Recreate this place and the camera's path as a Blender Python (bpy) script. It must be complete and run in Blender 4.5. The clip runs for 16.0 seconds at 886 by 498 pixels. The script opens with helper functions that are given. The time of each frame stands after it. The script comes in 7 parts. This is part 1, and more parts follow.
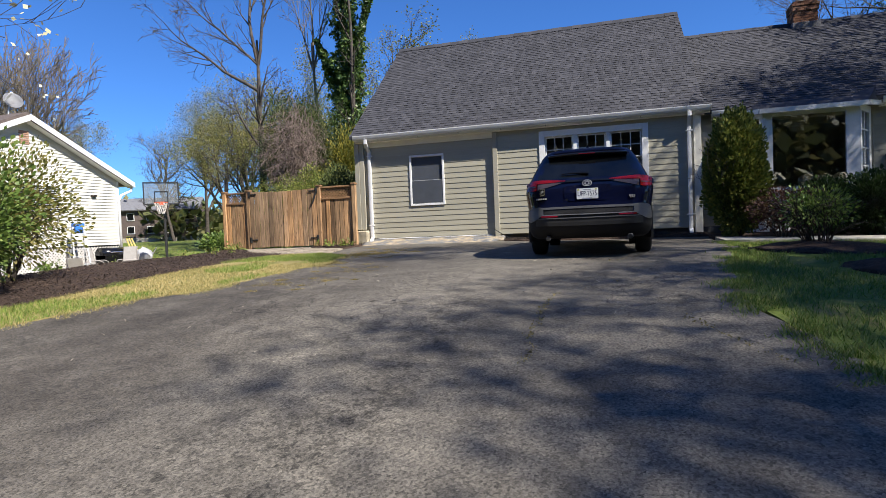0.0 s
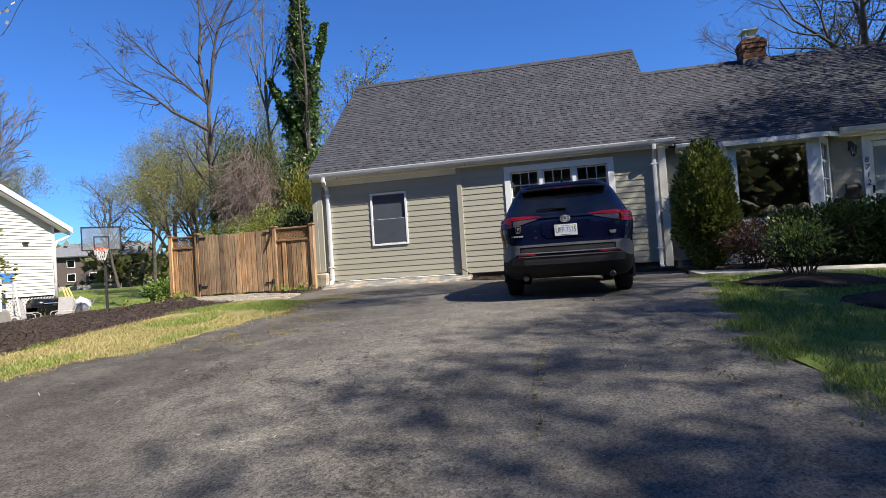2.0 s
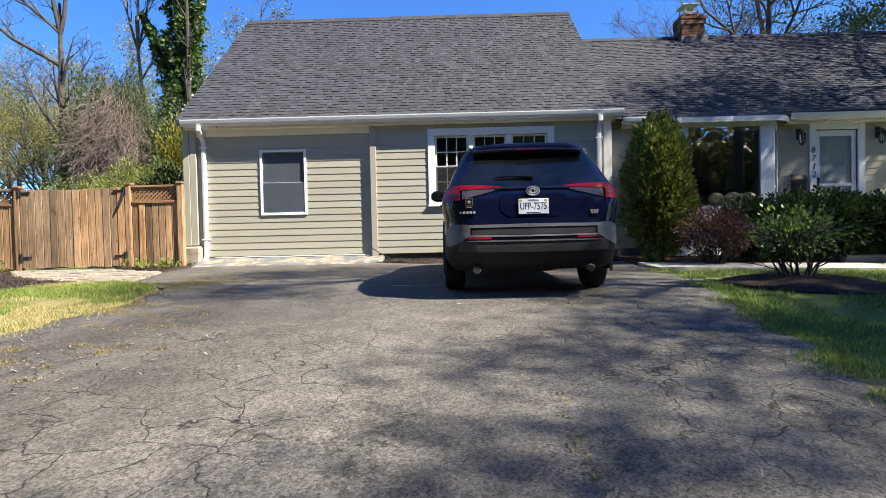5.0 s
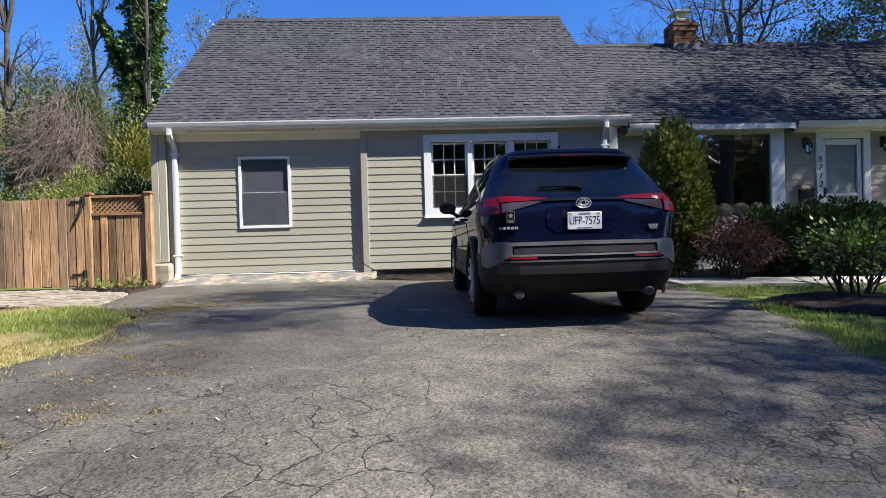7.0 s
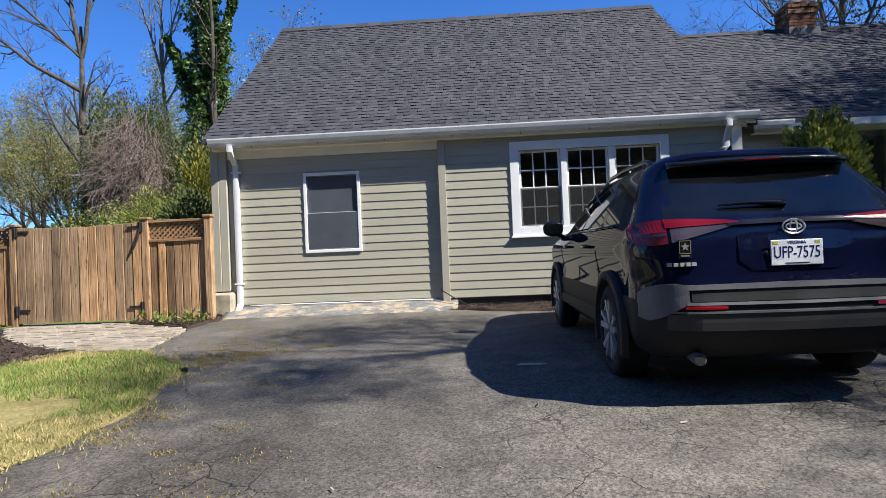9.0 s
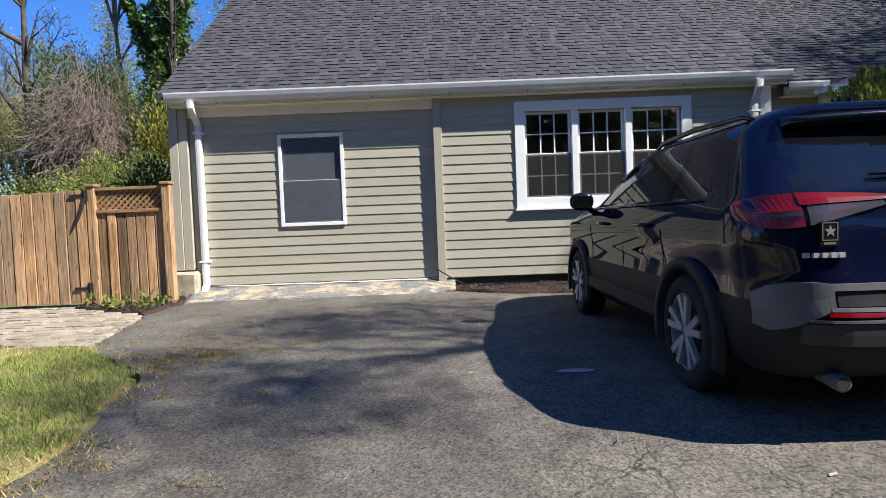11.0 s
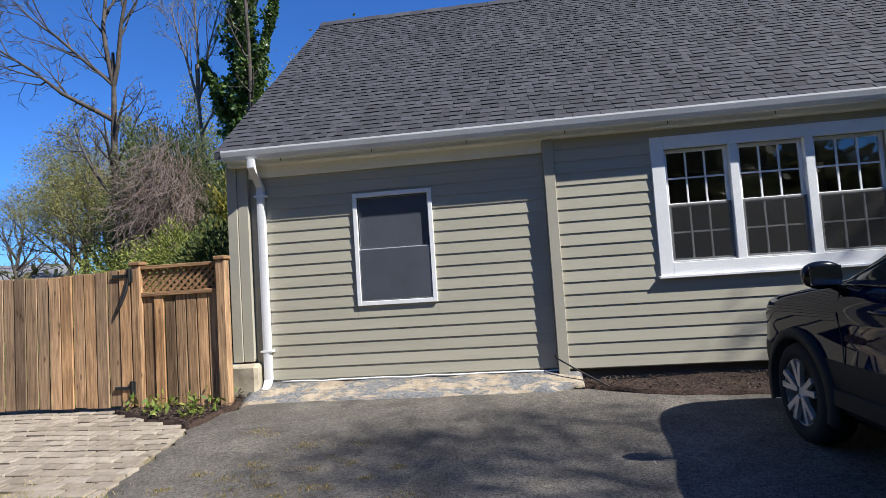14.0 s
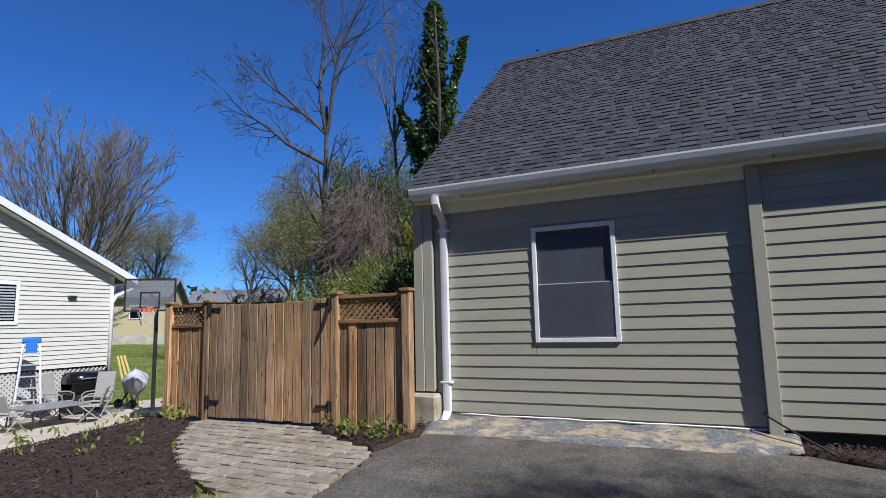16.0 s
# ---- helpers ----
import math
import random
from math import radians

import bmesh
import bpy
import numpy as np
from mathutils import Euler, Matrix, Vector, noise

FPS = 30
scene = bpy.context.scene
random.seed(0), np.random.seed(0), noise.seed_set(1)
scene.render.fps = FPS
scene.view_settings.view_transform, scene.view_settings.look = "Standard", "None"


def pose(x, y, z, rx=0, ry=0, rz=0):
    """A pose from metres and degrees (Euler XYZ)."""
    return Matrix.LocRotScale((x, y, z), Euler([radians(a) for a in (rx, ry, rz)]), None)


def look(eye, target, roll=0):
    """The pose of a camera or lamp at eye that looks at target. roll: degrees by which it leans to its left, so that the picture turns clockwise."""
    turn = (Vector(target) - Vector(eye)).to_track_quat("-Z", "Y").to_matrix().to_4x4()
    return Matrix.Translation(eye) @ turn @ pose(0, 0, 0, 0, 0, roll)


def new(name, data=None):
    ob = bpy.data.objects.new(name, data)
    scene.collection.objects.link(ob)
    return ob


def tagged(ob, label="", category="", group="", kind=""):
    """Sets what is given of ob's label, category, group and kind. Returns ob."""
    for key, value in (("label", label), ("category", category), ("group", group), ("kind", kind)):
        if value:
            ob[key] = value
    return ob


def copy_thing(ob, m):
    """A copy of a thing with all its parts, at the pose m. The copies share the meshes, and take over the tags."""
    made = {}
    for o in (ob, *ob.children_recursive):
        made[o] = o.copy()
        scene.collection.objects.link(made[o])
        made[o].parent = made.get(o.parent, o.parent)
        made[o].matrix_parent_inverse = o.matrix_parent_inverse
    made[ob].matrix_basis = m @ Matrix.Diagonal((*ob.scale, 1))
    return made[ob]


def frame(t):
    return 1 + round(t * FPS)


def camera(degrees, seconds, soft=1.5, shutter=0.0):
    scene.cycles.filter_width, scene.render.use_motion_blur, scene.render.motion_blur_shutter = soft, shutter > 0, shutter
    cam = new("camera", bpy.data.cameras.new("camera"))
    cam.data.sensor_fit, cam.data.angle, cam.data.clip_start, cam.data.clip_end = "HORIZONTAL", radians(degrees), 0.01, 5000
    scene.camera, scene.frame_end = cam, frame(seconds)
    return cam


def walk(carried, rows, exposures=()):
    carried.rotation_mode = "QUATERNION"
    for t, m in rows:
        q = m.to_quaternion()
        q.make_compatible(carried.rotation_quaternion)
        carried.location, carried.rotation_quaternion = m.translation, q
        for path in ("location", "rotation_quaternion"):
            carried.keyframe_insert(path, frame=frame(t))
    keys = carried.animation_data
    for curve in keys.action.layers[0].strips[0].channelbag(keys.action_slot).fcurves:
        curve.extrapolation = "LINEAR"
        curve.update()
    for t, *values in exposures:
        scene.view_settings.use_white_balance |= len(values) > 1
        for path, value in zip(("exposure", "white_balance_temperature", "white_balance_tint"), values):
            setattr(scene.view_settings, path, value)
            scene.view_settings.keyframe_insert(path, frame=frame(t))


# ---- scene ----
cam = camera(76.3, 16.0, soft=0.6)
PATH = [
    (0, (0.301, 0.704, 1.453), (-0.255, 2.624, 1.383), -2.3),
    (0.5, (0.349, 0.716, 1.498), (-0.292, 2.601, 1.309), -2),
    (1, (0.23, 0.753, 1.487), (-0.376, 2.658, 1.418), -1.4),
    (1.5, (0.048, 0.995, 1.519), (-0.38, 2.948, 1.466), -3.7),
    (2, (-0.045, 1.297, 1.523), (-0.448, 3.255, 1.578), -3.8),
    (2.5, (-0.242, 1.475, 1.53), (-0.494, 3.459, 1.515), -3.2),
    (3, (-0.396, 1.877, 1.535), (-0.361, 3.874, 1.433), -3.5),
    (3.5, (-0.531, 2.241, 1.561), (-0.571, 4.239, 1.479), -3.2),
    (4, (-0.664, 2.577, 1.551), (-0.479, 4.564, 1.417), -3.9),
    (4.2, (-0.687, 2.615, 1.553), (-0.323, 4.57, 1.343), -2.2),
    (4.5, (-0.594, 2.83, 1.49), (-0.376, 4.816, 1.404), -1.8),
    (4.7, (-0.638, 3.096, 1.547), (-0.674, 5.095, 1.499), -1.3),
    (6.8, (-1.438, 4.295, 1.714), (-1.394, 6.294, 1.668), -0.5),
    (7, (-1.418, 4.306, 1.716), (-1.321, 6.303, 1.698), -1.6),
    (7.5, (-1.584, 4.736, 1.777), (-1.761, 6.728, 1.826), -2.4),
    (8, (-1.8, 5.065, 1.827), (-1.948, 7.059, 1.781), -2),
    (8.5, (-1.873, 5.309, 1.852), (-1.803, 7.307, 1.799), -1.5),
    (9, (-1.875, 5.667, 1.945), (-1.981, 7.664, 1.973), -2.4),
    (9.5, (-2.207, 5.901, 1.977), (-2.389, 7.892, 1.997), -1.1),
    (9.7, (-2.257, 6.009, 1.993), (-2.35, 8.007, 1.959), -1.8),
    (11.8, (-2.324, 7.32, 2.104), (-2.324, 9.318, 2.017), -2.2),
    (12, (-2.4, 7.524, 2.144), (-2.509, 9.521, 2.145), -0.6),
    (12.5, (-2.607, 7.857, 2.091), (-2.671, 9.854, 2.182), -0.6),
    (13, (-2.538, 8.108, 2.199), (-2.698, 10.099, 2.301), -4.6),
    (13.5, (-2.707, 8.335, 2.271), (-3.035, 10.302, 2.42), -1),
    (14, (-2.801, 8.429, 2.309), (-3.046, 10.411, 2.429), -3.7),
    (14.5, (-2.789, 8.526, 2.345), (-3.284, 10.46, 2.468), -2.5),
    (15, (-2.775, 8.556, 2.318), (-3.525, 10.405, 2.451), -0.7),
    (15.5, (-2.756, 8.514, 2.345), (-3.558, 10.333, 2.559), -1.8),
    (16, (-2.78, 8.53, 2.349), (-3.629, 10.322, 2.609), -1.4),
]
EXPOSURES = [(0, 1.05, 6270, 10), (1.5, 1.08, 6270, 10), (3.5, 1.42, 6380, 9), (4.5, 1.65, 6450, 8), (7, 1.32, 6120, 9), (9, 1.22, 6080, 9), (12, 1.38, 6170, 9), (13, 1.15, 6050, 10), (14.5, 0.87, 5900, 10), (15.2, 0.58, 5780, 10), (16, 0.41, 5650, 10)]
walk(cam, [(t, look(eye, target, roll)) for t, eye, target, roll in PATH], EXPOSURES)

# ---- world and sun ----
SUN = Vector((0.88, -0.36, 1.0)).normalized()          # towards the sun
world = bpy.data.worlds.new("world")
scene.world = world
world.use_nodes = True
wn, wl = world.node_tree.nodes, world.node_tree.links
sky = wn.new("ShaderNodeTexSky")
sky.sky_type, sky.sun_disc = "NISHITA", False
sky.sun_elevation = math.asin(SUN.z)
sky.sun_rotation = math.atan2(SUN.x, SUN.y)
sky.altitude, sky.air_density, sky.dust_density, sky.ozone_density = 100, 1.0, 0.0, 3.0
tint = wn.new("ShaderNodeMix")                        # clear dry air: a deeper blue
tint.data_type, tint.blend_type = "RGBA", "MULTIPLY"
tint.inputs[0].default_value, tint.inputs[7].default_value = 1.0, (0.46, 0.83, 1.4, 1)
wl.new(sky.outputs[0], tint.inputs[6])
wl.new(tint.outputs[2], wn["Background"].inputs[0])
wn["Background"].inputs[1].default_value = 0.056
sun_data = bpy.data.lights.new("sun", "SUN")
sun_data.energy, sun_data.angle, sun_data.color = 5.0, radians(0.6), (1.0, 0.93, 0.82)
sun_lamp = new("sun", sun_data)
sun_lamp.matrix_world = look(SUN * 60, (0, 0, 0))

# ---- building helpers ----


def place(ob):
    """World place of an unrotated thing or part."""
    p = Vector(ob.location)
    while ob.parent:
        ob = ob.parent
        p += ob.location
    return p


def thing(name, at, label, category, group="", kind=""):
    ob = new(name)
    ob.empty_display_size = 0.2
    ob.location = at
    return tagged(ob, label, category, group, kind)


def finish(bm, name, smooth=False):
    me = bpy.data.meshes.new(name)
    bm.normal_update()
    bm.to_mesh(me)
    bm.free()
    if smooth:
        me.shade_smooth()
    return me


def part(name, bm, material, parent=None, label="", smooth=False, at=None):
    """One mesh object from a bmesh or a mesh in world metres, under its thing or part."""
    me = finish(bm, name, smooth) if isinstance(bm, bmesh.types.BMesh) else bm
    ob = new(name, me)
    for m in material if isinstance(material, (list, tuple)) else [material]:
        me.materials.append(m)
    origin = Vector(at) if at else (place(parent) if parent else Vector((0, 0, 0)))
    me.transform(Matrix.Translation(-origin))
    ob.location = origin - (place(parent) if parent else Vector((0, 0, 0)))
    ob.parent = parent
    if label:
        ob["label"] = label
    return ob


def struct(name, bm, material, label, category, smooth=False):
    return tagged(part(name, bm, material, smooth=smooth), label, category, kind="structure")


def box(bm, x0, x1, y0, y1, z0, z1, bevel=0.0, m=None):
    geo = bmesh.ops.create_cube(bm, size=1)
    vs = geo["verts"]
    for v in vs:
        v.co = Vector((x0 if v.co.x < 0 else x1, y0 if v.co.y < 0 else y1, z0 if v.co.z < 0 else z1))
    if bevel:
        es = list({e for v in vs for e in v.link_edges})
        r = bmesh.ops.bevel(bm, geom=es, offset=bevel, segments=1, affect="EDGES")
        vs = r["verts"]
    if m is not None:
        bmesh.ops.transform(bm, matrix=m, verts=list({v for v in vs}))
    return vs


def slab(bm, quad, thick):
    """A plate from four corners, its body on the far side of their normal."""
    a = [Vector(p) for p in quad]
    n = (a[1] - a[0]).cross(a[2] - a[0]).normalized() * thick
    top = [bm.verts.new(p) for p in a]
    low = [bm.verts.new(p - n) for p in a]
    bm.faces.new(top)
    bm.faces.new(low[::-1])
    for i in range(len(a)):
        bm.faces.new((top[i], top[i - 1], low[i - 1], low[i]))


def tube(bm, pts, radii, sides=10, cap=True):
    pts = [Vector(p) for p in pts]
    if not isinstance(radii, (list, tuple)):
        radii = [radii] * len(pts)
    rings, ref = [], None
    for i, p in enumerate(pts):
        d = (pts[min(i + 1, len(pts) - 1)] - pts[max(i - 1, 0)]).normalized()
        if ref is None:
            ref = d.orthogonal().normalized()
        u = (ref - d * ref.dot(d)).normalized()
        ref, w = u, d.cross(u)
        rings.append([bm.verts.new(p + (u * math.cos(a) + w * math.sin(a)) * radii[i]) for a in [2 * math.pi * k / sides for k in range(sides)]])
    for r, s in zip(rings, rings[1:]):
        for k in range(sides):
            bm.faces.new((r[k], r[(k + 1) % sides], s[(k + 1) % sides], s[k]))
    if cap:
        bm.faces.new(rings[0][::-1])
        bm.faces.new(rings[-1])


def sweep(bm, profile, path):
    """A profile (offset out, up) carried along x from path[0] to path[1]."""
    (x0, y, z), (x1, _, _) = path
    a = [bm.verts.new((x0, y - o, z + u)) for o, u in profile]
    b = [bm.verts.new((x1, y - o, z + u)) for o, u in profile]
    n = len(profile)
    for i in range(n):
        j = (i + 1) % n
        bm.faces.new((a[i], b[i], b[j], a[j]))
    bm.faces.new(a[::-1])
    bm.faces.new(b)


def tri_mesh(name, verts, faces):
    """A mesh straight from arrays: verts (n, 3), faces (m, 3 or 4)."""
    me = bpy.data.meshes.new(name)
    verts, faces = np.asarray(verts, np.float32), np.asarray(faces, np.int32)
    k = faces.shape[1]
    me.vertices.add(len(verts))
    me.vertices.foreach_set("co", verts.ravel())
    me.loops.add(faces.size)
    me.loops.foreach_set("vertex_index", faces.ravel())
    me.polygons.add(len(faces))
    me.polygons.foreach_set("loop_start", np.arange(0, faces.size, k, dtype=np.int32))
    me.update(calc_edges=True)
    me.validate()
    me.shade_flat()
    return me


def text_mesh(body, size, m, depth=0.002, spacing=1.0):
    cu = bpy.data.curves.new("text", "FONT")
    cu.body, cu.size, cu.extrude, cu.align_x, cu.align_y = body, size, depth, "CENTER", "CENTER"
    cu.space_character, cu.resolution_u = spacing, 3
    ob = bpy.data.objects.new("text", cu)
    me = bpy.data.meshes.new_from_object(ob)
    bpy.data.objects.remove(ob)
    me.transform(m)
    return me


# ---- materials ----


class Mat:
    """A small builder of node materials, in metres of the object's own space."""

    def __init__(self, name, rough=0.6, metal=0.0, spec=0.5):
        self.m = bpy.data.materials.new(name)
        self.m.use_nodes = True
        self.t = self.m.node_tree
        self.b = self.t.nodes["Principled BSDF"]
        self.b.inputs["Roughness"].default_value, self.b.inputs["Metallic"].default_value = rough, metal
        self.b.inputs["Specular IOR Level"].default_value = spec
        add = self.t.nodes.new("ShaderNodeVectorMath")
        self.t.links.new(self.t.nodes.new("ShaderNodeTexCoord").outputs["Object"], add.inputs[0])
        self.t.links.new(self.t.nodes.new("ShaderNodeObjectInfo").outputs["Location"], add.inputs[1])
        self.co = add.outputs[0]

    def node(self, kind, **values):
        n = self.t.nodes.new(kind)
        for k, v in values.items():
            n.inputs[k].default_value = v
        return n

    def mapped(self, scale=(1, 1, 1)):
        n = self.node("ShaderNodeMapping", Scale=scale)
        self.t.links.new(self.co, n.inputs["Vector"])
        return n.outputs[0]

    def noise(self, scale, detail=4, stretch=(1, 1, 1), rough=0.6, distort=0.0):
        n = self.node("ShaderNodeTexNoise", Scale=scale, Detail=detail, Roughness=rough, Distortion=distort)
        self.t.links.new(self.mapped(stretch), n.inputs["Vector"])
        return n.outputs["Fac"]

    def voronoi(self, scale, feature="F1", stretch=(1, 1, 1), out="Distance"):
        n = self.node("ShaderNodeTexVoronoi", Scale=scale)
        n.feature = feature
        self.t.links.new(self.mapped(stretch), n.inputs["Vector"])
        return n.outputs[out]

    def ramp(self, fac, *stops):
        n = self.t.nodes.new("ShaderNodeValToRGB")
        e = n.color_ramp.elements
        while len(e) < len(stops):
            e.new(0.5)
        for el, (p, c) in zip(e, stops):
            el.position = p
            el.color = (*c, 1) if isinstance(c, tuple) else (c, c, c, 1)
        self.t.links.new(fac, n.inputs[0])
        return n.outputs[0]

    def mix(self, a, b, fac, blend="MIX"):
        n = self.t.nodes.new("ShaderNodeMix")
        n.data_type, n.blend_type = "RGBA", blend
        for s, v in ((n.inputs[6], a), (n.inputs[7], b), (n.inputs[0], fac)):
            if isinstance(v, (int, float)):
                s.default_value = v if s == n.inputs[0] else (v, v, v, 1)
            elif isinstance(v, tuple):
                s.default_value = (*v, 1)
            else:
                self.t.links.new(v, s)
        return n.outputs[2]

    def random(self, island=False):
        if island:
            return self.t.nodes.new("ShaderNodeNewGeometry").outputs["Random Per Island"]
        return self.t.nodes.new("ShaderNodeObjectInfo").outputs["Random"]

    def colour(self, c):
        s = self.b.inputs["Base Color"]
        if isinstance(c, tuple):
            s.default_value = (*c, 1)
        else:
            self.t.links.new(c, s)
        return self

    def rough(self, c):
        self.t.links.new(c, self.b.inputs["Roughness"])
        return self

    def bump(self, height, strength=0.3, distance=0.01):
        n = self.node("ShaderNodeBump", Strength=strength, Distance=distance)
        self.t.links.new(height, n.inputs["Height"])
        self.t.links.new(n.outputs[0], self.b.inputs["Normal"])
        return self


def paint(name, c, rough=0.5, vary=0.12, scale=3.0, bump=0.08, metal=0.0, fine=60.0, stretch=(1, 1, 1), spec=0.5):
    """Painted, moulded or cast surfaces: a base colour with dirt at two scales."""
    k = Mat(name, rough, metal, spec)
    lo = tuple(v * (1 - vary) for v in c)
    hi = tuple(min(1, v * (1 + vary * 0.6)) for v in c)
    col = k.ramp(k.noise(scale, 5, stretch), (0.3, lo), (0.65, hi))
    col = k.mix(col, k.ramp(k.noise(fine, 3, stretch), (0.35, 0.82), (0.6, 1.0)), 0.5, "MULTIPLY")
    k.colour(col)
    if bump:
        k.bump(k.noise(fine, 4, stretch), bump, 0.004)
    return k.m


def leafy(name, a, b, c, rough=0.55, through_light=0.25):
    k = Mat(name, rough, 0, 0.35)
    k.colour(k.ramp(k.random(True), (0.0, a), (0.5, b), (1.0, c)))
    if through_light:
        k.b.inputs["Transmission Weight"].default_value = 0.0
        tr = k.node("ShaderNodeBsdfTranslucent")
        k.t.links.new(k.b.inputs["Base Color"].links[0].from_socket, tr.inputs["Color"])
        mx = k.t.nodes.new("ShaderNodeMixShader")
        mx.inputs[0].default_value = through_light
        k.t.links.new(k.b.outputs[0], mx.inputs[1])
        k.t.links.new(tr.outputs[0], mx.inputs[2])
        k.t.links.new(mx.outputs[0], k.t.nodes["Material Output"].inputs[0])
    return k.m


def wood(name, a, b, rough=0.75, along=2, rand=True, knots=True):
    """Weathered timber with its grain along one axis (0, 1, 2)."""
    k = Mat(name, rough, 0, 0.3)
    st = [22.0, 22.0, 22.0]
    st[along] = 1.1
    grain = k.noise(2.2, 6, tuple(st), 0.65, 0.6)
    col = k.ramp(grain, (0.36, a), (0.62, b))
    col = k.mix(col, k.ramp(k.noise(1.3, 4), (0.35, 0.62), (0.65, 1.05)), 0.75, "MULTIPLY")
    if rand:
        col = k.mix(col, k.ramp(k.random(), (0.0, (0.5, 0.48, 0.47)), (0.3, (0.85, 0.78, 0.7)), (0.55, (1.15, 1.1, 1.05)), (0.8, (1.35, 1.1, 0.82)), (1.0, (1.6, 1.45, 1.3))), 0.95, "MULTIPLY")
    if knots:
        st2 = [9.0, 9.0, 9.0]
        st2[along] = 3.0
        col = k.mix(col, k.ramp(k.voronoi(0.9, "F1", tuple(st2)), (0.06, 0.25), (0.13, 1.0)), 0.8, "MULTIPLY")
    k.colour(col)
    k.bump(grain, 0.5, 0.004)
    return k.m


def asphalt():
    k = Mat("worn_asphalt", 0.9, 0, 0.3)
    sep = k.t.nodes.new("ShaderNodeSeparateXYZ")
    k.t.links.new(k.co, sep.inputs[0])

    def band(out, a, b, c, d):
        n = k.t.nodes.new("ShaderNodeMapRange")
        n.inputs[1].default_value, n.inputs[2].default_value, n.inputs[3].default_value, n.inputs[4].default_value = a, b, c, d
        k.t.links.new(out, n.inputs[0])
        return n.outputs[0]

    def crackle(scale, warp_scale, amount, lo, hi):
        warp = k.node("ShaderNodeTexNoise", Scale=warp_scale, Detail=4)
        k.t.links.new(k.mapped(), warp.inputs["Vector"])
        add = k.t.nodes.new("ShaderNodeMix")
        add.data_type, add.inputs[0].default_value = "VECTOR", amount
        k.t.links.new(k.mapped(), add.inputs[4])
        k.t.links.new(warp.outputs["Color"], add.inputs[5])
        vor = k.node("ShaderNodeTexVoronoi", Scale=scale)
        vor.feature = "DISTANCE_TO_EDGE"
        k.t.links.new(add.outputs[1], vor.inputs["Vector"])
        return k.ramp(vor.outputs["Distance"], (lo, 0.12), (hi, 1.0))
    # bare stones in a dark binder
    stone = k.voronoi(75, "F1", out="Color")
    grit = k.ramp(k.noise(90, 4, rough=0.8), (0.36, (0.03, 0.028, 0.0255)), (0.64, (0.265, 0.244, 0.212)))
    col = k.mix(grit, k.ramp(stone, (0.1, (0.03, 0.0285, 0.026)), (0.9, (0.38, 0.348, 0.3))), 0.45)
    wear = k.ramp(k.noise(0.5, 7, rough=0.72), (0.32, (0.5, 0.485, 0.475)), (0.52, (0.74, 0.72, 0.69)), (0.7, (0.98, 0.95, 0.9)))
    col = k.mix(col, wear, 1.0, "MULTIPLY")
    stain = k.ramp(k.noise(2.6, 6, rough=0.7, distort=0.5), (0.38, 0.66), (0.56, 1.06))
    col = k.mix(col, stain, 0.75, "MULTIPLY")
    # sealer still black between the stones: a speckled lane along the drive and loose patches
    lane = k.mix(band(sep.outputs[0], -2.3, -1.6, 0.0, 1.0), band(sep.outputs[0], -1.0, -0.4, 1.0, 0.0), 1.0, "MULTIPLY")
    lane = k.mix(lane, band(sep.outputs[1], 6.0, 8.0, 1.0, 0.0), 1.0, "MULTIPLY")
    loose = k.ramp(k.noise(0.85, 3), (0.48, 0.0), (0.64, 0.5))
    where = k.mix(k.mix(lane, k.ramp(k.noise(1.6, 4), (0.38, 0.2), (0.6, 1.0)), 1.0, "MULTIPLY"), loose, 1.0, "LIGHTEN")
    speck = k.ramp(k.noise(17, 7, rough=0.8, distort=0.5), (0.43, 0.34), (0.52, 1.04))
    col = k.mix(col, speck, where, "MULTIPLY")
    # a blacker old coat down the left side and before the house
    wob = k.noise(1.1, 5)
    left = band(sep.outputs[0], -1.9, -3.1, 0.0, 1.0)
    left = k.mix(left, band(sep.outputs[1], 8.8, 10.4, 1.0, 0.1), 1.0, "MULTIPLY")
    edge = k.mix(left, band(sep.outputs[1], 10.6, 12.4, 0.0, 0.55), 1.0, "LIGHTEN")
    edge = k.mix(edge, k.ramp(wob, (0.3, 0.3), (0.58, 1.0)), 1.0, "MULTIPLY")
    col = k.mix(col, k.mix(col, (0.5, 0.485, 0.485), 1.0, "MULTIPLY"), edge)
    # alligator cracks: wide cells with finer ones in the worst spots
    crack = crackle(3.4, 3.0, 0.26, 0.003, 0.014)
    fine = crackle(9.0, 6.0, 0.12, 0.01, 0.06)
    zone = k.mix(k.ramp(k.noise(0.45, 3), (0.45, 0.0), (0.57, 0.9)), band(sep.outputs[1], 3.6, 6.0, 0.05, 1.0), 1.0, "MULTIPLY")
    zone = k.mix(zone, k.mix(band(sep.outputs[0], -1.0, 0.4, 0.0, 0.9), band(sep.outputs[1], 4.4, 6.0, 0.0, 1.0), 1.0, "MULTIPLY"), 1.0, "LIGHTEN")
    zone = k.mix(zone, band(sep.outputs[1], 9.8, 11.4, 1.0, 0.06), 1.0, "MULTIPLY")
    worst = k.mix(k.ramp(k.noise(0.7, 3), (0.5, 0.0), (0.6, 0.8)), zone, 1.0, "MULTIPLY")
    col = k.mix(col, crack, zone, "MULTIPLY")
    col = k.mix(col, fine, worst, "MULTIPLY")
    k.colour(col)
    h = k.mix(k.noise(80, 4), k.mix(k.mix(1.0, crack, zone), fine, worst, "MULTIPLY"), 0.45)
    k.bump(h, 0.9, 0.012)
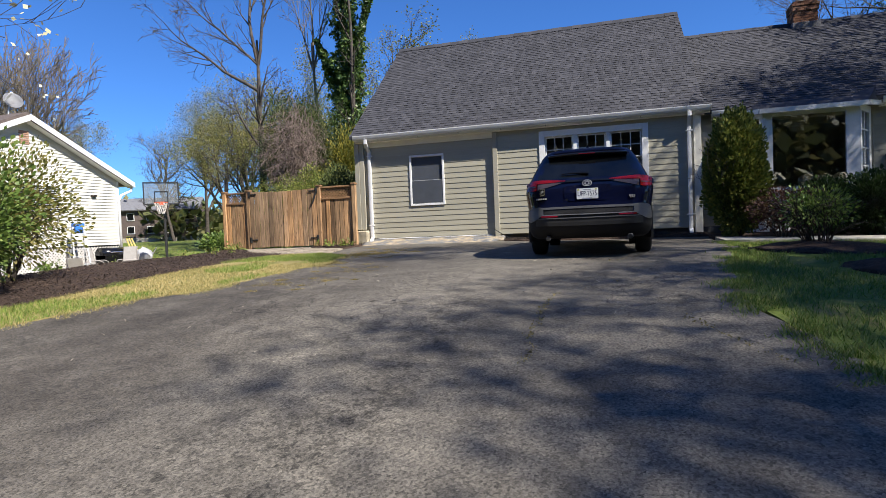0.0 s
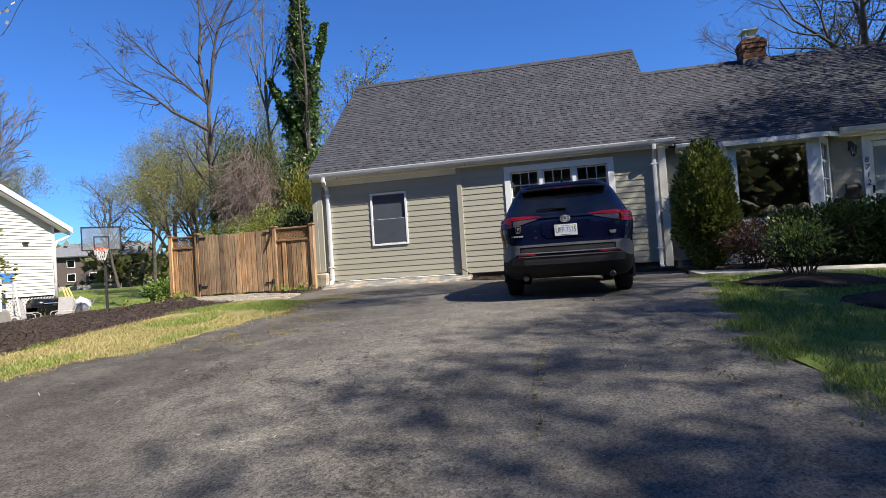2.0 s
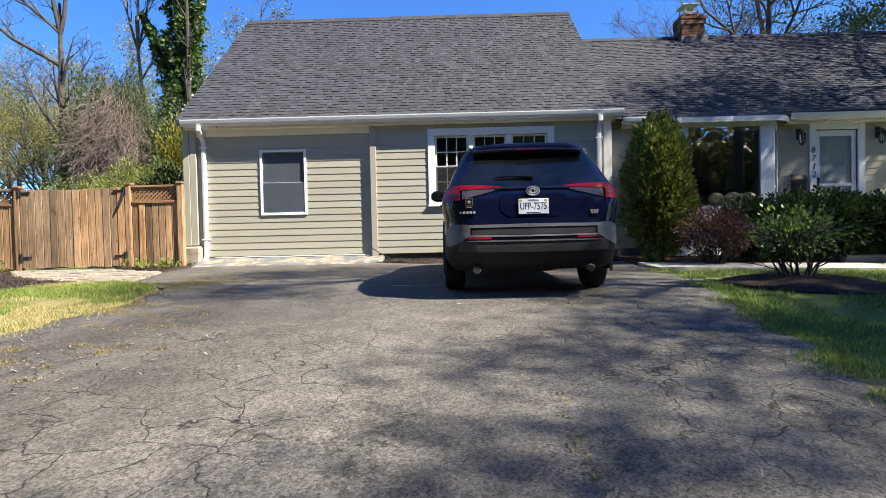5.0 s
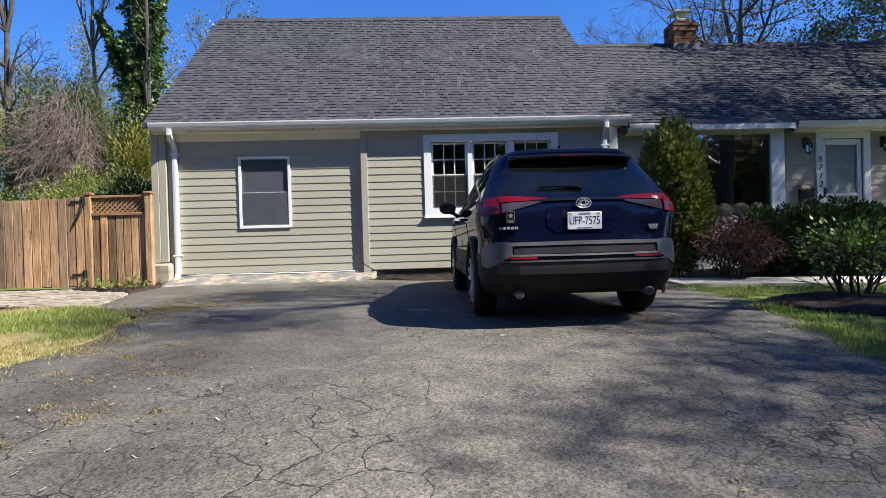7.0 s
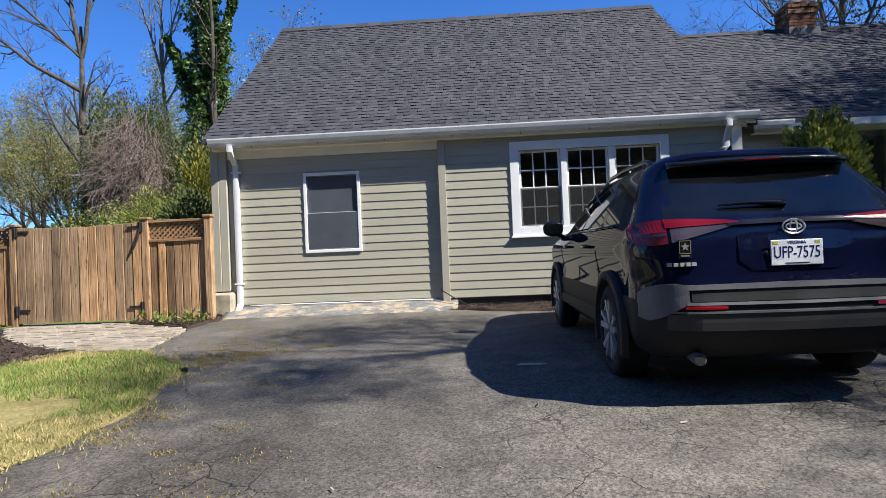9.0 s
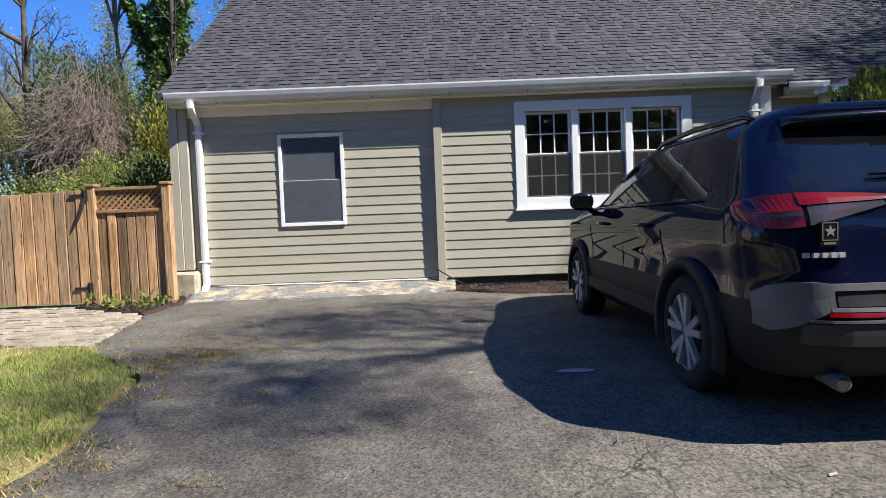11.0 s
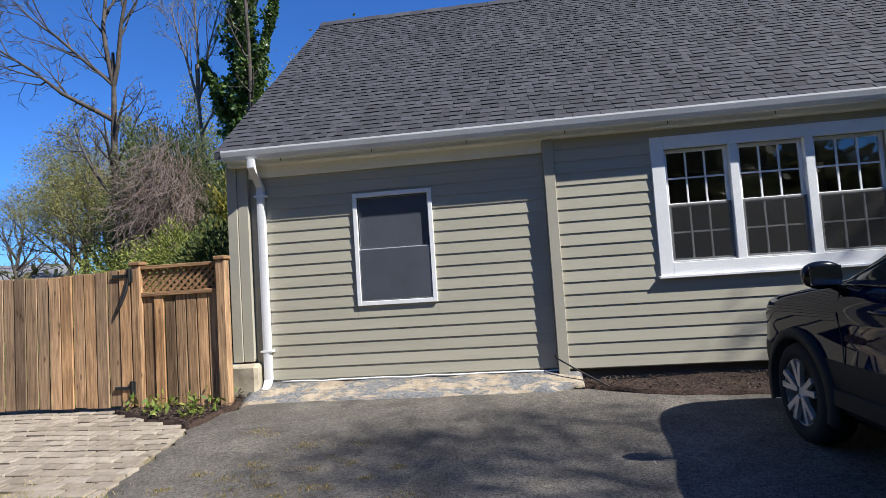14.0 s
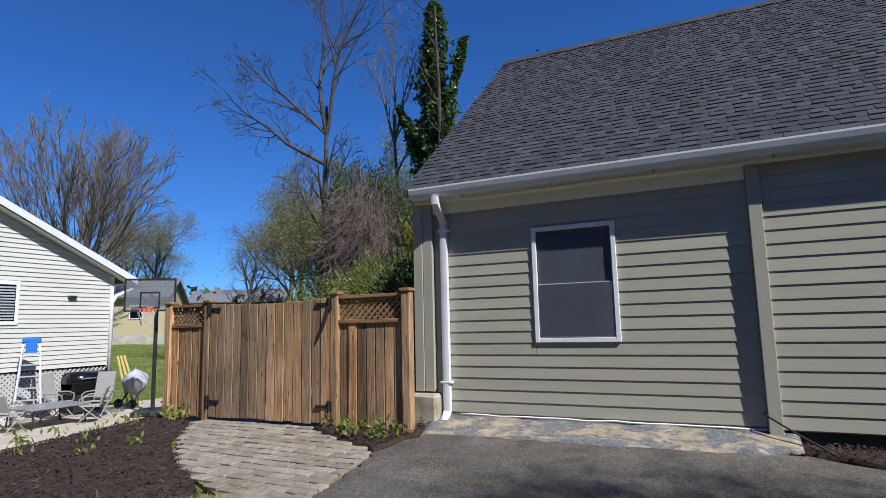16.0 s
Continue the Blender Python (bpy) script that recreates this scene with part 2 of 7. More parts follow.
    return k.m


def ground_mat(name, stops, scale=3.0, fine=40.0, bump=0.6, rough=0.95):
    k = Mat(name, rough, 0, 0.2)
    col = k.ramp(k.noise(scale, 6, rough=0.7), *stops)
    col = k.mix(col, k.ramp(k.noise(fine, 4), (0.3, 0.45), (0.7, 1.15)), 0.8, "MULTIPLY")
    k.colour(col)
    k.bump(k.noise(fine, 5), bump, 0.02)
    return k.m


def shingle_mat(name, island):
    k = Mat(name, 0.92, 0, 0.25)
    col = k.ramp(k.random(island), (0.0, (0.04, 0.04, 0.046)), (0.4, (0.049, 0.049, 0.057)), (0.75, (0.058, 0.058, 0.067)), (1.0, (0.07, 0.069, 0.078)))
    col = k.mix(col, k.ramp(k.noise(160, 3, rough=0.8), (0.3, 0.55), (0.7, 1.3)), 0.85, "MULTIPLY")
    col = k.mix(col, k.ramp(k.noise(0.9, 4), (0.3, 0.82), (0.7, 1.1)), 0.8, "MULTIPLY")
    k.colour(col)
    k.bump(k.noise(220, 2), 0.4, 0.004)
    return k.m


def glass_mat(name, tint=(0.9, 0.95, 0.95), rough=0.0, ior=1.6):
    k = Mat(name, rough, 0, 0.5)
    k.colour(tint)
    k.b.inputs["Transmission Weight"].default_value = 1.0
    k.b.inputs["IOR"].default_value = ior
    return k.m


def dark_gloss(name, c, rough=0.03, spec=0.8, coat=0.0):
    k = Mat(name, rough, 0, spec)
    k.colour(k.ramp(k.noise(2.0, 3), (0.3, tuple(v * 0.8 for v in c)), (0.7, c)))
    k.b.inputs["Coat Weight"].default_value = coat
    k.b.inputs["Coat Roughness"].default_value = 0.02
    return k.m


def glow_free(name, c, rough=0.25):
    k = Mat(name, rough)
    k.colour(c)
    return k.m


ASPHALT = asphalt()
TRIM = paint("sage_trim", (0.385, 0.36, 0.283), 0.55, 0.06, 2.0, 0.05)
CREAM = paint("cream_board", (0.86, 0.82, 0.7), 0.55, 0.06, 2.0, 0.05)
WHITE = paint("white_paint", (0.8, 0.8, 0.79), 0.4, 0.05, 4.0, 0.03)
GUTTER = paint("white_gutter", (0.72, 0.72, 0.72), 0.3, 0.08, 2.0, 0.02)
VINYL = paint("vinyl_siding", (0.56, 0.545, 0.48), 0.45, 0.05, 1.0, 0.03)
CONCRETE = paint("concrete", (0.42, 0.39, 0.33), 0.9, 0.25, 2.5, 0.4, fine=45)
PALE_CONCRETE = paint("pale_concrete", (0.4, 0.345, 0.25), 0.92, 0.35, 5.0, 0.7, fine=30)
FENCE_A = wood("fence_wood", (0.15, 0.093, 0.052), (0.45, 0.3, 0.17), along=2)
FENCE_B = wood("gate_wood", (0.2, 0.138, 0.09), (0.46, 0.325, 0.205), along=2)
FENCE_H = wood("rail_wood", (0.14, 0.08, 0.04), (0.38, 0.22, 0.11), along=0, rand=False, knots=False)
IRON = paint("black_iron", (0.02, 0.02, 0.02), 0.5, 0.3, 8, 0.2)
MULCH = ground_mat("mulch_bed", [(0.3, (0.016, 0.011, 0.009)), (0.7, (0.095, 0.062, 0.047))], 14.0, 60.0, 1.0)
SOIL_GRASS = ground_mat("lawn_soil", [(0.3, (0.08, 0.11, 0.022)), (0.52, (0.14, 0.18, 0.034)), (0.66, (0.25, 0.22, 0.075)), (0.78, (0.17, 0.12, 0.06))], 1.1, 30.0, 0.8)
DRY_GRASS = ground_mat("dry_lawn_soil", [(0.3, (0.1, 0.12, 0.03)), (0.5, (0.28, 0.23, 0.09)), (0.75, (0.42, 0.34, 0.16))], 1.6, 40.0, 0.8)
BARK = ground_mat("tree_bark", [(0.3, (0.05, 0.038, 0.028)), (0.7, (0.2, 0.155, 0.115))], 6.0, 25.0, 0.9)
PALE_TWIG = ground_mat("pale_twig_bark", [(0.3, (0.09, 0.075, 0.062)), (0.7, (0.27, 0.225, 0.185))], 4.0, 25.0, 0.3)
TWIG = ground_mat("twig_bark", [(0.3, (0.04, 0.034, 0.03)), (0.7, (0.13, 0.108, 0.09))], 4.0, 25.0, 0.3)
INTERIOR = paint("dim_room", (0.25, 0.235, 0.21), 0.9, 0.1)
SHINGLE, SHINGLE_FAR = shingle_mat("roof_shingle", False), shingle_mat("roof_shingle_field", True)
GLASS = glass_mat("window_glass")
COATED = glass_mat("coated_window_glass", ior=2.2)

# ---- ground ----
PROFILE_Y = [-60, -30, -12, 0, 3.25, 5.5, 8, 10, 12.75, 15, 60]
PROFILE_Z = [-2.4, -2.3, -1.4, 0, 0.42, 0.67, 0.86, 0.96, 1.0, 1.1, 1.2]


def smooth_step(t):
    t = min(1, max(0, t))
    return t * t * (3 - 2 * t)


def level(x, y):
    """Height of the ground: the drive climbs to the house, the neighbour's yard lies lower."""
    p = float(np.interp(y, PROFILE_Y, PROFILE_Z))
    t = smooth_step((-9.6 - x) / 5.0)
    p = p * (1 - t) + min(p, 0.1) * t
    return p - 0.02 * min(8, max(0, x - 2)) + smooth_step((-22 - x) / 26) * 1.25


def spread(lo, hi, step, far):
    fine = list(np.arange(lo, hi + 1e-6, step))
    out, d = [], step
    while d < far:
        d *= 1.6
        out.append(d)
    acc = np.cumsum(out)
    return [lo - a for a in acc[::-1]] + fine + [hi + a for a in acc]


gx, gy = spread(-26, 16, 0.75, 220), spread(-8, 32, 0.75, 220)
gv = [(x, y, level(x, y) - 0.03) for y in gy for x in gx]
gf = [(j * len(gx) + i, j * len(gx) + i + 1, (j + 1) * len(gx) + i + 1, (j + 1) * len(gx) + i) for j in range(len(gy) - 1) for i in range(len(gx) - 1)]
gm = tri_mesh("ground", gv, gf)
gm.shade_smooth()
struct("ground", gm, SOIL_GRASS, "sloping grassy ground of the suburban yards", "ground")


def ragged(poly, step=0.35, jitter=0.05, seed=1):
    """A polygon's outline, divided and made uneven."""
    rnd = random.Random(seed)
    out = []
    for (x0, y0), (x1, y1) in zip(poly, poly[1:] + poly[:1]):
        n = max(1, int(math.hypot(x1 - x0, y1 - y0) / step))
        for i in range(n):
            t = i / n
            out.append((x0 + (x1 - x0) * t + rnd.uniform(-jitter, jitter), y0 + (y1 - y0) * t + rnd.uniform(-jitter, jitter)))
    return out


def sheet(poly, lift, grid=0.6, skirt=0.08, bulge=None):
    """A thin layer over the ground within a polygon."""
    bm = bmesh.new()
    bm.faces.new([bm.verts.new((x, y, 0)) for x, y in poly])
    xs, ys = [p[0] for p in poly], [p[1] for p in poly]
    for lo, hi, n in ((min(xs), max(xs), Vector((1, 0, 0))), (min(ys), max(ys), Vector((0, 1, 0)))):
        v = math.floor(lo / grid) * grid + grid
        while v < hi:
            bmesh.ops.bisect_plane(bm, geom=bm.verts[:] + bm.edges[:] + bm.faces[:], plane_co=n * v, plane_no=n)
            v += grid
    for v in bm.verts:
        v.co.z = level(v.co.x, v.co.y) + lift + (bulge(v.co.x, v.co.y) if bulge else 0)
    rim = [e for e in bm.edges if e.is_boundary]
    r = bmesh.ops.extrude_edge_only(bm, edges=rim)
    for v in r["geom"]:
        if isinstance(v, bmesh.types.BMVert):
            v.co.z -= skirt
    bmesh.ops.recalc_face_normals(bm, faces=bm.faces)
    if sum(f.normal.z for f in bm.faces) < 0:
        bmesh.ops.reverse_faces(bm, faces=bm.faces)
    return bm


DRIVE = [(1.7, -13), (1.72, 0), (1.75, 4.2), (1.52, 5.5), (1.42, 6.4), (1.75, 8.0), (2.0, 9.5), (2.5, 11.2), (2.35, 12.3), (2.4, 14.0), (-0.4, 14.05), (-1.55, 14.25), (-2.24, 14.64),
         (-3.65, 14.45), (-4.94, 14.55), (-5.87, 14.45), (-6.02, 13.6), (-5.7, 12.0), (-5.55, 11.75), (-4.6, 10.9), (-4.5, 10.4), (-4.25, 9.6), (-4.4, 8.95), (-4.6, 7.5),
         (-4.75, 6.7), (-5.2, 6.3), (-5.45, 5.5), (-5.7, 4.9), (-6.2, 3.0), (-6.6, 0), (-6.8, -13)]
GRASS_STRIP = [(-4.3, 9.6), (-4.55, 10.4), (-4.65, 10.9), (-5.6, 11.8), (-6.3, 12.1), (-6.65, 11.98), (-6.75, 11.4), (-6.75, 10.2), (-6.65, 8.6), (-6.6, 6.6), (-6.65, 5.5), (-6.9, 3.5), (-7.4, 0), (-7.6, -13),
               (-6.75, -13), (-6.55, 0), (-6.15, 3.0), (-5.65, 4.9), (-5.4, 5.5), (-5.15, 6.35), (-4.7, 6.75), (-4.55, 7.5), (-4.3, 8.95)]
LEFT_BED = [(-6.72, 11.4), (-6.62, 11.98), (-7.2, 12.38), (-7.7, 12.65), (-8.3, 13.1), (-8.75, 13.5), (-9.3, 14.2), (-10.4, 14.6), (-16.4, 19.6), (-15.6, 17.0), (-14.6, 14.3), (-12.0, 9.5), (-11.5, 5), (-11, 0), (-10.5, -6), (-7.5, -6), (-7.35, 0), (-6.85, 3.5), (-6.6, 5.5), (-6.55, 6.6), (-6.6, 8.6), (-6.7, 10.2)]
GATE_BED = [(-7.3, 14.25), (-6.05, 13.65), (-5.95, 14.5), (-6.0, 15.0), (-7.2, 14.9)]
PAVED = [(-5.72, 12.0), (-6.02, 13.62), (-7.35, 14.26), (-7.3, 14.6), (-9.3, 14.6), (-9.25, 14.2), (-8.7, 13.5), (-8.25, 13.1), (-7.7, 12.65), (-7.2, 12.4), (-6.5, 12.06), (-5.85, 11.88)]
PATIO = [(-14.7, 14.3), (-15.7, 17.0), (-16.6, 19.7), (-17.5, 22.5), (-19.5, 22.5), (-19.4, 12.0), (-15.0, 12.0)]
WALK = [(2.45, 12.3), (5.4, 12.1), (10, 12.0), (14, 12.0), (14, 13.1), (8, 13.1), (3.0, 13.2), (2.45, 13.3)]
FRONT_BED = [(2.45, 13.3), (3.0, 13.2), (8, 13.1), (8, 15.0), (2.45, 14.85)]
WALL_BED = [(-2.2, 14.66), (-1.55, 14.27), (-0.4, 14.07), (2.4, 14.02), (2.4, 14.9), (-2.3, 14.9)]
LAWN = [(1.7, -13), (1.72, 0), (1.75, 4.2), (1.52, 5.5), (1.42, 6.4), (1.75, 8.0), (2.0, 9.5), (2.5, 11.2), (2.4, 12.3), (5.4, 12.1), (10, 12.0), (18, 12.0), (18, -13)]

struct("road", sheet(ragged(DRIVE, 0.16, 0.05, 4), 0.02, 0.5), ASPHALT, "cracked and faded asphalt driveway climbing to the house", "driveway")
struct("lawn_strip", sheet(ragged(GRASS_STRIP, 0.16, 0.07, 5), 0.028, 0.5), DRY_GRASS, "half-dry grass verge beside the driveway", "lawn")
struct("lawn_front", sheet(ragged(LAWN, 0.4, 0.04, 6), 0.016, 0.8), SOIL_GRASS, "patchy green front lawn beside the driveway", "lawn")


def lumps(x, y):
    return 0.03 * noise.noise((x * 3, y * 3, 0)) + 0.02 * noise.noise((x * 9, y * 9, 3))


struct("bed_side", sheet(ragged(LEFT_BED, 0.4, 0.05, 7), 0.04, 0.22, bulge=lumps), MULCH, "dark mulch bed sloping between the two yards", "mulch bed", True)
struct("bed_gate", sheet(ragged(GATE_BED, 0.3, 0.03, 8), 0.05, 0.15, bulge=lumps), MULCH, "small dark mulch bed beside the gate", "mulch bed", True)
struct("bed_wall", sheet(ragged(WALL_BED, 0.3, 0.03, 9), 0.05, 0.15, bulge=lumps), MULCH, "narrow mulch bed along the house wall", "mulch bed", True)
struct("bed_front", sheet(ragged(FRONT_BED, 0.4, 0.02, 10), 0.05, 0.2, bulge=lumps), MULCH, "shaded mulch bed under the front shrubs", "mulch bed", True)
struct("pavement", sheet(ragged(WALK, 0.8, 0.01, 11), 0.06, 0.8), CONCRETE, "pale concrete front walk leading to the door", "walkway")
struct("patio", sheet(PATIO, 0.02, 0.8), paint("tan_slab", (0.44, 0.385, 0.3), 0.9, 0.2, 1.5, 0.3, fine=30), "neighbour's pale concrete patio slab", "patio")


def mound(cx, cy, rx, ry, h, name, label, seed):
    ring = [(cx + rx * math.cos(a) * (1 + 0.06 * math.sin(3 * a + seed)), cy + ry * math.sin(a)) for a in np.linspace(0, 2 * math.pi, 28, endpoint=False)]

    def dome(x, y):
        d = ((x - cx) / rx) ** 2 + ((y - cy) / ry) ** 2
        return h * max(0, 1 - d) + lumps(x, y)
    struct(name, sheet(ragged(ring, 0.3, 0.03, seed), 0.03, 0.15, bulge=dome), MULCH, label, "mulch bed", True)


mound(3.35, 10.1, 0.95, 0.85, 0.1, "bed_ring", "round mulch mound under a small shrub", 12)
mound(4.1, 7.75, 1.3, 0.85, 0.16, "bed_mound", "bare dark mulch mound on the lawn", 13)

# ---- the house: walls ----
L_FACE, R_FACE, M_FACE = 14.93, 14.87, 15.06      # faces of carport infill, wing and main house
COURSE = 0.136


def wall(name, x0, x1, face, z0, z1, holes, label, thick=0.16, material=None):
    """A wall facing the drive, with openings right through it."""
    bm = bmesh.new()
    xs = sorted({x0, x1, *[h[0] for h in holes], *[h[1] for h in holes]})
    for a, b in zip(xs, xs[1:]):
        cut = sorted((h[2], h[3]) for h in holes if h[0] <= a and h[1] >= b)
        z = z0
        for lo, hi in cut + [(z1, z1)]:
            if lo > z:
                box(bm, a, b, face, face + thick, z, lo)
            z = hi
    bmesh.ops.remove_doubles(bm, verts=bm.verts, dist=1e-4)
    return struct(name, bm, material or TRIM, label, "wall")


LW = (-4.60, -3.75, 2.15, 3.38)
TW = (-1.08, 1.18, 2.37, 3.62)
RW = (8.72, 10.77, 2.38, 3.55)
DOOR = (6.62, 7.46, 1.5, 3.58)
wall_left = wall("wall_1", -6.0, -2.36, L_FACE, 0.9, 4.0, [LW], "sage lap-sided wall of the garage infill")
wall_right = wall("wall_2", -2.36, 2.4, R_FACE, 1.262, 4.0, [TW], "sage lap-sided wall of the house wing")
wall_main = wall("wall_3", 2.4, 14.5, M_FACE, 0.8, 3.95, [RW, DOOR, (3.3, 5.86, 1.6, 3.62)], "sage lap-sided front wall of the main house")


def plain(name, x0, x1, y0, y1, z0, z1, material, label, category="wall"):
    bm = bmesh.new()
    box(bm, x0, x1, y0, y1, z0, z1)
    return struct(name, bm, material, label, category)


def gable_wall(name, x0, x1, y0, y1, z0, z1, ridge, material, label):
    bm = bmesh.new()
    pts = [(y0, z0), (y1, z0), (y1, z1), ((y0 + y1) / 2, ridge), (y0, z1)]
    a = [bm.verts.new((x0, y, z)) for y, z in pts]
    b = [bm.verts.new((x1, y, z)) for y, z in pts]
    bm.faces.new(a)
    bm.faces.new(b[::-1])
    for i in range(5):
        bm.faces.new((a[i - 1], b[i - 1], b[i], a[i]))
    bmesh.ops.recalc_face_normals(bm, faces=bm.faces)
    return struct(name, bm, material, label, "wall")


gable_wall("wall_4", -6.12, -6.0, 15.1, 23.1, 0.9, 3.98, 7.38, TRIM, "sage gable wall of the garage wing")
gable_wall("wall_5", 2.4, 2.44, 15.3, 23.1, 3.6, 4.2, 7.3, TRIM, "small sage gable above the lower roof")
gable_wall("wall_6", 14.5, 14.6, 15.1, 23.1, 0.8, 3.9, 6.6, TRIM, "far gable wall of the main house")
plain("wall_7", -6.12, 14.6, 23.1, 23.25, 0.8, 3.95, TRIM, "rear wall of the house")
plain("wall_8", 2.4, 2.44, 15.22, 23.1, 0.9, 3.6, INTERIOR, "inner wall between wing and main house")
plain("floor", -6.0, 14.5, 15.3, 23.1, 1.4, 1.5, INTERIOR, "dim indoor floor seen through the windows", "floor")
plain("ceiling", -6.0, 14.5, 15.3, 23.1, 3.9, 3.96, INTERIOR, "dim indoor ceiling behind the windows", "ceiling")
plain("wall_9", -6.0, 14.5, 18.4, 18.5, 1.5, 3.9, INTERIOR, "dim inner wall behind the windows")

bm = bmesh.new()
box(bm, 2.3, 2.46, 14.83, 15.05, 1.15, 3.92, 0.006)
struct("trim_corner", bm, CREAM, "cream corner board at the end of the wing", "trim")
bm = bmesh.new()
box(bm, -2.39, -2.27, 14.83, 15.0, 1.2, 3.98, 0.005)
struct("trim_step", bm, TRIM, "sage vertical corner board between two siding planes", "trim")
bm = bmesh.new()
box(bm, -6.19, -6.065, 14.84, 15.08, 1.52, 3.93, 0.005)
box(bm, -6.06, -5.93, 14.85, 15.08, 1.52, 3.93, 0.005)
struct("trim_post", bm, TRIM, "sage boxed corner post standing on a concrete pier", "trim")
bm = bmesh.new()
box(bm, -5.925, -2.395, 14.88, 14.99, 3.72, 3.93, 0.004)
struct("trim_frieze", bm, CREAM, "cream frieze board under the gutter", "trim")
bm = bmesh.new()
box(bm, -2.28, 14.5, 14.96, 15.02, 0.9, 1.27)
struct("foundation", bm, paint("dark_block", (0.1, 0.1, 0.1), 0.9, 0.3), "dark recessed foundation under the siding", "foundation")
bm = bmesh.new()
box(bm, 7.7, 14.5, 15.035, 15.055, 0.8, 1.42)
struct("foundation_main", bm, WHITE, "white painted foundation under the main house wall", "foundation")
for x in (8.75, 9.25, 9.75):
    vent = thing("foundation_vent", (x, 15.03, 1.2), "small dark louvred vent in the white foundation", "vent", "foundation vents")
    bm = bmesh.new()
    box(bm, x - 0.1, x + 0.1, 15.026, 15.034, 1.2, 1.34)
    part("opening", bm, IRON, vent)
    for i in range(4):
        bm = bmesh.new()
        box(bm, x - 0.095, x + 0.095, 15.016, 15.025, 1.21 + 0.033 * i, 1.228 + 0.033 * i)
        part("slat", bm, IRON, vent)

bm = bmesh.new()
box(bm, -6.27, -5.85, 14.72, 15.1, 0.95, 1.5, 0.035)
for v in bm.verts:
    v.co += noise.noise_vector(v.co * 6) * 0.01
tagged(part("concrete_pier", bm, PALE_CONCRETE), "weathered tan concrete pier under the corner post", "pier")

# concrete lip where the garage door once was
bm = bmesh.new()
nx = 40
rows = []
for j, (yy, h) in enumerate(((14.46, 0.0), (14.56, 0.05), (14.72, 0.1), (14.95, 0.17))):
    rows.append([bm.verts.new((-5.95 + 3.8 * i / nx, yy + (0.05 * noise.noise((i * 0.6, 0, 1)) if j < 2 else 0) + (0.25 * max(0, (i - 36) / 4) if j == 0 else 0), level(-4, yy) + 0.0 + h + 0.018 * noise.noise((i * 0.35, j, 2)) * (j > 0))) for i in range(nx + 1)])
for r, s in zip(rows, rows[1:]):
    for i in range(nx):
        bm.faces.new((r[i], r[i + 1], s[i + 1], s[i]))
e = bmesh.ops.extrude_edge_only(bm, edges=[e for e in bm.edges if e.is_boundary])
for v in e["geom"]:
    if isinstance(v, bmesh.types.BMVert):
        v.co.z -= 0.15
k = Mat("patched_apron", 0.9, 0, 0.2)
base = k.ramp(k.noise(9, 5), (0.3, (0.22, 0.175, 0.12)), (0.7, (0.4, 0.335, 0.245)))
tar = k.ramp(k.noise(3.6, 9, (0.7, 1.5, 1), 0.78, 0.3), (0.465, 0.0), (0.505, 1.0))
k.colour(k.mix(base, k.ramp(k.noise(30, 3), (0.3, (0.09, 0.09, 0.09)), (0.7, (0.2, 0.2, 0.2))), tar))
k.bump(k.noise(25, 5), 0.7, 0.02)
struct("apron", bm, k.m, "crumbling tan concrete lip with flaking tar along the wall", "apron", True)
bm = bmesh.new()
tube(bm, [(-5.62 + 3.3 * i / 20, 14.9 + 0.01 * math.sin(i), 1.262 + 0.018 * noise.noise((i * 0.5, 4, 0)) - 0.004 * i / 20) for i in range(21)], 0.011, 6)
tagged(part("sealant_strip", bm, WHITE, smooth=True), "thin white sealant strip along the base of the siding", "sealant")
bm = bmesh.new()
tube(bm, [(-2.42, 14.86, 1.42), (-2.4, 14.8, 1.4), (-2.2, 14.7, 1.28), (-2.0, 14.62, 1.17), (-1.9, 14.55, 1.12)], 0.009, 6)
tagged(part("ground_cable", bm, IRON, smooth=True), "thin dark cable running from the wall into the bed", "cable")

# ---- roofs ----


def roof(name, x0, x1, ye, ze, yr, zr, yb, label):
    bm = bmesh.new()
    t = 0.09
    pts = [(ye, ze), (yr, zr), (yb, ze), (yb, ze - t), (yr, zr - t), (ye, ze - t)]
    a = [bm.verts.new((x0, y, z)) for y, z in pts]
    b = [bm.verts.new((x1, y, z)) for y, z in pts]
    for i in range(6):
        bm.faces.new((a[i - 1], a[i], b[i], b[i - 1]))
    bm.faces.new((a[0], a[1], a[4], a[5]))
    bm.faces.new((a[1], a[2], a[3], a[4]))
    bm.faces.new((b[0], b[1], b[4], b[5]))
    bm.faces.new((b[1], b[2], b[3], b[4]))
    bmesh.ops.recalc_face_normals(bm, faces=bm.faces)
    return struct(name, bm, SHINGLE_FAR, label, "roof")


R1 = (-6.24, 2.52, 14.68, 4.03, 19.0, 7.58)     # x0, x1, eave y, z, ridge y, z
R2 = (2.53, 14.9, 14.78, 3.9, 19.1, 6.86)
roof_wing = roof("roof_1", R1[0], R1[1], R1[2], R1[3], R1[4], R1[5], 23.4, "steep dark charcoal shingle roof of the wing")
roof_main = roof("roof_2", R2[0], R2[1], R2[2], R2[3], R2[4], R2[5], 23.5, "lower dark shingle roof of the main house")
GUT = [(0.0, 0.0), (0.08, 0.0), (0.105, 0.045), (0.12, 0.1), (0.12, 0.12), (0.11, 0.12), (0.0, 0.115)]


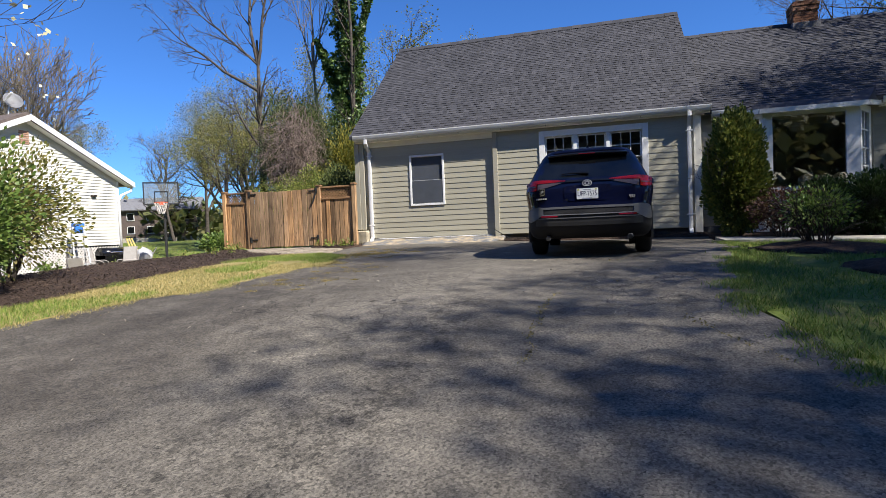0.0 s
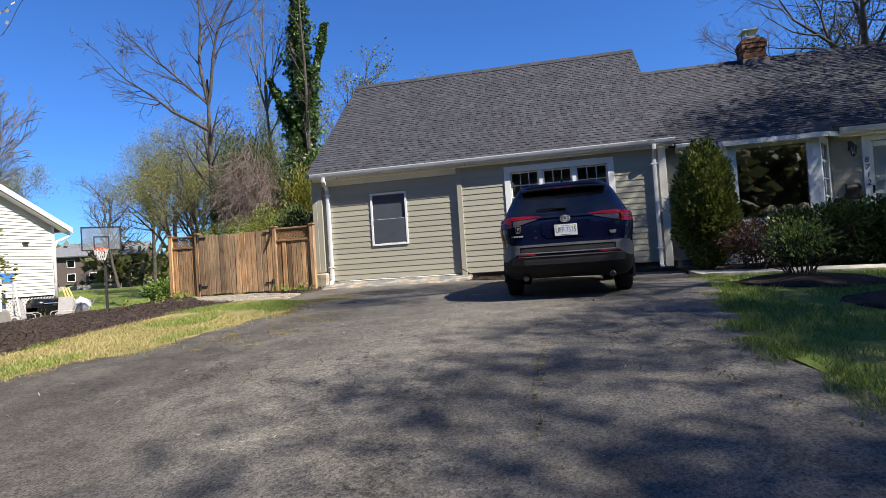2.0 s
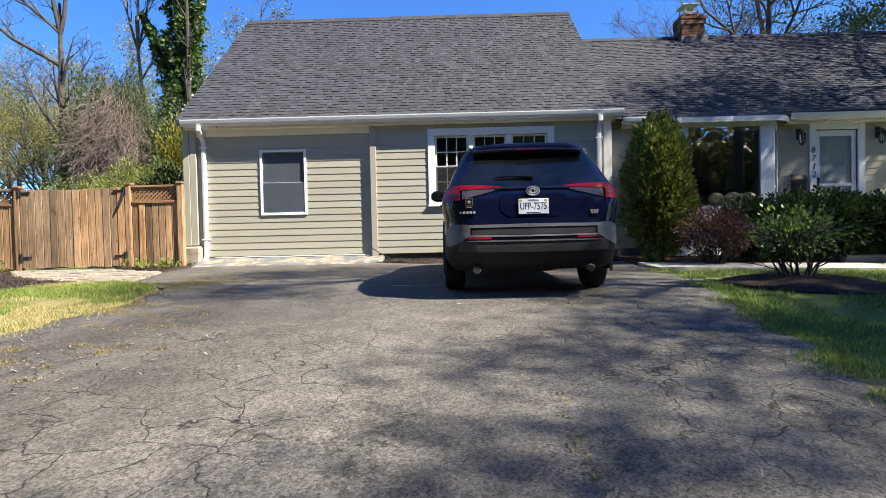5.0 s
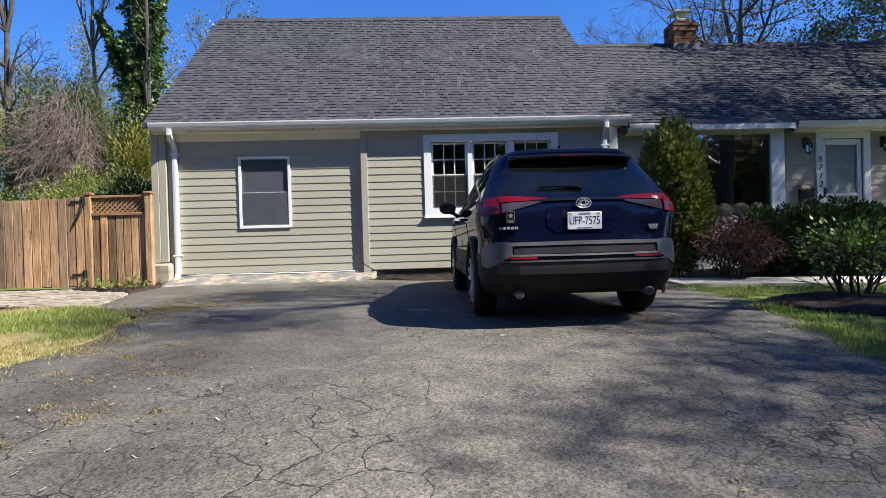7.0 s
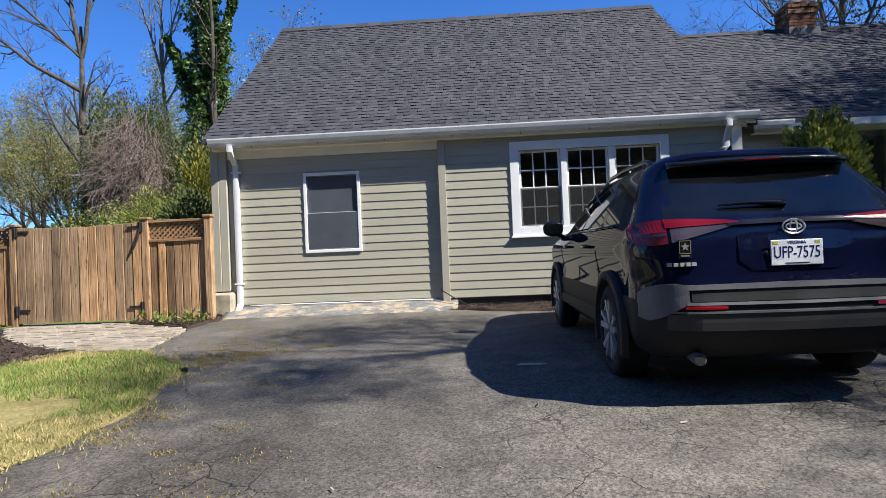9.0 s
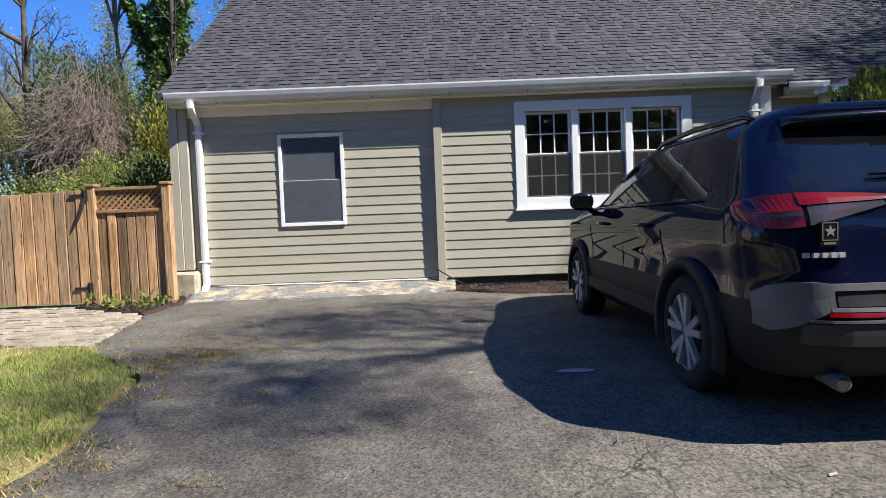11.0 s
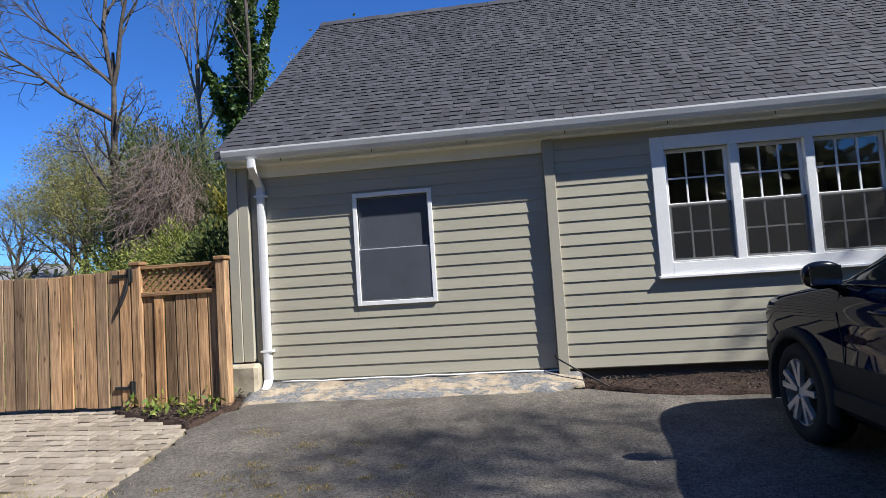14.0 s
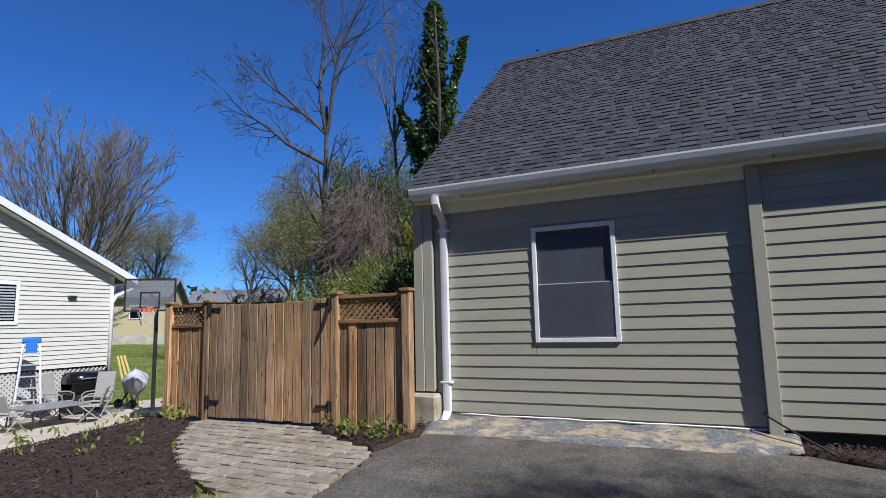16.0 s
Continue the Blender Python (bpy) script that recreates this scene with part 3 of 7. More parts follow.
def gutter(x0, x1, y, z, label):
    th = thing("rain_gutter", (x0, y, z), label, "gutter")
    bm = bmesh.new()
    sweep(bm, GUT, ((x0, y, z), (x1, y, z)))
    part("trough", bm, GUTTER, th)
    bm = bmesh.new()
    sweep(bm, [(-0.06, -0.03), (-0.002, -0.03), (-0.002, 0.1), (-0.06, 0.1)], ((x0 + 0.02, y, z), (x1 - 0.02, y, z)))
    part("fascia", bm, WHITE, th)
    bm = bmesh.new()
    sweep(bm, [(-0.33, -0.055), (-0.002, -0.055), (-0.002, -0.035), (-0.33, -0.035)], ((x0 + 0.02, y, z), (x1 - 0.02, y, z)))
    part("soffit", bm, CREAM, th)
    for x in np.arange(x0 + 0.7, x1, 1.1):
        bm = bmesh.new()
        tube(bm, [(x, y - 0.02, z + 0.0), (x + 0.004, y - 0.02, z - 0.035)], 0.005, 5)
        part("hanger_nail", bm, IRON, th)
    return th


gutter(-6.14, 2.66, 14.75, 3.905, "white aluminium gutter along the wing's eave")
gutter(5.98, 14.9, 14.88, 3.76, "white gutter above the front door")
gutter(2.68, 3.25, 14.88, 3.76, "short white gutter beside the wing")


def downspout(x, face, ztop, zbot, label):
    th = thing("downspout", (x, face, zbot), label, "downspout")
    bm = bmesh.new()

    def seg(y0, z0, y1, z1):
        slab_pts = []
        for (y, z) in ((y0, z0), (y1, z1)):
            slab_pts.append([bm.verts.new((x + sx * 0.042, y + sy * 0.032, z)) for sx, sy in ((-1, -1), (-0.33, -1.15), (0.33, -1.15), (1, -1), (1, 1), (-1, 1))])
        a, b = slab_pts
        for i in range(6):
            bm.faces.new((a[i - 1], a[i], b[i], b[i - 1]))
        bm.faces.new(a[::-1])
        bm.faces.new(b)
    seg(14.67, ztop, 14.67, ztop - 0.1)
    seg(14.67, ztop - 0.1, face - 0.05, ztop - 0.3)
    seg(face - 0.05, ztop - 0.3, face - 0.05, zbot + 0.1)
    seg(face - 0.05, zbot + 0.1, face - 0.13, zbot)
    bmesh.ops.recalc_face_normals(bm, faces=bm.faces)
    part("pipe", bm, GUTTER, th)
    for z in (zbot + 0.42, ztop - 0.42):
        bm = bmesh.new()
        box(bm, x - 0.075, x + 0.075, face - 0.09, face - 0.012, z, z + 0.025, 0.003)
        part("strap", bm, WHITE, th)


downspout(-5.775, 14.93, 3.9, 1.2, "white corrugated downspout at the corner post")
downspout(2.2, 14.86, 3.9, 1.14, "white corrugated downspout at the wing's end")

# ---- windows and door ----


def casing(th, x0, x1, z0, z1, face, w, material, proud=0.03, sill=True, name="window_frame"):
    """Outer trim round an opening, four boards."""
    for a in ((x0 - w, x0, z0 - w, z1 + w), (x1, x1 + w, z0 - w, z1 + w), (x0, x1, z1, z1 + w), (x0, x1, z0 - w, z0)):
        bm = bmesh.new()
        box(bm, a[0], a[1], face - proud, face + 0.02, a[2], a[3], 0.004)
        part(name, bm, material, th)
    if sill:
        bm = bmesh.new()
        box(bm, x0 - w - 0.02, x1 + w + 0.02, face - proud - 0.03, face, z0 - w - 0.03, z0 - w, 0.004)
        part("window_sill", bm, material, th)


def sash(th, x0, x1, z0, z1, y, material, cols=3, rows=2, screen=False, rail=0.035):
    """A glazed sash with glazing bars; a screen lies before the lower one."""
    fr = bmesh.new()
    for a in ((x0, x0 + rail, z0, z1), (x1 - rail, x1, z0, z1), (x0 + rail, x1 - rail, z0, z0 + rail), (x0 + rail, x1 - rail, z1 - rail, z1)):
        box(fr, a[0], a[1], y - 0.018, y + 0.018, a[2], a[3], 0.003)
    sa = part("sash", fr, material, th)
    if cols:
        for i in range(1, cols):
            x = x0 + rail + (x1 - x0 - 2 * rail) * i / cols
            b = bmesh.new()
            box(b, x - 0.009, x + 0.009, y - 0.01, y + 0.01, z0 + rail, z1 - rail)
            part("glazing_bar", b, material, sa)
        for j in range(1, rows):
            z = z0 + rail + (z1 - z0 - 2 * rail) * j / rows
            b = bmesh.new()
            box(b, x0 + rail, x1 - rail, y - 0.0085, y + 0.0085, z - 0.009, z + 0.009)
            part("glazing_bar", b, material, sa)
    b = bmesh.new()
    box(b, x0 + rail - 0.002, x1 - rail + 0.002, y + 0.002, y + 0.006, z0 + rail - 0.002, z1 - rail + 0.002)
    pane = part("pane", b, GLASS, sa)
    pane.visible_shadow = False
    if screen:
        b = bmesh.new()
        box(b, x0 + 0.01, x1 - 0.01, y - 0.026, y - 0.022, z0 + 0.015, z1 - 0.01)
        part("insect_screen", b, screen, sa)


def screen_mesh(name, c, clear):
    """Woven insect screen: part of the light goes between the wires."""
    k = Mat(name, 0.6, 0, 0.3)
    k.colour(k.ramp(k.noise(3.0, 3), (0.3, tuple(v * 0.8 for v in c)), (0.7, c)))
    tr = k.t.nodes.new("ShaderNodeBsdfTransparent")
    mx = k.t.nodes.new("ShaderNodeMixShader")
    mx.inputs[0].default_value = clear
    k.t.links.new(k.b.outputs[0], mx.inputs[1])
    k.t.links.new(tr.outputs[0], mx.inputs[2])
    k.t.links.new(mx.outputs[0], k.t.nodes["Material Output"].inputs[0])
    return k.m


MESH = screen_mesh("screen_mesh", (0.03, 0.03, 0.03), 0.6)
DENSE_MESH = screen_mesh("sun_screen", (0.085, 0.095, 0.115), 0.12)
ALU = paint("mill_aluminium", (0.5, 0.51, 0.52), 0.4, 0.08, 3, 0.03, metal=0.3)

w1 = thing("window_1", (-4.175, L_FACE, 2.1), "white double-hung window with dark insect screens", "window", kind="structure")
casing(w1, LW[0], LW[1], LW[2], LW[3], L_FACE, 0.05, WHITE, 0.035, False)
sash(w1, LW[0] + 0.005, LW[1] - 0.005, 2.74, LW[3] - 0.005, L_FACE + 0.03, ALU, 0, 0, DENSE_MESH)
sash(w1, LW[0] + 0.005, LW[1] - 0.005, LW[2] + 0.005, 2.765, L_FACE + 0.0, ALU, 0, 0, DENSE_MESH)


def triple(name, x0, x1, z0, z1, face, label, w, edges):
    th = thing(name, ((x0 + x1) / 2, face, z0), label, "window", kind="structure")
    casing(th, x0, x1, z0, z1, face, w, WHITE, 0.035)
    for a, b in zip(edges, edges[1:]):
        bm = bmesh.new()
        box(bm, a[1], b[0], face - 0.028, face + 0.05, z0, z1, 0.004)
        part("mullion", bm, WHITE, th)
    for a, b in edges:
        m = (z0 + z1) / 2
        sash(th, a + 0.004, b - 0.004, m - 0.02, z1 - 0.004, face + 0.05, WHITE)
        sash(th, a + 0.004, b - 0.004, z0 + 0.004, m + 0.02, face + 0.02, WHITE, screen=MESH)
    return th


triple("window_2", TW[0], TW[1], TW[2], TW[3], R_FACE, "wide white triple window with small panes", 0.14, ((-1.08, -0.4), (-0.31, 0.37), (0.46, 1.18)))
triple("window_3", RW[0], RW[1], RW[2], RW[3], M_FACE, "white triple window beside the front door", 0.09, ((8.72, 9.36), (9.43, 10.06), (10.13, 10.77)))

# front door with storm door
d1 = thing("door_1", (7.04, M_FACE, 1.5), "closed white front door with a glazed storm door", "door", kind="structure")
for a in ((6.49, 6.62, 1.5, 3.7), (7.46, 7.6, 1.5, 3.7), (6.62, 7.46, 3.58, 3.7)):
    bm = bmesh.new()
    box(bm, a[0], a[1], M_FACE - 0.04, M_FACE + 0.05, a[2], a[3], 0.005)
    part("door_frame", bm, WHITE, d1)
bm = bmesh.new()
box(bm, 6.63, 7.45, M_FACE + 0.06, M_FACE + 0.1, 1.5, 3.57, 0.003)
part("door_leaf", bm, WHITE, d1)
for a in ((6.63, 6.72, 1.52, 3.57), (7.36, 7.45, 1.52, 3.57), (6.72, 7.36, 3.45, 3.57), (6.72, 7.36, 1.52, 1.72), (6.72, 7.36, 2.44, 2.5)):
    bm = bmesh.new()
    box(bm, a[0], a[1], M_FACE + 0.012, M_FACE + 0.045, a[2], a[3], 0.004)
    part("storm_door_rail", bm, WHITE, d1)
for z0, z1 in ((1.72, 2.44), (2.5, 3.45)):
    bm = bmesh.new()
    box(bm, 6.72, 7.36, M_FACE + 0.026, M_FACE + 0.03, z0, z1)
    part("pane", bm, GLASS, d1).visible_shadow = False
bm = bmesh.new()
box(bm, 6.655, 6.69, M_FACE - 0.01, M_FACE + 0.012, 2.44, 2.62, 0.005)
tube(bm, [(6.67, M_FACE - 0.01, 2.5), (6.67, M_FACE - 0.05, 2.5), (6.67, M_FACE - 0.05, 2.6)], 0.008, 6)
part("door_handle", bm, IRON, d1, "black storm door handle")

num = thing("house_number", (6.565, M_FACE - 0.045, 2.6), "four black slanted house digits on white trim", "house number")
for i, c in enumerate("8712"):
    m = pose(6.56 + 0.006 * i, M_FACE - 0.042, 3.17 - 0.165 * i, 90, 0, 0) @ pose(0, 0, 0, 0, 0, -12)
    part("digit", text_mesh(c, 0.17, m, 0.004), IRON, num)


def sconce(x, z):
    th = thing("wall_lantern", (x, M_FACE, z - 0.2), "black metal wall lantern with clear glass", "wall lamp", "door lanterns")
    bm = bmesh.new()
    box(bm, x - 0.045, x + 0.045, M_FACE - 0.04, M_FACE + 0.0, z - 0.06, z + 0.16, 0.008)
    part("back_plate", bm, IRON, th)
    bm = bmesh.new()
    tube(bm, [(x, M_FACE - 0.03, z + 0.1), (x, M_FACE - 0.09, z + 0.14), (x, M_FACE - 0.13, z + 0.1)], 0.009, 6)
    part("arm", bm, IRON, th)
    bm = bmesh.new()
    tube(bm, [(x, M_FACE - 0.13, z + 0.12), (x, M_FACE - 0.13, z + 0.09), (x, M_FACE - 0.13, z + 0.04)], [0.012, 0.05, 0.085], 8)
    part("cap", bm, IRON, th)
    bm = bmesh.new()
    tube(bm, [(x, M_FACE - 0.13, z + 0.04), (x, M_FACE - 0.13, z - 0.15)], [0.07, 0.048], 6)
    part("glass", bm, GLASS, th)
    bm = bmesh.new()
    for k in range(6):
        a = 2 * math.pi * k / 6
        tube(bm, [(x + 0.073 * math.cos(a), M_FACE - 0.13 + 0.073 * math.sin(a), z + 0.04), (x + 0.05 * math.cos(a), M_FACE - 0.13 + 0.05 * math.sin(a), z - 0.15)], 0.006, 4)
    tube(bm, [(x, M_FACE - 0.13, z - 0.15), (x, M_FACE - 0.13, z - 0.2)], [0.056, 0.01], 8)
    part("cage", bm, IRON, th)


sconce(6.28, 3.45)
sconce(7.86, 3.45)
mb = thing("mailbox", (6.25, M_FACE, 2.34), "dark bronze wall mailbox beside the door", "mailbox")
bm = bmesh.new()
box(bm, 6.12, 6.39, M_FACE - 0.11, M_FACE - 0.0, 2.34, 2.6, 0.012)
BRONZE = paint("bronze_metal", (0.06, 0.045, 0.035), 0.45, 0.2, 5, 0.1, metal=0.5)
part("body", bm, BRONZE, mb)
bm = bmesh.new()
slab(bm, [(6.11, M_FACE - 0.125, 2.56), (6.4, M_FACE - 0.125, 2.56), (6.4, M_FACE, 2.7), (6.11, M_FACE, 2.7)], 0.012)
part("lid", bm, BRONZE, mb)

# stoop
for i, (x0, x1, y0, z) in enumerate(((6.0, 8.3, 13.3, 1.12), (6.2, 8.0, 13.75, 1.3), (6.35, 7.8, 14.2, 1.48))):
    bm = bmesh.new()
    box(bm, x0, x1, y0, 15.03, 0.8, z, 0.02)
    struct("step_%d" % (i + 1), bm, CONCRETE, "worn grey concrete step to the front door", "step")

# bay window
bay = thing("window_4", (4.55, 14.4, 1.1), "white bay window with a large picture pane", "window", kind="structure")
BX = [(3.28, M_FACE), (3.62, 14.4), (5.42, 14.4), (5.86, M_FACE)]


def bay_panel(a, b, z0, z1, name, material, proud=0.0, thick=0.05, u0=0.0, u1=1.0):
    a, b = Vector((*a, 0)), Vector((*b, 0))
    d = b - a
    n = Vector((d.y, -d.x, 0)).normalized()
    p, q = a + d * u0 + n * proud, a + d * u1 + n * proud
    bm = bmesh.new()
    slab(bm, [(p.x, p.y, z0), (q.x, q.y, z0), (q.x, q.y, z1), (p.x, p.y, z1)], thick)
    return part(name, bm, material, bay)


for i, (a, b) in enumerate(zip(BX, BX[1:])):
    n0, n1 = ((0.14, 0.86), (0.1, 0.86), (0.14, 0.8))[i]
    bay_panel(a, b, 1.12, 2.0, "apron_panel", WHITE)
    bay_panel(a, b, 3.58, 3.72, "head_board", WHITE, 0.004)
    bay_panel(a, b, 2.0, 3.58, "jamb", WHITE, 0.006, 0.06, 0.0, n0)
    bay_panel(a, b, 2.0, 3.58, "jamb", WHITE, 0.006, 0.06, n1, 1.0)
    bay_panel(a, b, 2.0, 2.06, "window_sill", WHITE, 0.03, 0.09)
    bay_panel(a, b, 2.06, 3.58, "pane", COATED, -0.03, 0.005, n0, n1).visible_shadow = False
    if i != 1:
        for j in range(1, 4):
            z = 2.06 + 1.52 * j / 4
            bay_panel(a, b, z - 0.012, z + 0.012, "glazing_bar", WHITE, -0.01, 0.02, n0, n1)
        bay_panel(a, b, 2.06, 3.58, "glazing_bar", WHITE, -0.012, 0.02, (n0 + n1) / 2 - 0.02, (n0 + n1) / 2 + 0.02)
# its small roof
bm = bmesh.new()
lo = [(3.1, 14.95, 3.82), (3.52, 14.26, 3.74), (5.52, 14.26, 3.74), (6.02, 14.95, 3.82)]
hi = [(3.1, 15.2, 4.19), (3.62, 14.82, 3.96), (5.42, 14.82, 3.96), (6.02, 15.2, 4.19)]
lv, hv = [bm.verts.new(p) for p in lo], [bm.verts.new(p) for p in hi]
dv = [bm.verts.new((p[0], p[1], p[2] - 0.05)) for p in lo]
for i in range(3):
    bm.faces.new((lv[i], lv[i + 1], hv[i + 1], hv[i]))
    bm.faces.new((dv[i], dv[i + 1], lv[i + 1], lv[i]))
bm.faces.new(dv[::-1])
struct("roof_bay", bm, SHINGLE_FAR, "small dark shingle roof over the bay window", "roof")
bm = bmesh.new()
for a, b in zip(lo, lo[1:]):
    a, b = Vector(a), Vector(b)
    d = (b - a).normalized()
    n = Vector((d.y, -d.x, 0)).normalized() * 0.03
    slab(bm, [a + n - Vector((0, 0, 0.1)), b + n - Vector((0, 0, 0.1)), b + n, a + n], 0.03)
struct("trim_bay", bm, GUTTER, "white gutter edge round the bay roof", "trim")

# sofa back and cushions behind the bay
TAN = paint("tan_fabric", (0.42, 0.36, 0.28), 0.9, 0.15, 6, 0.3)
so = thing("sofa", (4.6, 15.6, 1.5), "tan sofa standing behind the bay window", "sofa")
bm = bmesh.new()
box(bm, 3.7, 5.5, 15.15, 15.4, 1.5, 2.12, 0.05)
part("backrest", bm, TAN, so)
bm = bmesh.new()
box(bm, 3.7, 5.5, 15.4, 16.1, 1.5, 1.95, 0.05)
part("seat", bm, TAN, so)
for cx, w in ((4.95, 0.3), (4.62, 0.28), (5.28, 0.26)):
    bm = bmesh.new()
    bmesh.ops.create_uvsphere(bm, u_segments=12, v_segments=8, radius=1)
    for v in bm.verts:
        v.co = Vector((cx + v.co.x * w * 0.62, 15.05 + v.co.y * 0.09, 2.22 + v.co.z * 0.14))
    tagged(part("cushion", bm, TAN, smooth=True), "plump tan cushion on the sofa back", "cushion", "sofa cushions")

# chimney
ch = thing("chimney", (5.78, 19.1, 6.5), "red brick chimney with a metal cap", "chimney")
BRICK_M = Mat("chimney_brick", 0.9, 0, 0.2)
BRICK_M.colour(BRICK_M.mix(BRICK_M.ramp(BRICK_M.random(True), (0.0, (0.07, 0.035, 0.026)), (0.5, (0.17, 0.08, 0.05)), (1.0, (0.3, 0.17, 0.11))), BRICK_M.ramp(BRICK_M.noise(30, 4), (0.3, 0.6), (0.7, 1.1)), 0.8, "MULTIPLY"))
BRICK_M.bump(BRICK_M.noise(60, 3), 0.4, 0.004)
bm = bmesh.new()
box(bm, 5.52, 6.1, 18.82, 19.38, 6.0, 7.38)
part("core", bm, paint("mortar", (0.4, 0.37, 0.33), 0.95, 0.2), ch)
bm = bmesh.new()
for r in range(15):
    z = 6.38 + r * 0.068
    grow = 0.02 if r in (11, 12) else (0.035 if r == 13 else 0.0)
    for i in range(4):
        off = 0.11 if r % 2 else 0.0
        a, b = 5.5 - grow + max(0, 0.2 * i - off), 5.5 - grow + min(0.62 + 2 * grow, 0.2 * (i + 1) - off)
        if i == 3:
            b = 6.12 + grow
        if b - a > 0.03:
            box(bm, a, b - 0.01, 18.8 - grow, 18.9, z, z + 0.058)
        c, d = 18.8 - grow + 0.15 * i, 18.8 - grow + 0.15 * (i + 1)
        box(bm, 5.5 - grow, 5.55, max(18.905, c), d - 0.01, z, z + 0.058)
        box(bm, 6.07, 6.12 + grow, max(18.905, c), d - 0.01, z, z + 0.058)
tagged(part("bricks", bm, BRICK_M.m, ch), kind="stuff")
bm = bmesh.new()
box(bm, 5.6, 6.02, 18.9, 19.3, 7.36, 7.5, 0.02)
part("flue", bm, CONCRETE, ch)
bm = bmesh.new()
box(bm, 5.55, 6.0, 18.85, 19.35, 7.66, 7.7, 0.01)
for sx in (5.64, 5.96):
    for sy in (18.9, 19.3):
        box(bm, sx - 0.012, sx + 0.012, sy - 0.012, sy + 0.012, 7.49, 7.67)
part("metal_cap", bm, ALU, ch)
bm = bmesh.new()
box(bm, 5.46, 6.16, 18.76, 19.44, 6.4, 6.8, 0.01)
part("flashing", bm, paint("lead_flashing", (0.12, 0.12, 0.13), 0.6, 0.2, metal=0.3), ch)

# ---- fence and gate ----
FY = 14.39


def fence_panel(x0, x1, zlat, ztop, label, n, seed):
    rnd = random.Random(seed)
    zb = level((x0 + x1) / 2, FY) + 0.05
    th = thing("lattice_fence", ((x0 + x1) / 2, FY, zb), label, "fence", "fence panels")
    w = (x1 - x0) / n
    for i in range(n):
        bm = bmesh.new()
        a = x0 + i * w
        box(bm, a + 0.008, a + w - 0.008, FY - 0.014 + rnd.uniform(-0.008, 0.008), FY + 0.01, zb + rnd.uniform(0, 0.02), zlat - 0.01, 0.003)
        part("board", bm, FENCE_A, th, at=(a, FY, zb))
    for z0, z1 in ((zlat - 0.02, zlat + 0.03), (ztop - 0.04, ztop)):
        bm = bmesh.new()
        box(bm, x0 - 0.005, x1 + 0.005, FY - 0.035, FY + 0.035, z0, z1, 0.004)
        part("rail", bm, FENCE_H, th)
    z0, z1 = zlat + 0.03, ztop - 0.04
    h = z1 - z0
    step = 0.085
    for s, yy in ((1, FY - 0.006), (-1, FY + 0.006)):
        for i in range(-int(h / step) - 1, int((x1 - x0) / step) + 2):
            xa = x0 + i * step
            ta, tb = 0.0, h
            if s == 1:
                ta, tb = max(0, x0 - xa), min(h, x1 - xa)
            else:
                xa += h
                ta, tb = max(0, xa - x1), min(h, xa - x0)
            if tb - ta < 0.03:
                continue
            bm = bmesh.new()
            p = Vector((xa + s * ta, yy, z0 + ta))
            q = Vector((xa + s * tb, yy, z0 + tb))
            d = (q - p).normalized()
            u = Vector((d.z, 0, -d.x)) * 0.015
            slab(bm, [p - u, p + u, q + u, q - u], 0.009)
            bmesh.ops.recalc_face_normals(bm, faces=bm.faces)
            part("lattice_slat", bm, FENCE_H, th)
    return th


def post(x, ztop, label, w=0.052):
    zb = level(x, FY)
    th = thing("fence_post", (x, FY, zb), label, "fence post", "fence posts")
    bm = bmesh.new()
    box(bm, x - w, x + w, FY - w - 0.01, FY + w, zb - 0.1, ztop - 0.03, 0.006)
    part("shaft", bm, FENCE_A, th)
    bm = bmesh.new()
    box(bm, x - w - 0.018, x + w + 0.018, FY - w - 0.026, FY + w + 0.018, ztop - 0.03, ztop + 0.012, 0.008)
    part("post_cap", bm, FENCE_H, th)


post(-10.03, 2.74, "square wooden fence post with a flat cap")
post(-9.25, 2.74, "wooden gate post with a flat cap")
post(-7.06, 2.76, "wooden gate post with a flat cap")
post(-6.04, 2.76, "square wooden fence post beside the house")
fence_panel(-9.975, -9.305, 2.39, 2.7, "narrow cedar fence panel with a lattice top", 5, 1)
fence_panel(-7.005, -6.095, 2.39, 2.72, "cedar fence panel with a lattice top", 7, 2)


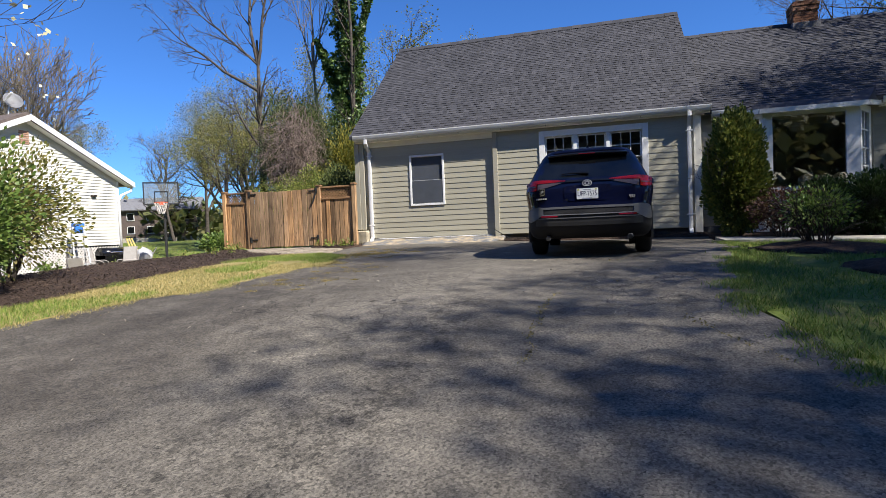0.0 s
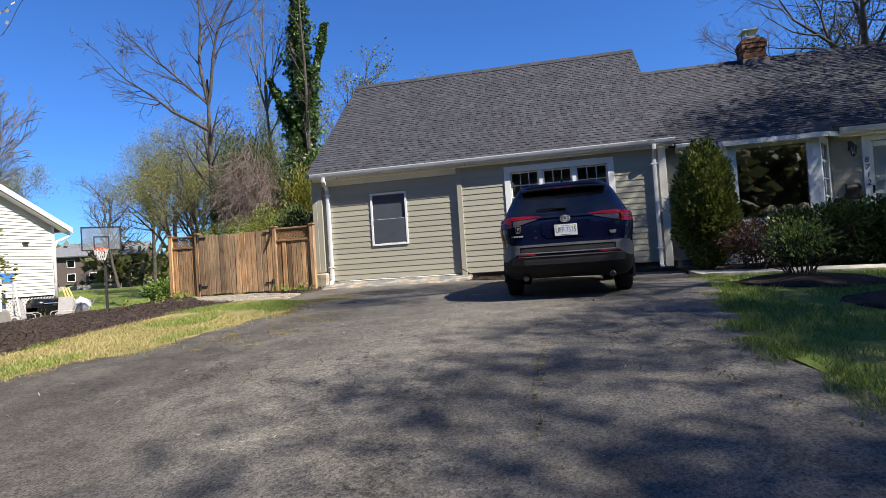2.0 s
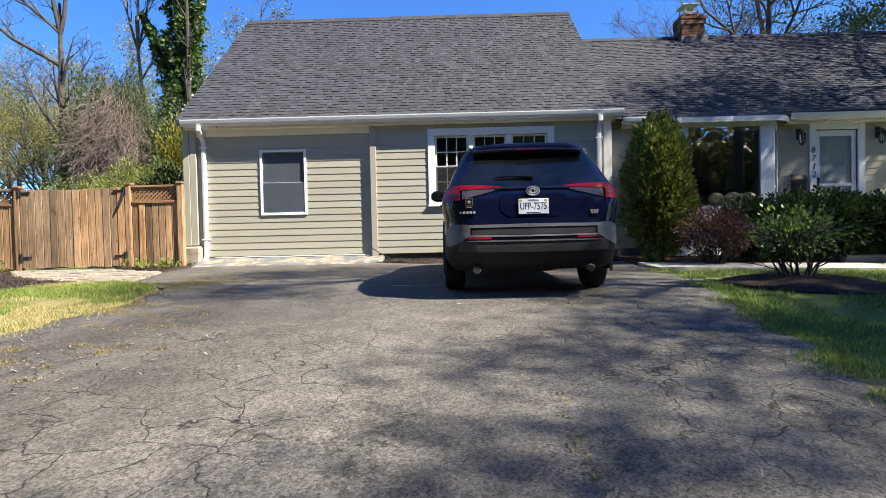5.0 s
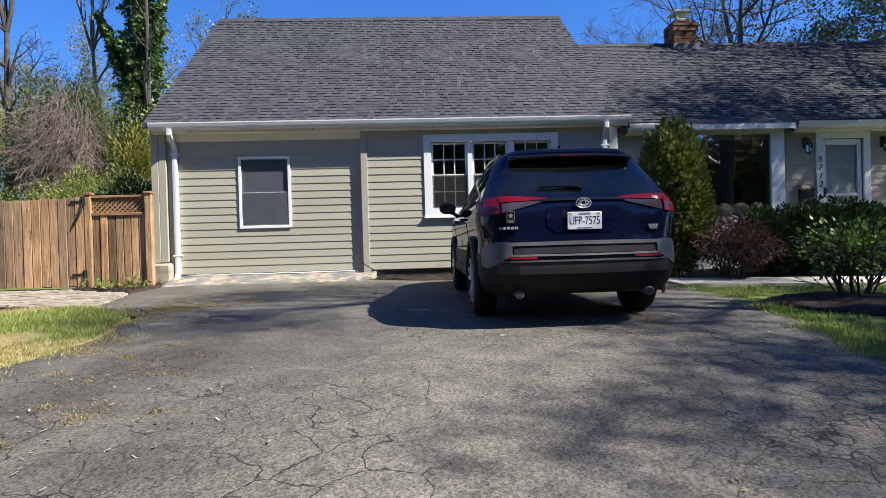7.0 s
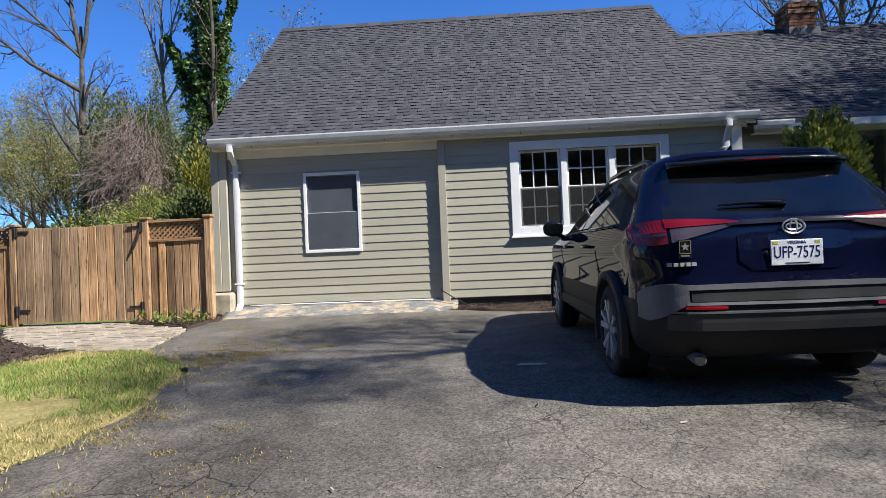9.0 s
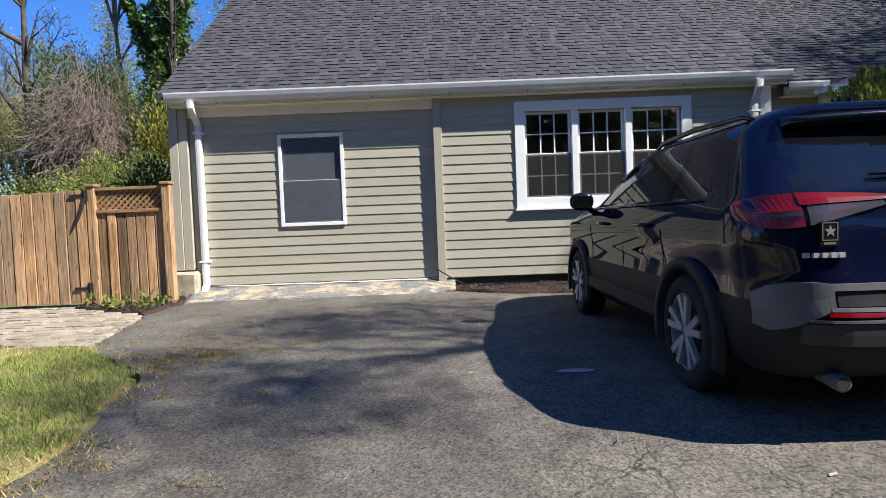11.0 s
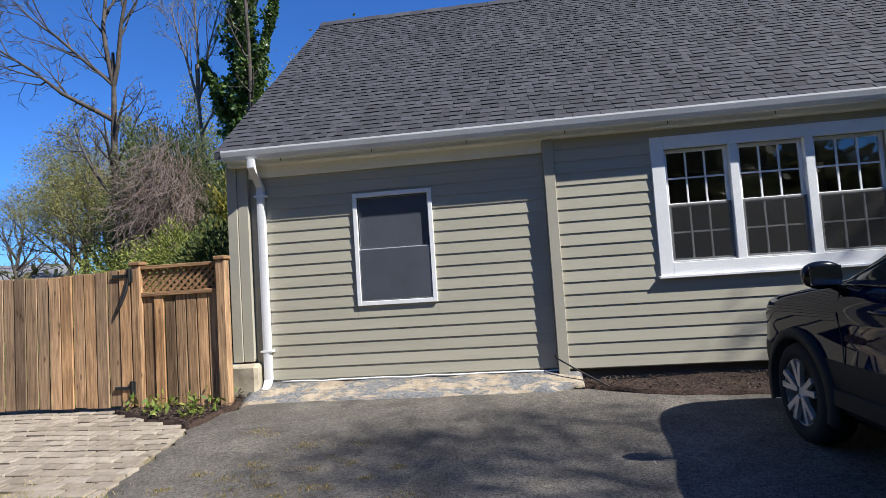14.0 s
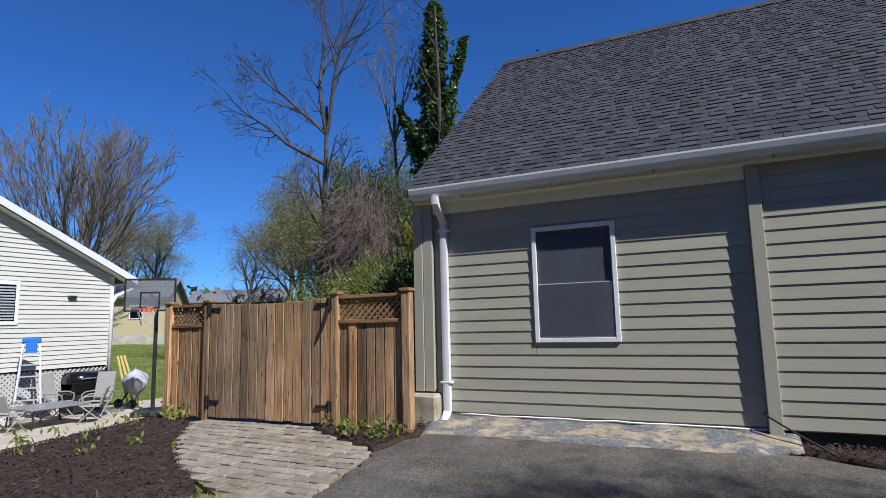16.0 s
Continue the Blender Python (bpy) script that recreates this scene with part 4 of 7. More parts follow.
def gate_leaf(x0, x1, label, hinge_x, seed):
    rnd = random.Random(seed)
    zb = 1.15
    th = thing("gate_leaf", (hinge_x, FY - 0.02, zb), label, "gate", "gate leaves")
    n = 7
    w = (x1 - x0) / n
    for i in range(n):
        bm = bmesh.new()
        a = x0 + i * w
        mid = abs((a + w / 2) + 8.155) / 1.0
        top = 2.66 + 0.03 * mid + rnd.uniform(-0.006, 0.006)
        box(bm, a + 0.007, a + w - 0.007, FY - 0.05 + rnd.uniform(-0.008, 0.008), FY - 0.03, zb + rnd.uniform(-0.01, 0.015), top, 0.003)
        part("board", bm, FENCE_B, th, at=(a, FY, zb))
    for z in (1.35, 1.95, 2.55):
        bm = bmesh.new()
        box(bm, x0 + 0.03, x1 - 0.03, FY - 0.03, FY + 0.01, z, z + 0.09, 0.004)
        part("cross_rail", bm, FENCE_H, th)
    sgn = 1 if hinge_x == x0 else -1
    for z in (1.36, 2.62):
        bm = bmesh.new()
        box(bm, hinge_x - 0.035, hinge_x + 0.035, FY - 0.072, FY - 0.05, z - 0.075, z + 0.075, 0.004)
        a, b = sorted((hinge_x, hinge_x + sgn * 0.22))
        box(bm, a, b, FY - 0.068, FY - 0.055, z - 0.018, z + 0.018, 0.004)
        tube(bm, [(hinge_x, FY - 0.075, z - 0.08), (hinge_x, FY - 0.075, z + 0.08)], 0.011, 8)
        part("strap_hinge", bm, IRON, th, "black iron strap hinge")
    return th


gate_leaf(-9.19, -8.16, "weathered wooden gate leaf of upright boards", -9.19, 3)
gl = gate_leaf(-8.15, -7.12, "weathered wooden gate leaf with iron hinges", -7.12, 4)
bm = bmesh.new()
tube(bm, [(-7.13, FY - 0.07, 2.6), (-7.16, FY - 0.08, 2.45), (-7.22, FY - 0.09, 2.3), (-7.28, FY - 0.08, 2.2)], [0.014, 0.018, 0.018, 0.006], 6)
part("latch_strap", bm, IRON, gl, "dark hanging latch strap")

# ---- the parked car ----
CAR_X, CAR_Y = 0.06, 9.1
CAR_Z = level(CAR_X, 10.0) + 0.02
CAR_PITCH = math.atan2(level(CAR_X, 12.7) - level(CAR_X, 10.0), 2.7)
WHEELS = [(sx * 0.8, y) for y in (1.0, 3.69) for sx in (-1, 1)]
WR = 0.352
k = Mat("navy_car_paint", 0.7, 0.0, 0.0)
k.colour(k.mix((0.003, 0.0045, 0.017), (0.005, 0.007, 0.028), k.noise(300, 2)))
k.b.inputs["Coat Weight"].default_value, k.b.inputs["Coat Roughness"].default_value = 0.7, 0.02
PAINT = k.m
CLAD = paint("grey_cladding", (0.017, 0.017, 0.018), 0.6, 0.1, 6, 0.1, fine=200, spec=0.2)
SILVER = paint("silver_trim", (0.1, 0.1, 0.103), 0.45, 0.08, 4, 0.03, metal=0.2, spec=0.4)
CHROME = paint("chrome", (0.75, 0.76, 0.78), 0.12, 0.05, 5, 0.0, metal=1.0)
RIM = paint("alloy_rim", (0.56, 0.55, 0.54), 0.32, 0.06, 5, 0.0, metal=0.55)
RUBBER = paint("tyre_rubber", (0.009, 0.009, 0.009), 0.9, 0.2, 10, 0.2, fine=150)
CARGLASS = dark_gloss("tinted_car_glass", (0.006, 0.007, 0.008), 0.02, 0.45)
BLACK = dark_gloss("gloss_black", (0.008, 0.008, 0.009), 0.15, 0.5)
RED = dark_gloss("red_lamp_lens", (0.17, 0.004, 0.005), 0.12, 0.4, 0.15)
CLEARLENS = dark_gloss("clear_lamp_lens", (0.06, 0.045, 0.048), 0.1, 0.5, 0.2)
PLATE = paint("plate_white", (0.75, 0.76, 0.78), 0.4, 0.04, 6, 0.0)
PLATE_BLUE = glow_free("plate_ink", (0.01, 0.015, 0.07))
CABIN = glow_free("cabin_dark", (0.01, 0.01, 0.01), 0.8)

# height: half width, rear y, front y, corner radius rear, front
SLICES = [
    (0.27, 0.78, 0.24, 4.38, 0.2, 0.25), (0.31, 0.85, 0.15, 4.50, 0.3, 0.35), (0.38, 0.885, 0.085, 4.55, 0.34, 0.42), (0.46, 0.9, 0.045, 4.58, 0.36, 0.45),
    (0.55, 0.905, 0.03, 4.59, 0.36, 0.45), (0.60, 0.907, 0.034, 4.59, 0.36, 0.45), (0.65, 0.904, 0.05, 4.585, 0.35, 0.45), (0.74, 0.9, 0.068, 4.575, 0.33, 0.46),
    (0.80, 0.905, 0.078, 4.56, 0.32, 0.46), (0.90, 0.922, 0.085, 4.53, 0.31, 0.48), (0.97, 0.928, 0.09, 4.46, 0.31, 0.5), (1.02, 0.92, 0.098, 4.3, 0.3, 0.5),
    (1.07, 0.905, 0.112, 4.0, 0.29, 0.5), (1.12, 0.882, 0.135, 3.6, 0.28, 0.45), (1.16, 0.855, 0.17, 3.38, 0.26, 0.4), (1.24, 0.82, 0.255, 3.2, 0.23, 0.36),
    (1.34, 0.775, 0.365, 3.0, 0.2, 0.34), (1.44, 0.728, 0.47, 2.8, 0.18, 0.32), (1.51, 0.69, 0.53, 2.62, 0.18, 0.3), (1.56, 0.645, 0.52, 2.45, 0.18, 0.3),
    (1.605, 0.57, 0.5, 2.2, 0.2, 0.3), (1.63, 0.42, 0.6, 1.95, 0.2, 0.25)]


def outline(w, yr, yf, rr, rf):
    """Plan of one slice, from the middle of the rear round one side to the middle of the nose."""
    pts = [(w * 0.0 + (w - rr) * i / 8, yr + 0.035 * (((w - rr) * i / 8) / w) ** 2) for i in range(9)]
    y1 = pts[-1][1]
    pts += [(w - rr + rr * math.sin(a), y1 + rr * (1 - math.cos(a))) for a in [math.pi / 2 * i / 6 for i in range(1, 7)]]
    s0, s1 = y1 + rr, yf - rf
    n = 40
    pts += [(w * (1 - 0.02 * ((i / n) * 2 - 1) ** 2), s0 + (s1 - s0) * i / n) for i in range(1, n + 1)]
    pts += [(w * 0.98 - rf * (1 - math.cos(a)), s1 + rf * math.sin(a)) for a in [math.pi / 2 * i / 6 for i in range(1, 7)]]
    xe = pts[-1][0]
    pts += [(xe * (1 - i / 5), yf + 0.04 * (1 - (1 - i / 5) ** 2)) for i in range(1, 6)]
    return pts


def car_mesh():
    """Body shell: slices joined upward; faces fall to paint, glass or cladding by where they lie."""
    rows = []
    for (z, *s) in SLICES:
        half = outline(*s)
        rows.append([(x, y, z) for x, y in half] + [(-x, y, z) for x, y in half[-2:0:-1]])
    bms = {n: bmesh.new() for n in ("body", "rear_window", "side_window", "windscreen", "cladding")}
    cache = {}

    def vert(kind, p):
        q = p
        for wx, wy in WHEELS:
            d = math.hypot(p[1] - wy, p[2] - 0.35)
            if abs(p[0]) > 0.6 and 0.3 < d < 0.47:
                s = 0.405 / d if d < 0.44 else 1
                q = (p[0], wy + (p[1] - wy) * s, max(0.2, 0.35 + (p[2] - 0.35) * s))
        key = (kind, round(q[0], 5), round(q[1], 5), round(q[2], 5))
        if key not in cache:
            cache[key] = bms[kind].verts.new(q)
        return cache[key]

    n = len(rows[0])
    for r in range(len(rows) - 1):
        for i in range(n):
            j = (i + 1) % n
            q = [rows[r][i], rows[r][j], rows[r + 1][j], rows[r + 1][i]]
            c = [sum(p[t] for p in q) / 4 for t in range(3)]
            if any(math.hypot(c[1] - wy, c[2] - 0.35) < 0.405 and abs(c[0]) > 0.6 for _, wy in WHEELS):
                continue
            kind = "body"
            z = c[2]
            side = abs(c[0]) > 0.62 and 0.45 < c[1] - 0.0
            if z < 0.64:
                kind = "cladding"
            elif 1.16 < z < 1.52:
                lean = (z - 1.16) / 0.36
                if abs(c[0]) < 0.7 - 0.1 * lean and c[1] < 1.0:
                    kind = "rear_window"
                elif c[1] > 2.5 and abs(c[0]) < 0.66 - 0.05 * lean:
                    kind = "windscreen"
                elif abs(c[0]) > 0.6:
                    lo, hi = 0.78 + 0.3 * lean, 3.1 - 0.42 * lean
                    if lo < c[1] < hi and not any(abs(c[1] - p) < 0.045 for p in (1.32, 2.16)) and z > 1.18:
                        kind = "side_window"
            try:
                bms[kind].faces.new([vert(kind, p) for p in q])
            except ValueError:
                pass
    top = [vert("body", p) for p in rows[-1]]
    bms["body"].faces.new(top)
    low = [vert("cladding", p) for p in rows[0]]
    bms["cladding"].faces.new(low[::-1])
    for b in bms.values():
        bmesh.ops.recalc_face_normals(b, faces=b.faces)
    return bms


car = thing("car", (0, 0, 0), "dark navy compact SUV parked on the driveway", "car")
shell = car_mesh()
body = part("body", shell["body"], PAINT, car, "dark navy metallic paint", True)
part("rear_window", shell["rear_window"], CARGLASS, car, "tinted rear window", True)
for s in (-1, 1):
    half = shell["side_window"].copy()
    bmesh.ops.delete(half, geom=[f for f in half.faces if f.calc_center_median().x * s < 0], context="FACES")
    part("side_glass", half, CARGLASS, car, "tinted side glass", True)
part("windscreen", shell["windscreen"], CARGLASS, car, "", True)
part("lower_cladding", shell["cladding"], CLAD, car, "dark grey plastic bumper and sills", True)
bm = bmesh.new()
box(bm, -0.58, 0.58, 0.7, 4.2, 0.3, 0.95)
box(bm, -0.7, 0.7, 1.5, 3.2, 0.3, 1.15)
part("underbody", bm, CABIN, car)


def wheel(sx, wy):
    x = sx * 0.8
    tyre = bmesh.new()
    prof = [(-0.11, 0.235), (-0.115, 0.30), (-0.1, 0.335), (-0.07, 0.35), (0.07, 0.35), (0.1, 0.335), (0.115, 0.30), (0.11, 0.235)]
    n = 40
    rings = [[tyre.verts.new((x + a, wy + r * math.cos(t), WR + r * math.sin(t))) for a, r in prof] for t in [2 * math.pi * i / n for i in range(n)]]
    for i in range(n):
        for j in range(len(prof) - 1):
            tyre.faces.new((rings[i - 1][j], rings[i][j], rings[i][j + 1], rings[i - 1][j + 1]))
        tyre.faces.new((rings[i - 1][0], rings[i - 1][-1], rings[i][-1], rings[i][0]))
    bmesh.ops.recalc_face_normals(tyre, faces=tyre.faces)
    wh = part("wheel", tyre, RUBBER, car, "black tyre with a silver alloy rim", True)
    out = x + sx * 0.1
    rim = bmesh.new()
    for a, b, r0, r1 in ((0.0, 0.0, 0.225, 0.24), (0.0, -0.08, 0.225, 0.215)):
        ra = [rim.verts.new((out + sx * a, wy + r0 * math.cos(t), WR + r0 * math.sin(t))) for t in [2 * math.pi * i / n for i in range(n)]]
        rb = [rim.verts.new((out + sx * b, wy + r1 * math.cos(t), WR + r1 * math.sin(t))) for t in [2 * math.pi * i / n for i in range(n)]]
        for i in range(n):
            rim.faces.new((ra[i - 1], ra[i], rb[i], rb[i - 1]))
    part("rim", rim, RIM, wh)
    for i in range(5):
        for s in (-1, 1):
            t = 2 * math.pi * i / 5 + 0.3
            sp = bmesh.new()
            p0 = Vector((out - sx * 0.02, wy + 0.045 * math.cos(t), WR + 0.045 * math.sin(t)))
            p1 = Vector((out - sx * 0.008, wy + 0.228 * math.cos(t + s * 0.22), WR + 0.228 * math.sin(t + s * 0.22)))
            d = (p1 - p0).normalized()
            u = Vector((sx, 0, 0)).cross(d).normalized()
            slab(sp, [p0 - u * 0.017, p0 + u * 0.017, p1 + u * 0.021, p1 - u * 0.021], 0.03)
            bmesh.ops.recalc_face_normals(sp, faces=sp.faces)
            part("spoke", sp, RIM, wh)
    hub = bmesh.new()
    tube(hub, [(out - sx * 0.05, wy, WR), (out - sx * 0.012, wy, WR), (out - sx * 0.004, wy, WR)], [0.06, 0.06, 0.045], 16)
    part("hub", hub, RIM, wh)
    disc = bmesh.new()
    tube(disc, [(x - sx * 0.02, wy, WR), (x + sx * 0.02, wy, WR)], 0.2, 24)
    part("brake_disc", disc, CLAD, wh)
    arch = bmesh.new()
    m = 20
    inner, outer, deep, face = [], [], [], []
    for i in range(m + 1):
        t = math.radians(-18 + 216 * i / m)
        c, s = math.cos(t), math.sin(t)
        wx = sx * 0.928
        inner.append(arch.verts.new((wx, wy + 0.385 * c, WR + 0.385 * s)))
        outer.append(arch.verts.new((wx - sx * 0.004, wy + 0.455 * c, WR + 0.45 * s)))
        face.append(arch.verts.new((wx - sx * 0.04, wy + 0.465 * c, WR + 0.46 * s)))
        deep.append(arch.verts.new((sx * 0.6, wy + 0.385 * c, WR + 0.385 * s)))
    for i in range(m):
        for a, b in ((inner, outer), (outer, face), (deep, inner)):
            arch.faces.new((a[i], a[i + 1], b[i + 1], b[i]))
    bmesh.ops.recalc_face_normals(arch, faces=arch.faces)
    part("wheel_arch", arch, CLAD, car, "dark plastic wheel arch", True)


for sx, wy in ((-1, 1.0), (1, 1.0), (-1, 3.69), (1, 3.69)):
    wheel(sx, wy)


def rear_y(x, z):
    """The rear face of the shell at that height and half width."""
    zs = [s[0] for s in SLICES]
    w = float(np.interp(z, zs, [s[1] for s in SLICES]))
    yr = float(np.interp(z, zs, [s[2] for s in SLICES]))
    rr = float(np.interp(z, zs, [s[4] for s in SLICES]))
    x = abs(x)
    flat = w - rr
    if x <= flat:
        return yr + 0.035 * (x / w) ** 2
    return yr + 0.035 * (flat / w) ** 2 + rr * (1 - math.sqrt(max(0, 1 - min(1, (x - flat) / rr) ** 2)))


def rear_patch(name, shape, material, proud=0.012, label="", n=14):
    """A panel that follows the rear face. shape: rows of (x, z low, z high)."""
    bm = bmesh.new()
    xs = np.interp(np.linspace(0, 1, n), np.linspace(0, 1, len(shape)), [s[0] for s in shape])
    lo = np.interp(np.linspace(0, 1, n), np.linspace(0, 1, len(shape)), [s[1] for s in shape])
    hi = np.interp(np.linspace(0, 1, n), np.linspace(0, 1, len(shape)), [s[2] for s in shape])
    g, back = [], []
    for x, a, b in zip(xs, lo, hi):
        g.append([bm.verts.new((x, rear_y(x, z) - proud, z)) for z in (a, (a + b) / 2, b)])
        back.append([bm.verts.new((x, rear_y(x, z) + 0.01, z)) for z in (a, (a + b) / 2, b)])
    for i in range(n - 1):
        for j in range(2):
            bm.faces.new((g[i][j], g[i + 1][j], g[i + 1][j + 1], g[i][j + 1]))
        bm.faces.new((g[i][0], back[i][0], back[i + 1][0], g[i + 1][0]))
        bm.faces.new((g[i][2], g[i + 1][2], back[i + 1][2], back[i][2]))
    for e in (0, n - 1):
        for j in range(2):
            bm.faces.new((g[e][j], g[e][j + 1], back[e][j + 1], back[e][j]))
    bmesh.ops.recalc_face_normals(bm, faces=bm.faces)
    return part(name, bm, material, car, label)


for s in (-1, 1):
    rear_patch("tail_lamp", [(s * 0.31, 1.118, 1.128), (s * 0.45, 1.108, 1.142), (s * 0.62, 1.102, 1.152), (s * 0.74, 1.096, 1.155)], RED, 0.02, "red tail lamp lens")
    rear_patch("lamp_lens", [(s * 0.34, 1.098, 1.112), (s * 0.44, 1.072, 1.104), (s * 0.6, 1.032, 1.098), (s * 0.715, 1.004, 1.092)], CLEARLENS, 0.014, "smoky clear lower lamp lens")
    rear_patch("lamp_corner", [(s * 0.735, 1.0, 1.153), (s * 0.82, 0.99, 1.148), (s * 0.885, 1.0, 1.13), (s * 0.912, 1.03, 1.105)], RED, 0.018, "red outer lamp lens")
    rear_patch("lamp_stripe", [(s * 0.74, 1.05, 1.066), (s * 0.82, 1.045, 1.06), (s * 0.88, 1.05, 1.06)], CLEARLENS, 0.021, "smoky stripe across the lamp")
    rear_patch("reflector", [(s * 0.43, 0.597, 0.616), (s * 0.55, 0.597, 0.617), (s * 0.67, 0.6, 0.618)], RED, 0.016, "red bumper reflector")
    rear_patch("bumper_wing", [(s * 0.64, 0.635, 0.742), (s * 0.7, 0.6, 0.75), (s * 0.78, 0.55, 0.75), (s * 0.85, 0.52, 0.73), (s * 0.885, 0.54, 0.69)], SILVER, 0.016, "satin grey bumper corner")
    bm = bmesh.new()
    tube(bm, [(s * 0.58, 0.45, 0.3), (s * 0.58, 0.2, 0.288), (s * 0.58, 0.1, 0.284)], [0.03, 0.036, 0.04], 20)
    tip = part("exhaust_tip", bm, SILVER, car, "dull chrome exhaust tip", True)
    bm = bmesh.new()
    tube(bm, [(s * 0.58, 0.12, 0.284), (s * 0.58, 0.097, 0.284)], 0.032, 20)
    part("bore", bm, CABIN, tip)
rear_patch("bumper_trim", [(-0.64, 0.712, 0.742), (0.0, 0.714, 0.748), (0.64, 0.712, 0.742)], SILVER, 0.016, "satin silver bumper trim", 28)
rear_patch("bumper_recess", [(-0.625, 0.642, 0.706), (0, 0.64, 0.71), (0.625, 0.642, 0.706)], CLAD, 0.006, "dark bumper inset", 20)
rear_patch("bumper_trim", [(-0.66, 0.622, 0.638), (0, 0.618, 0.634), (0.66, 0.622, 0.638)], SILVER, 0.018, "satin silver bumper trim", 20)
rear_patch("lower_trim", [(-0.74, 0.572, 0.584), (0, 0.57, 0.583), (0.74, 0.572, 0.584)], SILVER, 0.02, "thin satin strip", 20)
rear_patch("lower_panel", [(-0.76, 0.47, 0.565), (-0.5, 0.465, 0.566), (0, 0.462, 0.567), (0.5, 0.465, 0.566), (0.76, 0.47, 0.565)], paint("mid_grey_panel", (0.034, 0.034, 0.035), 0.5, 0.08, 6, 0.05, spec=0.3), 0.012, "grey lower bumper panel", 24)
rear_patch("plate_recess", [(-0.33, 0.88, 1.035), (-0.25, 0.82, 1.05), (0.25, 0.82, 1.05), (0.33, 0.88, 1.035)], PAINT, 0.006, "", 16)
rear_patch("garnish", [(-0.38, 1.1, 1.128), (0, 1.105, 1.135), (0.38, 1.1, 1.128)], BLACK, 0.02, "gloss black tailgate garnish", 18)

py = rear_y(0.0, 0.92) - 0.022
pm = pose(0.0, py, 0.92, 90, 0, 0)
bm = bmesh.new()
box(bm, -0.152, 0.152, py, py + 0.006, 0.843, 0.997, 0.004)
plate = part("number_plate", bm, PLATE, car, "white registration plate with dark blue letters")
part("plate_letters", text_mesh("UFP-7575", 0.088, pm @ Matrix.Diagonal((0.78, 1.15, 1, 1)) @ pose(0, -0.002, 0), 0.0015, 1.0), PLATE_BLUE, plate)
part("plate_state", text_mesh("VIRGINIA", 0.026, pm @ pose(0, 0.058, 0), 0.0015), PLATE_BLUE, plate)
bm = bmesh.new()
box(bm, -0.07, 0.07, py - 0.0015, py, 0.853, 0.859)
part("plate_motto", bm, PLATE_BLUE, plate)
for x, c in ((-0.125, (0.5, 0.5, 0.05)), (0.12, (0.4, 0.4, 0.1))):
    bm = bmesh.new()
    box(bm, x - 0.014, x + 0.014, py - 0.0015, py, 0.97, 0.988)
    part("plate_sticker", bm, glow_free("sticker", c), plate)
bm = bmesh.new()
for i, (a, b) in enumerate(((0.065, 0.043), (0.045, 0.02), (0.02, 0.04))):
    n = 24
    yy = rear_y(0, 1.075) - 0.024
    for t in range(n):
        u0, u1 = 2 * math.pi * t / n, 2 * math.pi * (t + 1) / n
        tube(bm, [(a * math.cos(u0), yy, 1.075 + b * math.sin(u0)), (a * math.cos(u1), yy, 1.075 + b * math.sin(u1))], 0.0055, 5, False)
part("emblem", bm, RIM, car, "chrome ring emblem")
for x, z, w, n in ((-0.66, 0.87, 0.17, 5), (0.62, 0.865, 0.09, 3), (0.62, 0.845, 0.07, 3)):
    bm = bmesh.new()
    for i in range(n):
        a = x - w / 2 + w * i / n
        yy = rear_y(a, z)
        box(bm, a, a + w / n * 0.75, yy - 0.016, yy, z - 0.011, z + 0.011)
    part("model_badge", bm, RIM, car, "small chrome badge")
# square emblem sticker with a star
yy = rear_y(-0.64, 0.97) - 0.014
bm = bmesh.new()
box(bm, -0.685, -0.605, yy, yy + 0.03, 0.91, 1.02)
st = part("sticker", bm, glow_free("sticker_black", (0.01, 0.01, 0.01)), car, "black square sticker with a pale star")
bm = bmesh.new()
for a in ((-0.68, -0.61, 1.012, 1.016), (-0.68, -0.61, 0.935, 0.939), (-0.68, -0.676, 0.935, 1.016), (-0.614, -0.61, 0.935, 1.016), (-0.672, -0.62, 0.918, 0.928)):
    box(bm, a[0], a[1], yy - 0.002, yy, a[2], a[3])
part("sticker_border", bm, glow_free("sticker_gold", (0.16, 0.15, 0.12)), st)
bm = bmesh.new()
star = [(-0.645 + (0.028 if i % 2 == 0 else 0.012) * math.sin(math.pi * i / 5), yy - 0.003, 0.977 + (0.028 if i % 2 == 0 else 0.012) * math.cos(math.pi * i / 5)) for i in range(10)]
mid = bm.verts.new((-0.645, yy - 0.003, 0.977))
sv = [bm.verts.new(p) for p in star]
for i in range(10):
    bm.faces.new((mid, sv[i - 1], sv[i]))
part("sticker_star", bm, glow_free("sticker_silver", (0.2, 0.2, 0.19)), st)

# wiper, spoiler, antenna, rails, mirrors, handles, seams
bm = bmesh.new()
pts = [(0.02 - 0.4 * i / 8, rear_y(0.02 - 0.4 * i / 8, 1.225) - 0.025, 1.225 + 0.012 * math.sin(i / 8 * 3)) for i in range(9)]
tube(bm, pts, [0.022, 0.02, 0.018, 0.016, 0.014, 0.012, 0.012, 0.01, 0.006], 6)
part("rear_wiper", bm, BLACK, car, "black rear wiper", True)
bm = bmesh.new()
n = 14
rows = []
for i in range(n + 1):
    x = -0.58 + 1.16 * i / n
    e = 0.05 * (x / 0.62) ** 2
    rows.append([bm.verts.new((x, y + e, z - 0.35 * e)) for y, z in ((0.85, 1.612), (0.62, 1.592), (0.44, 1.553), (0.425, 1.54), (0.44, 1.518), (0.55, 1.492), (0.7, 1.492))])
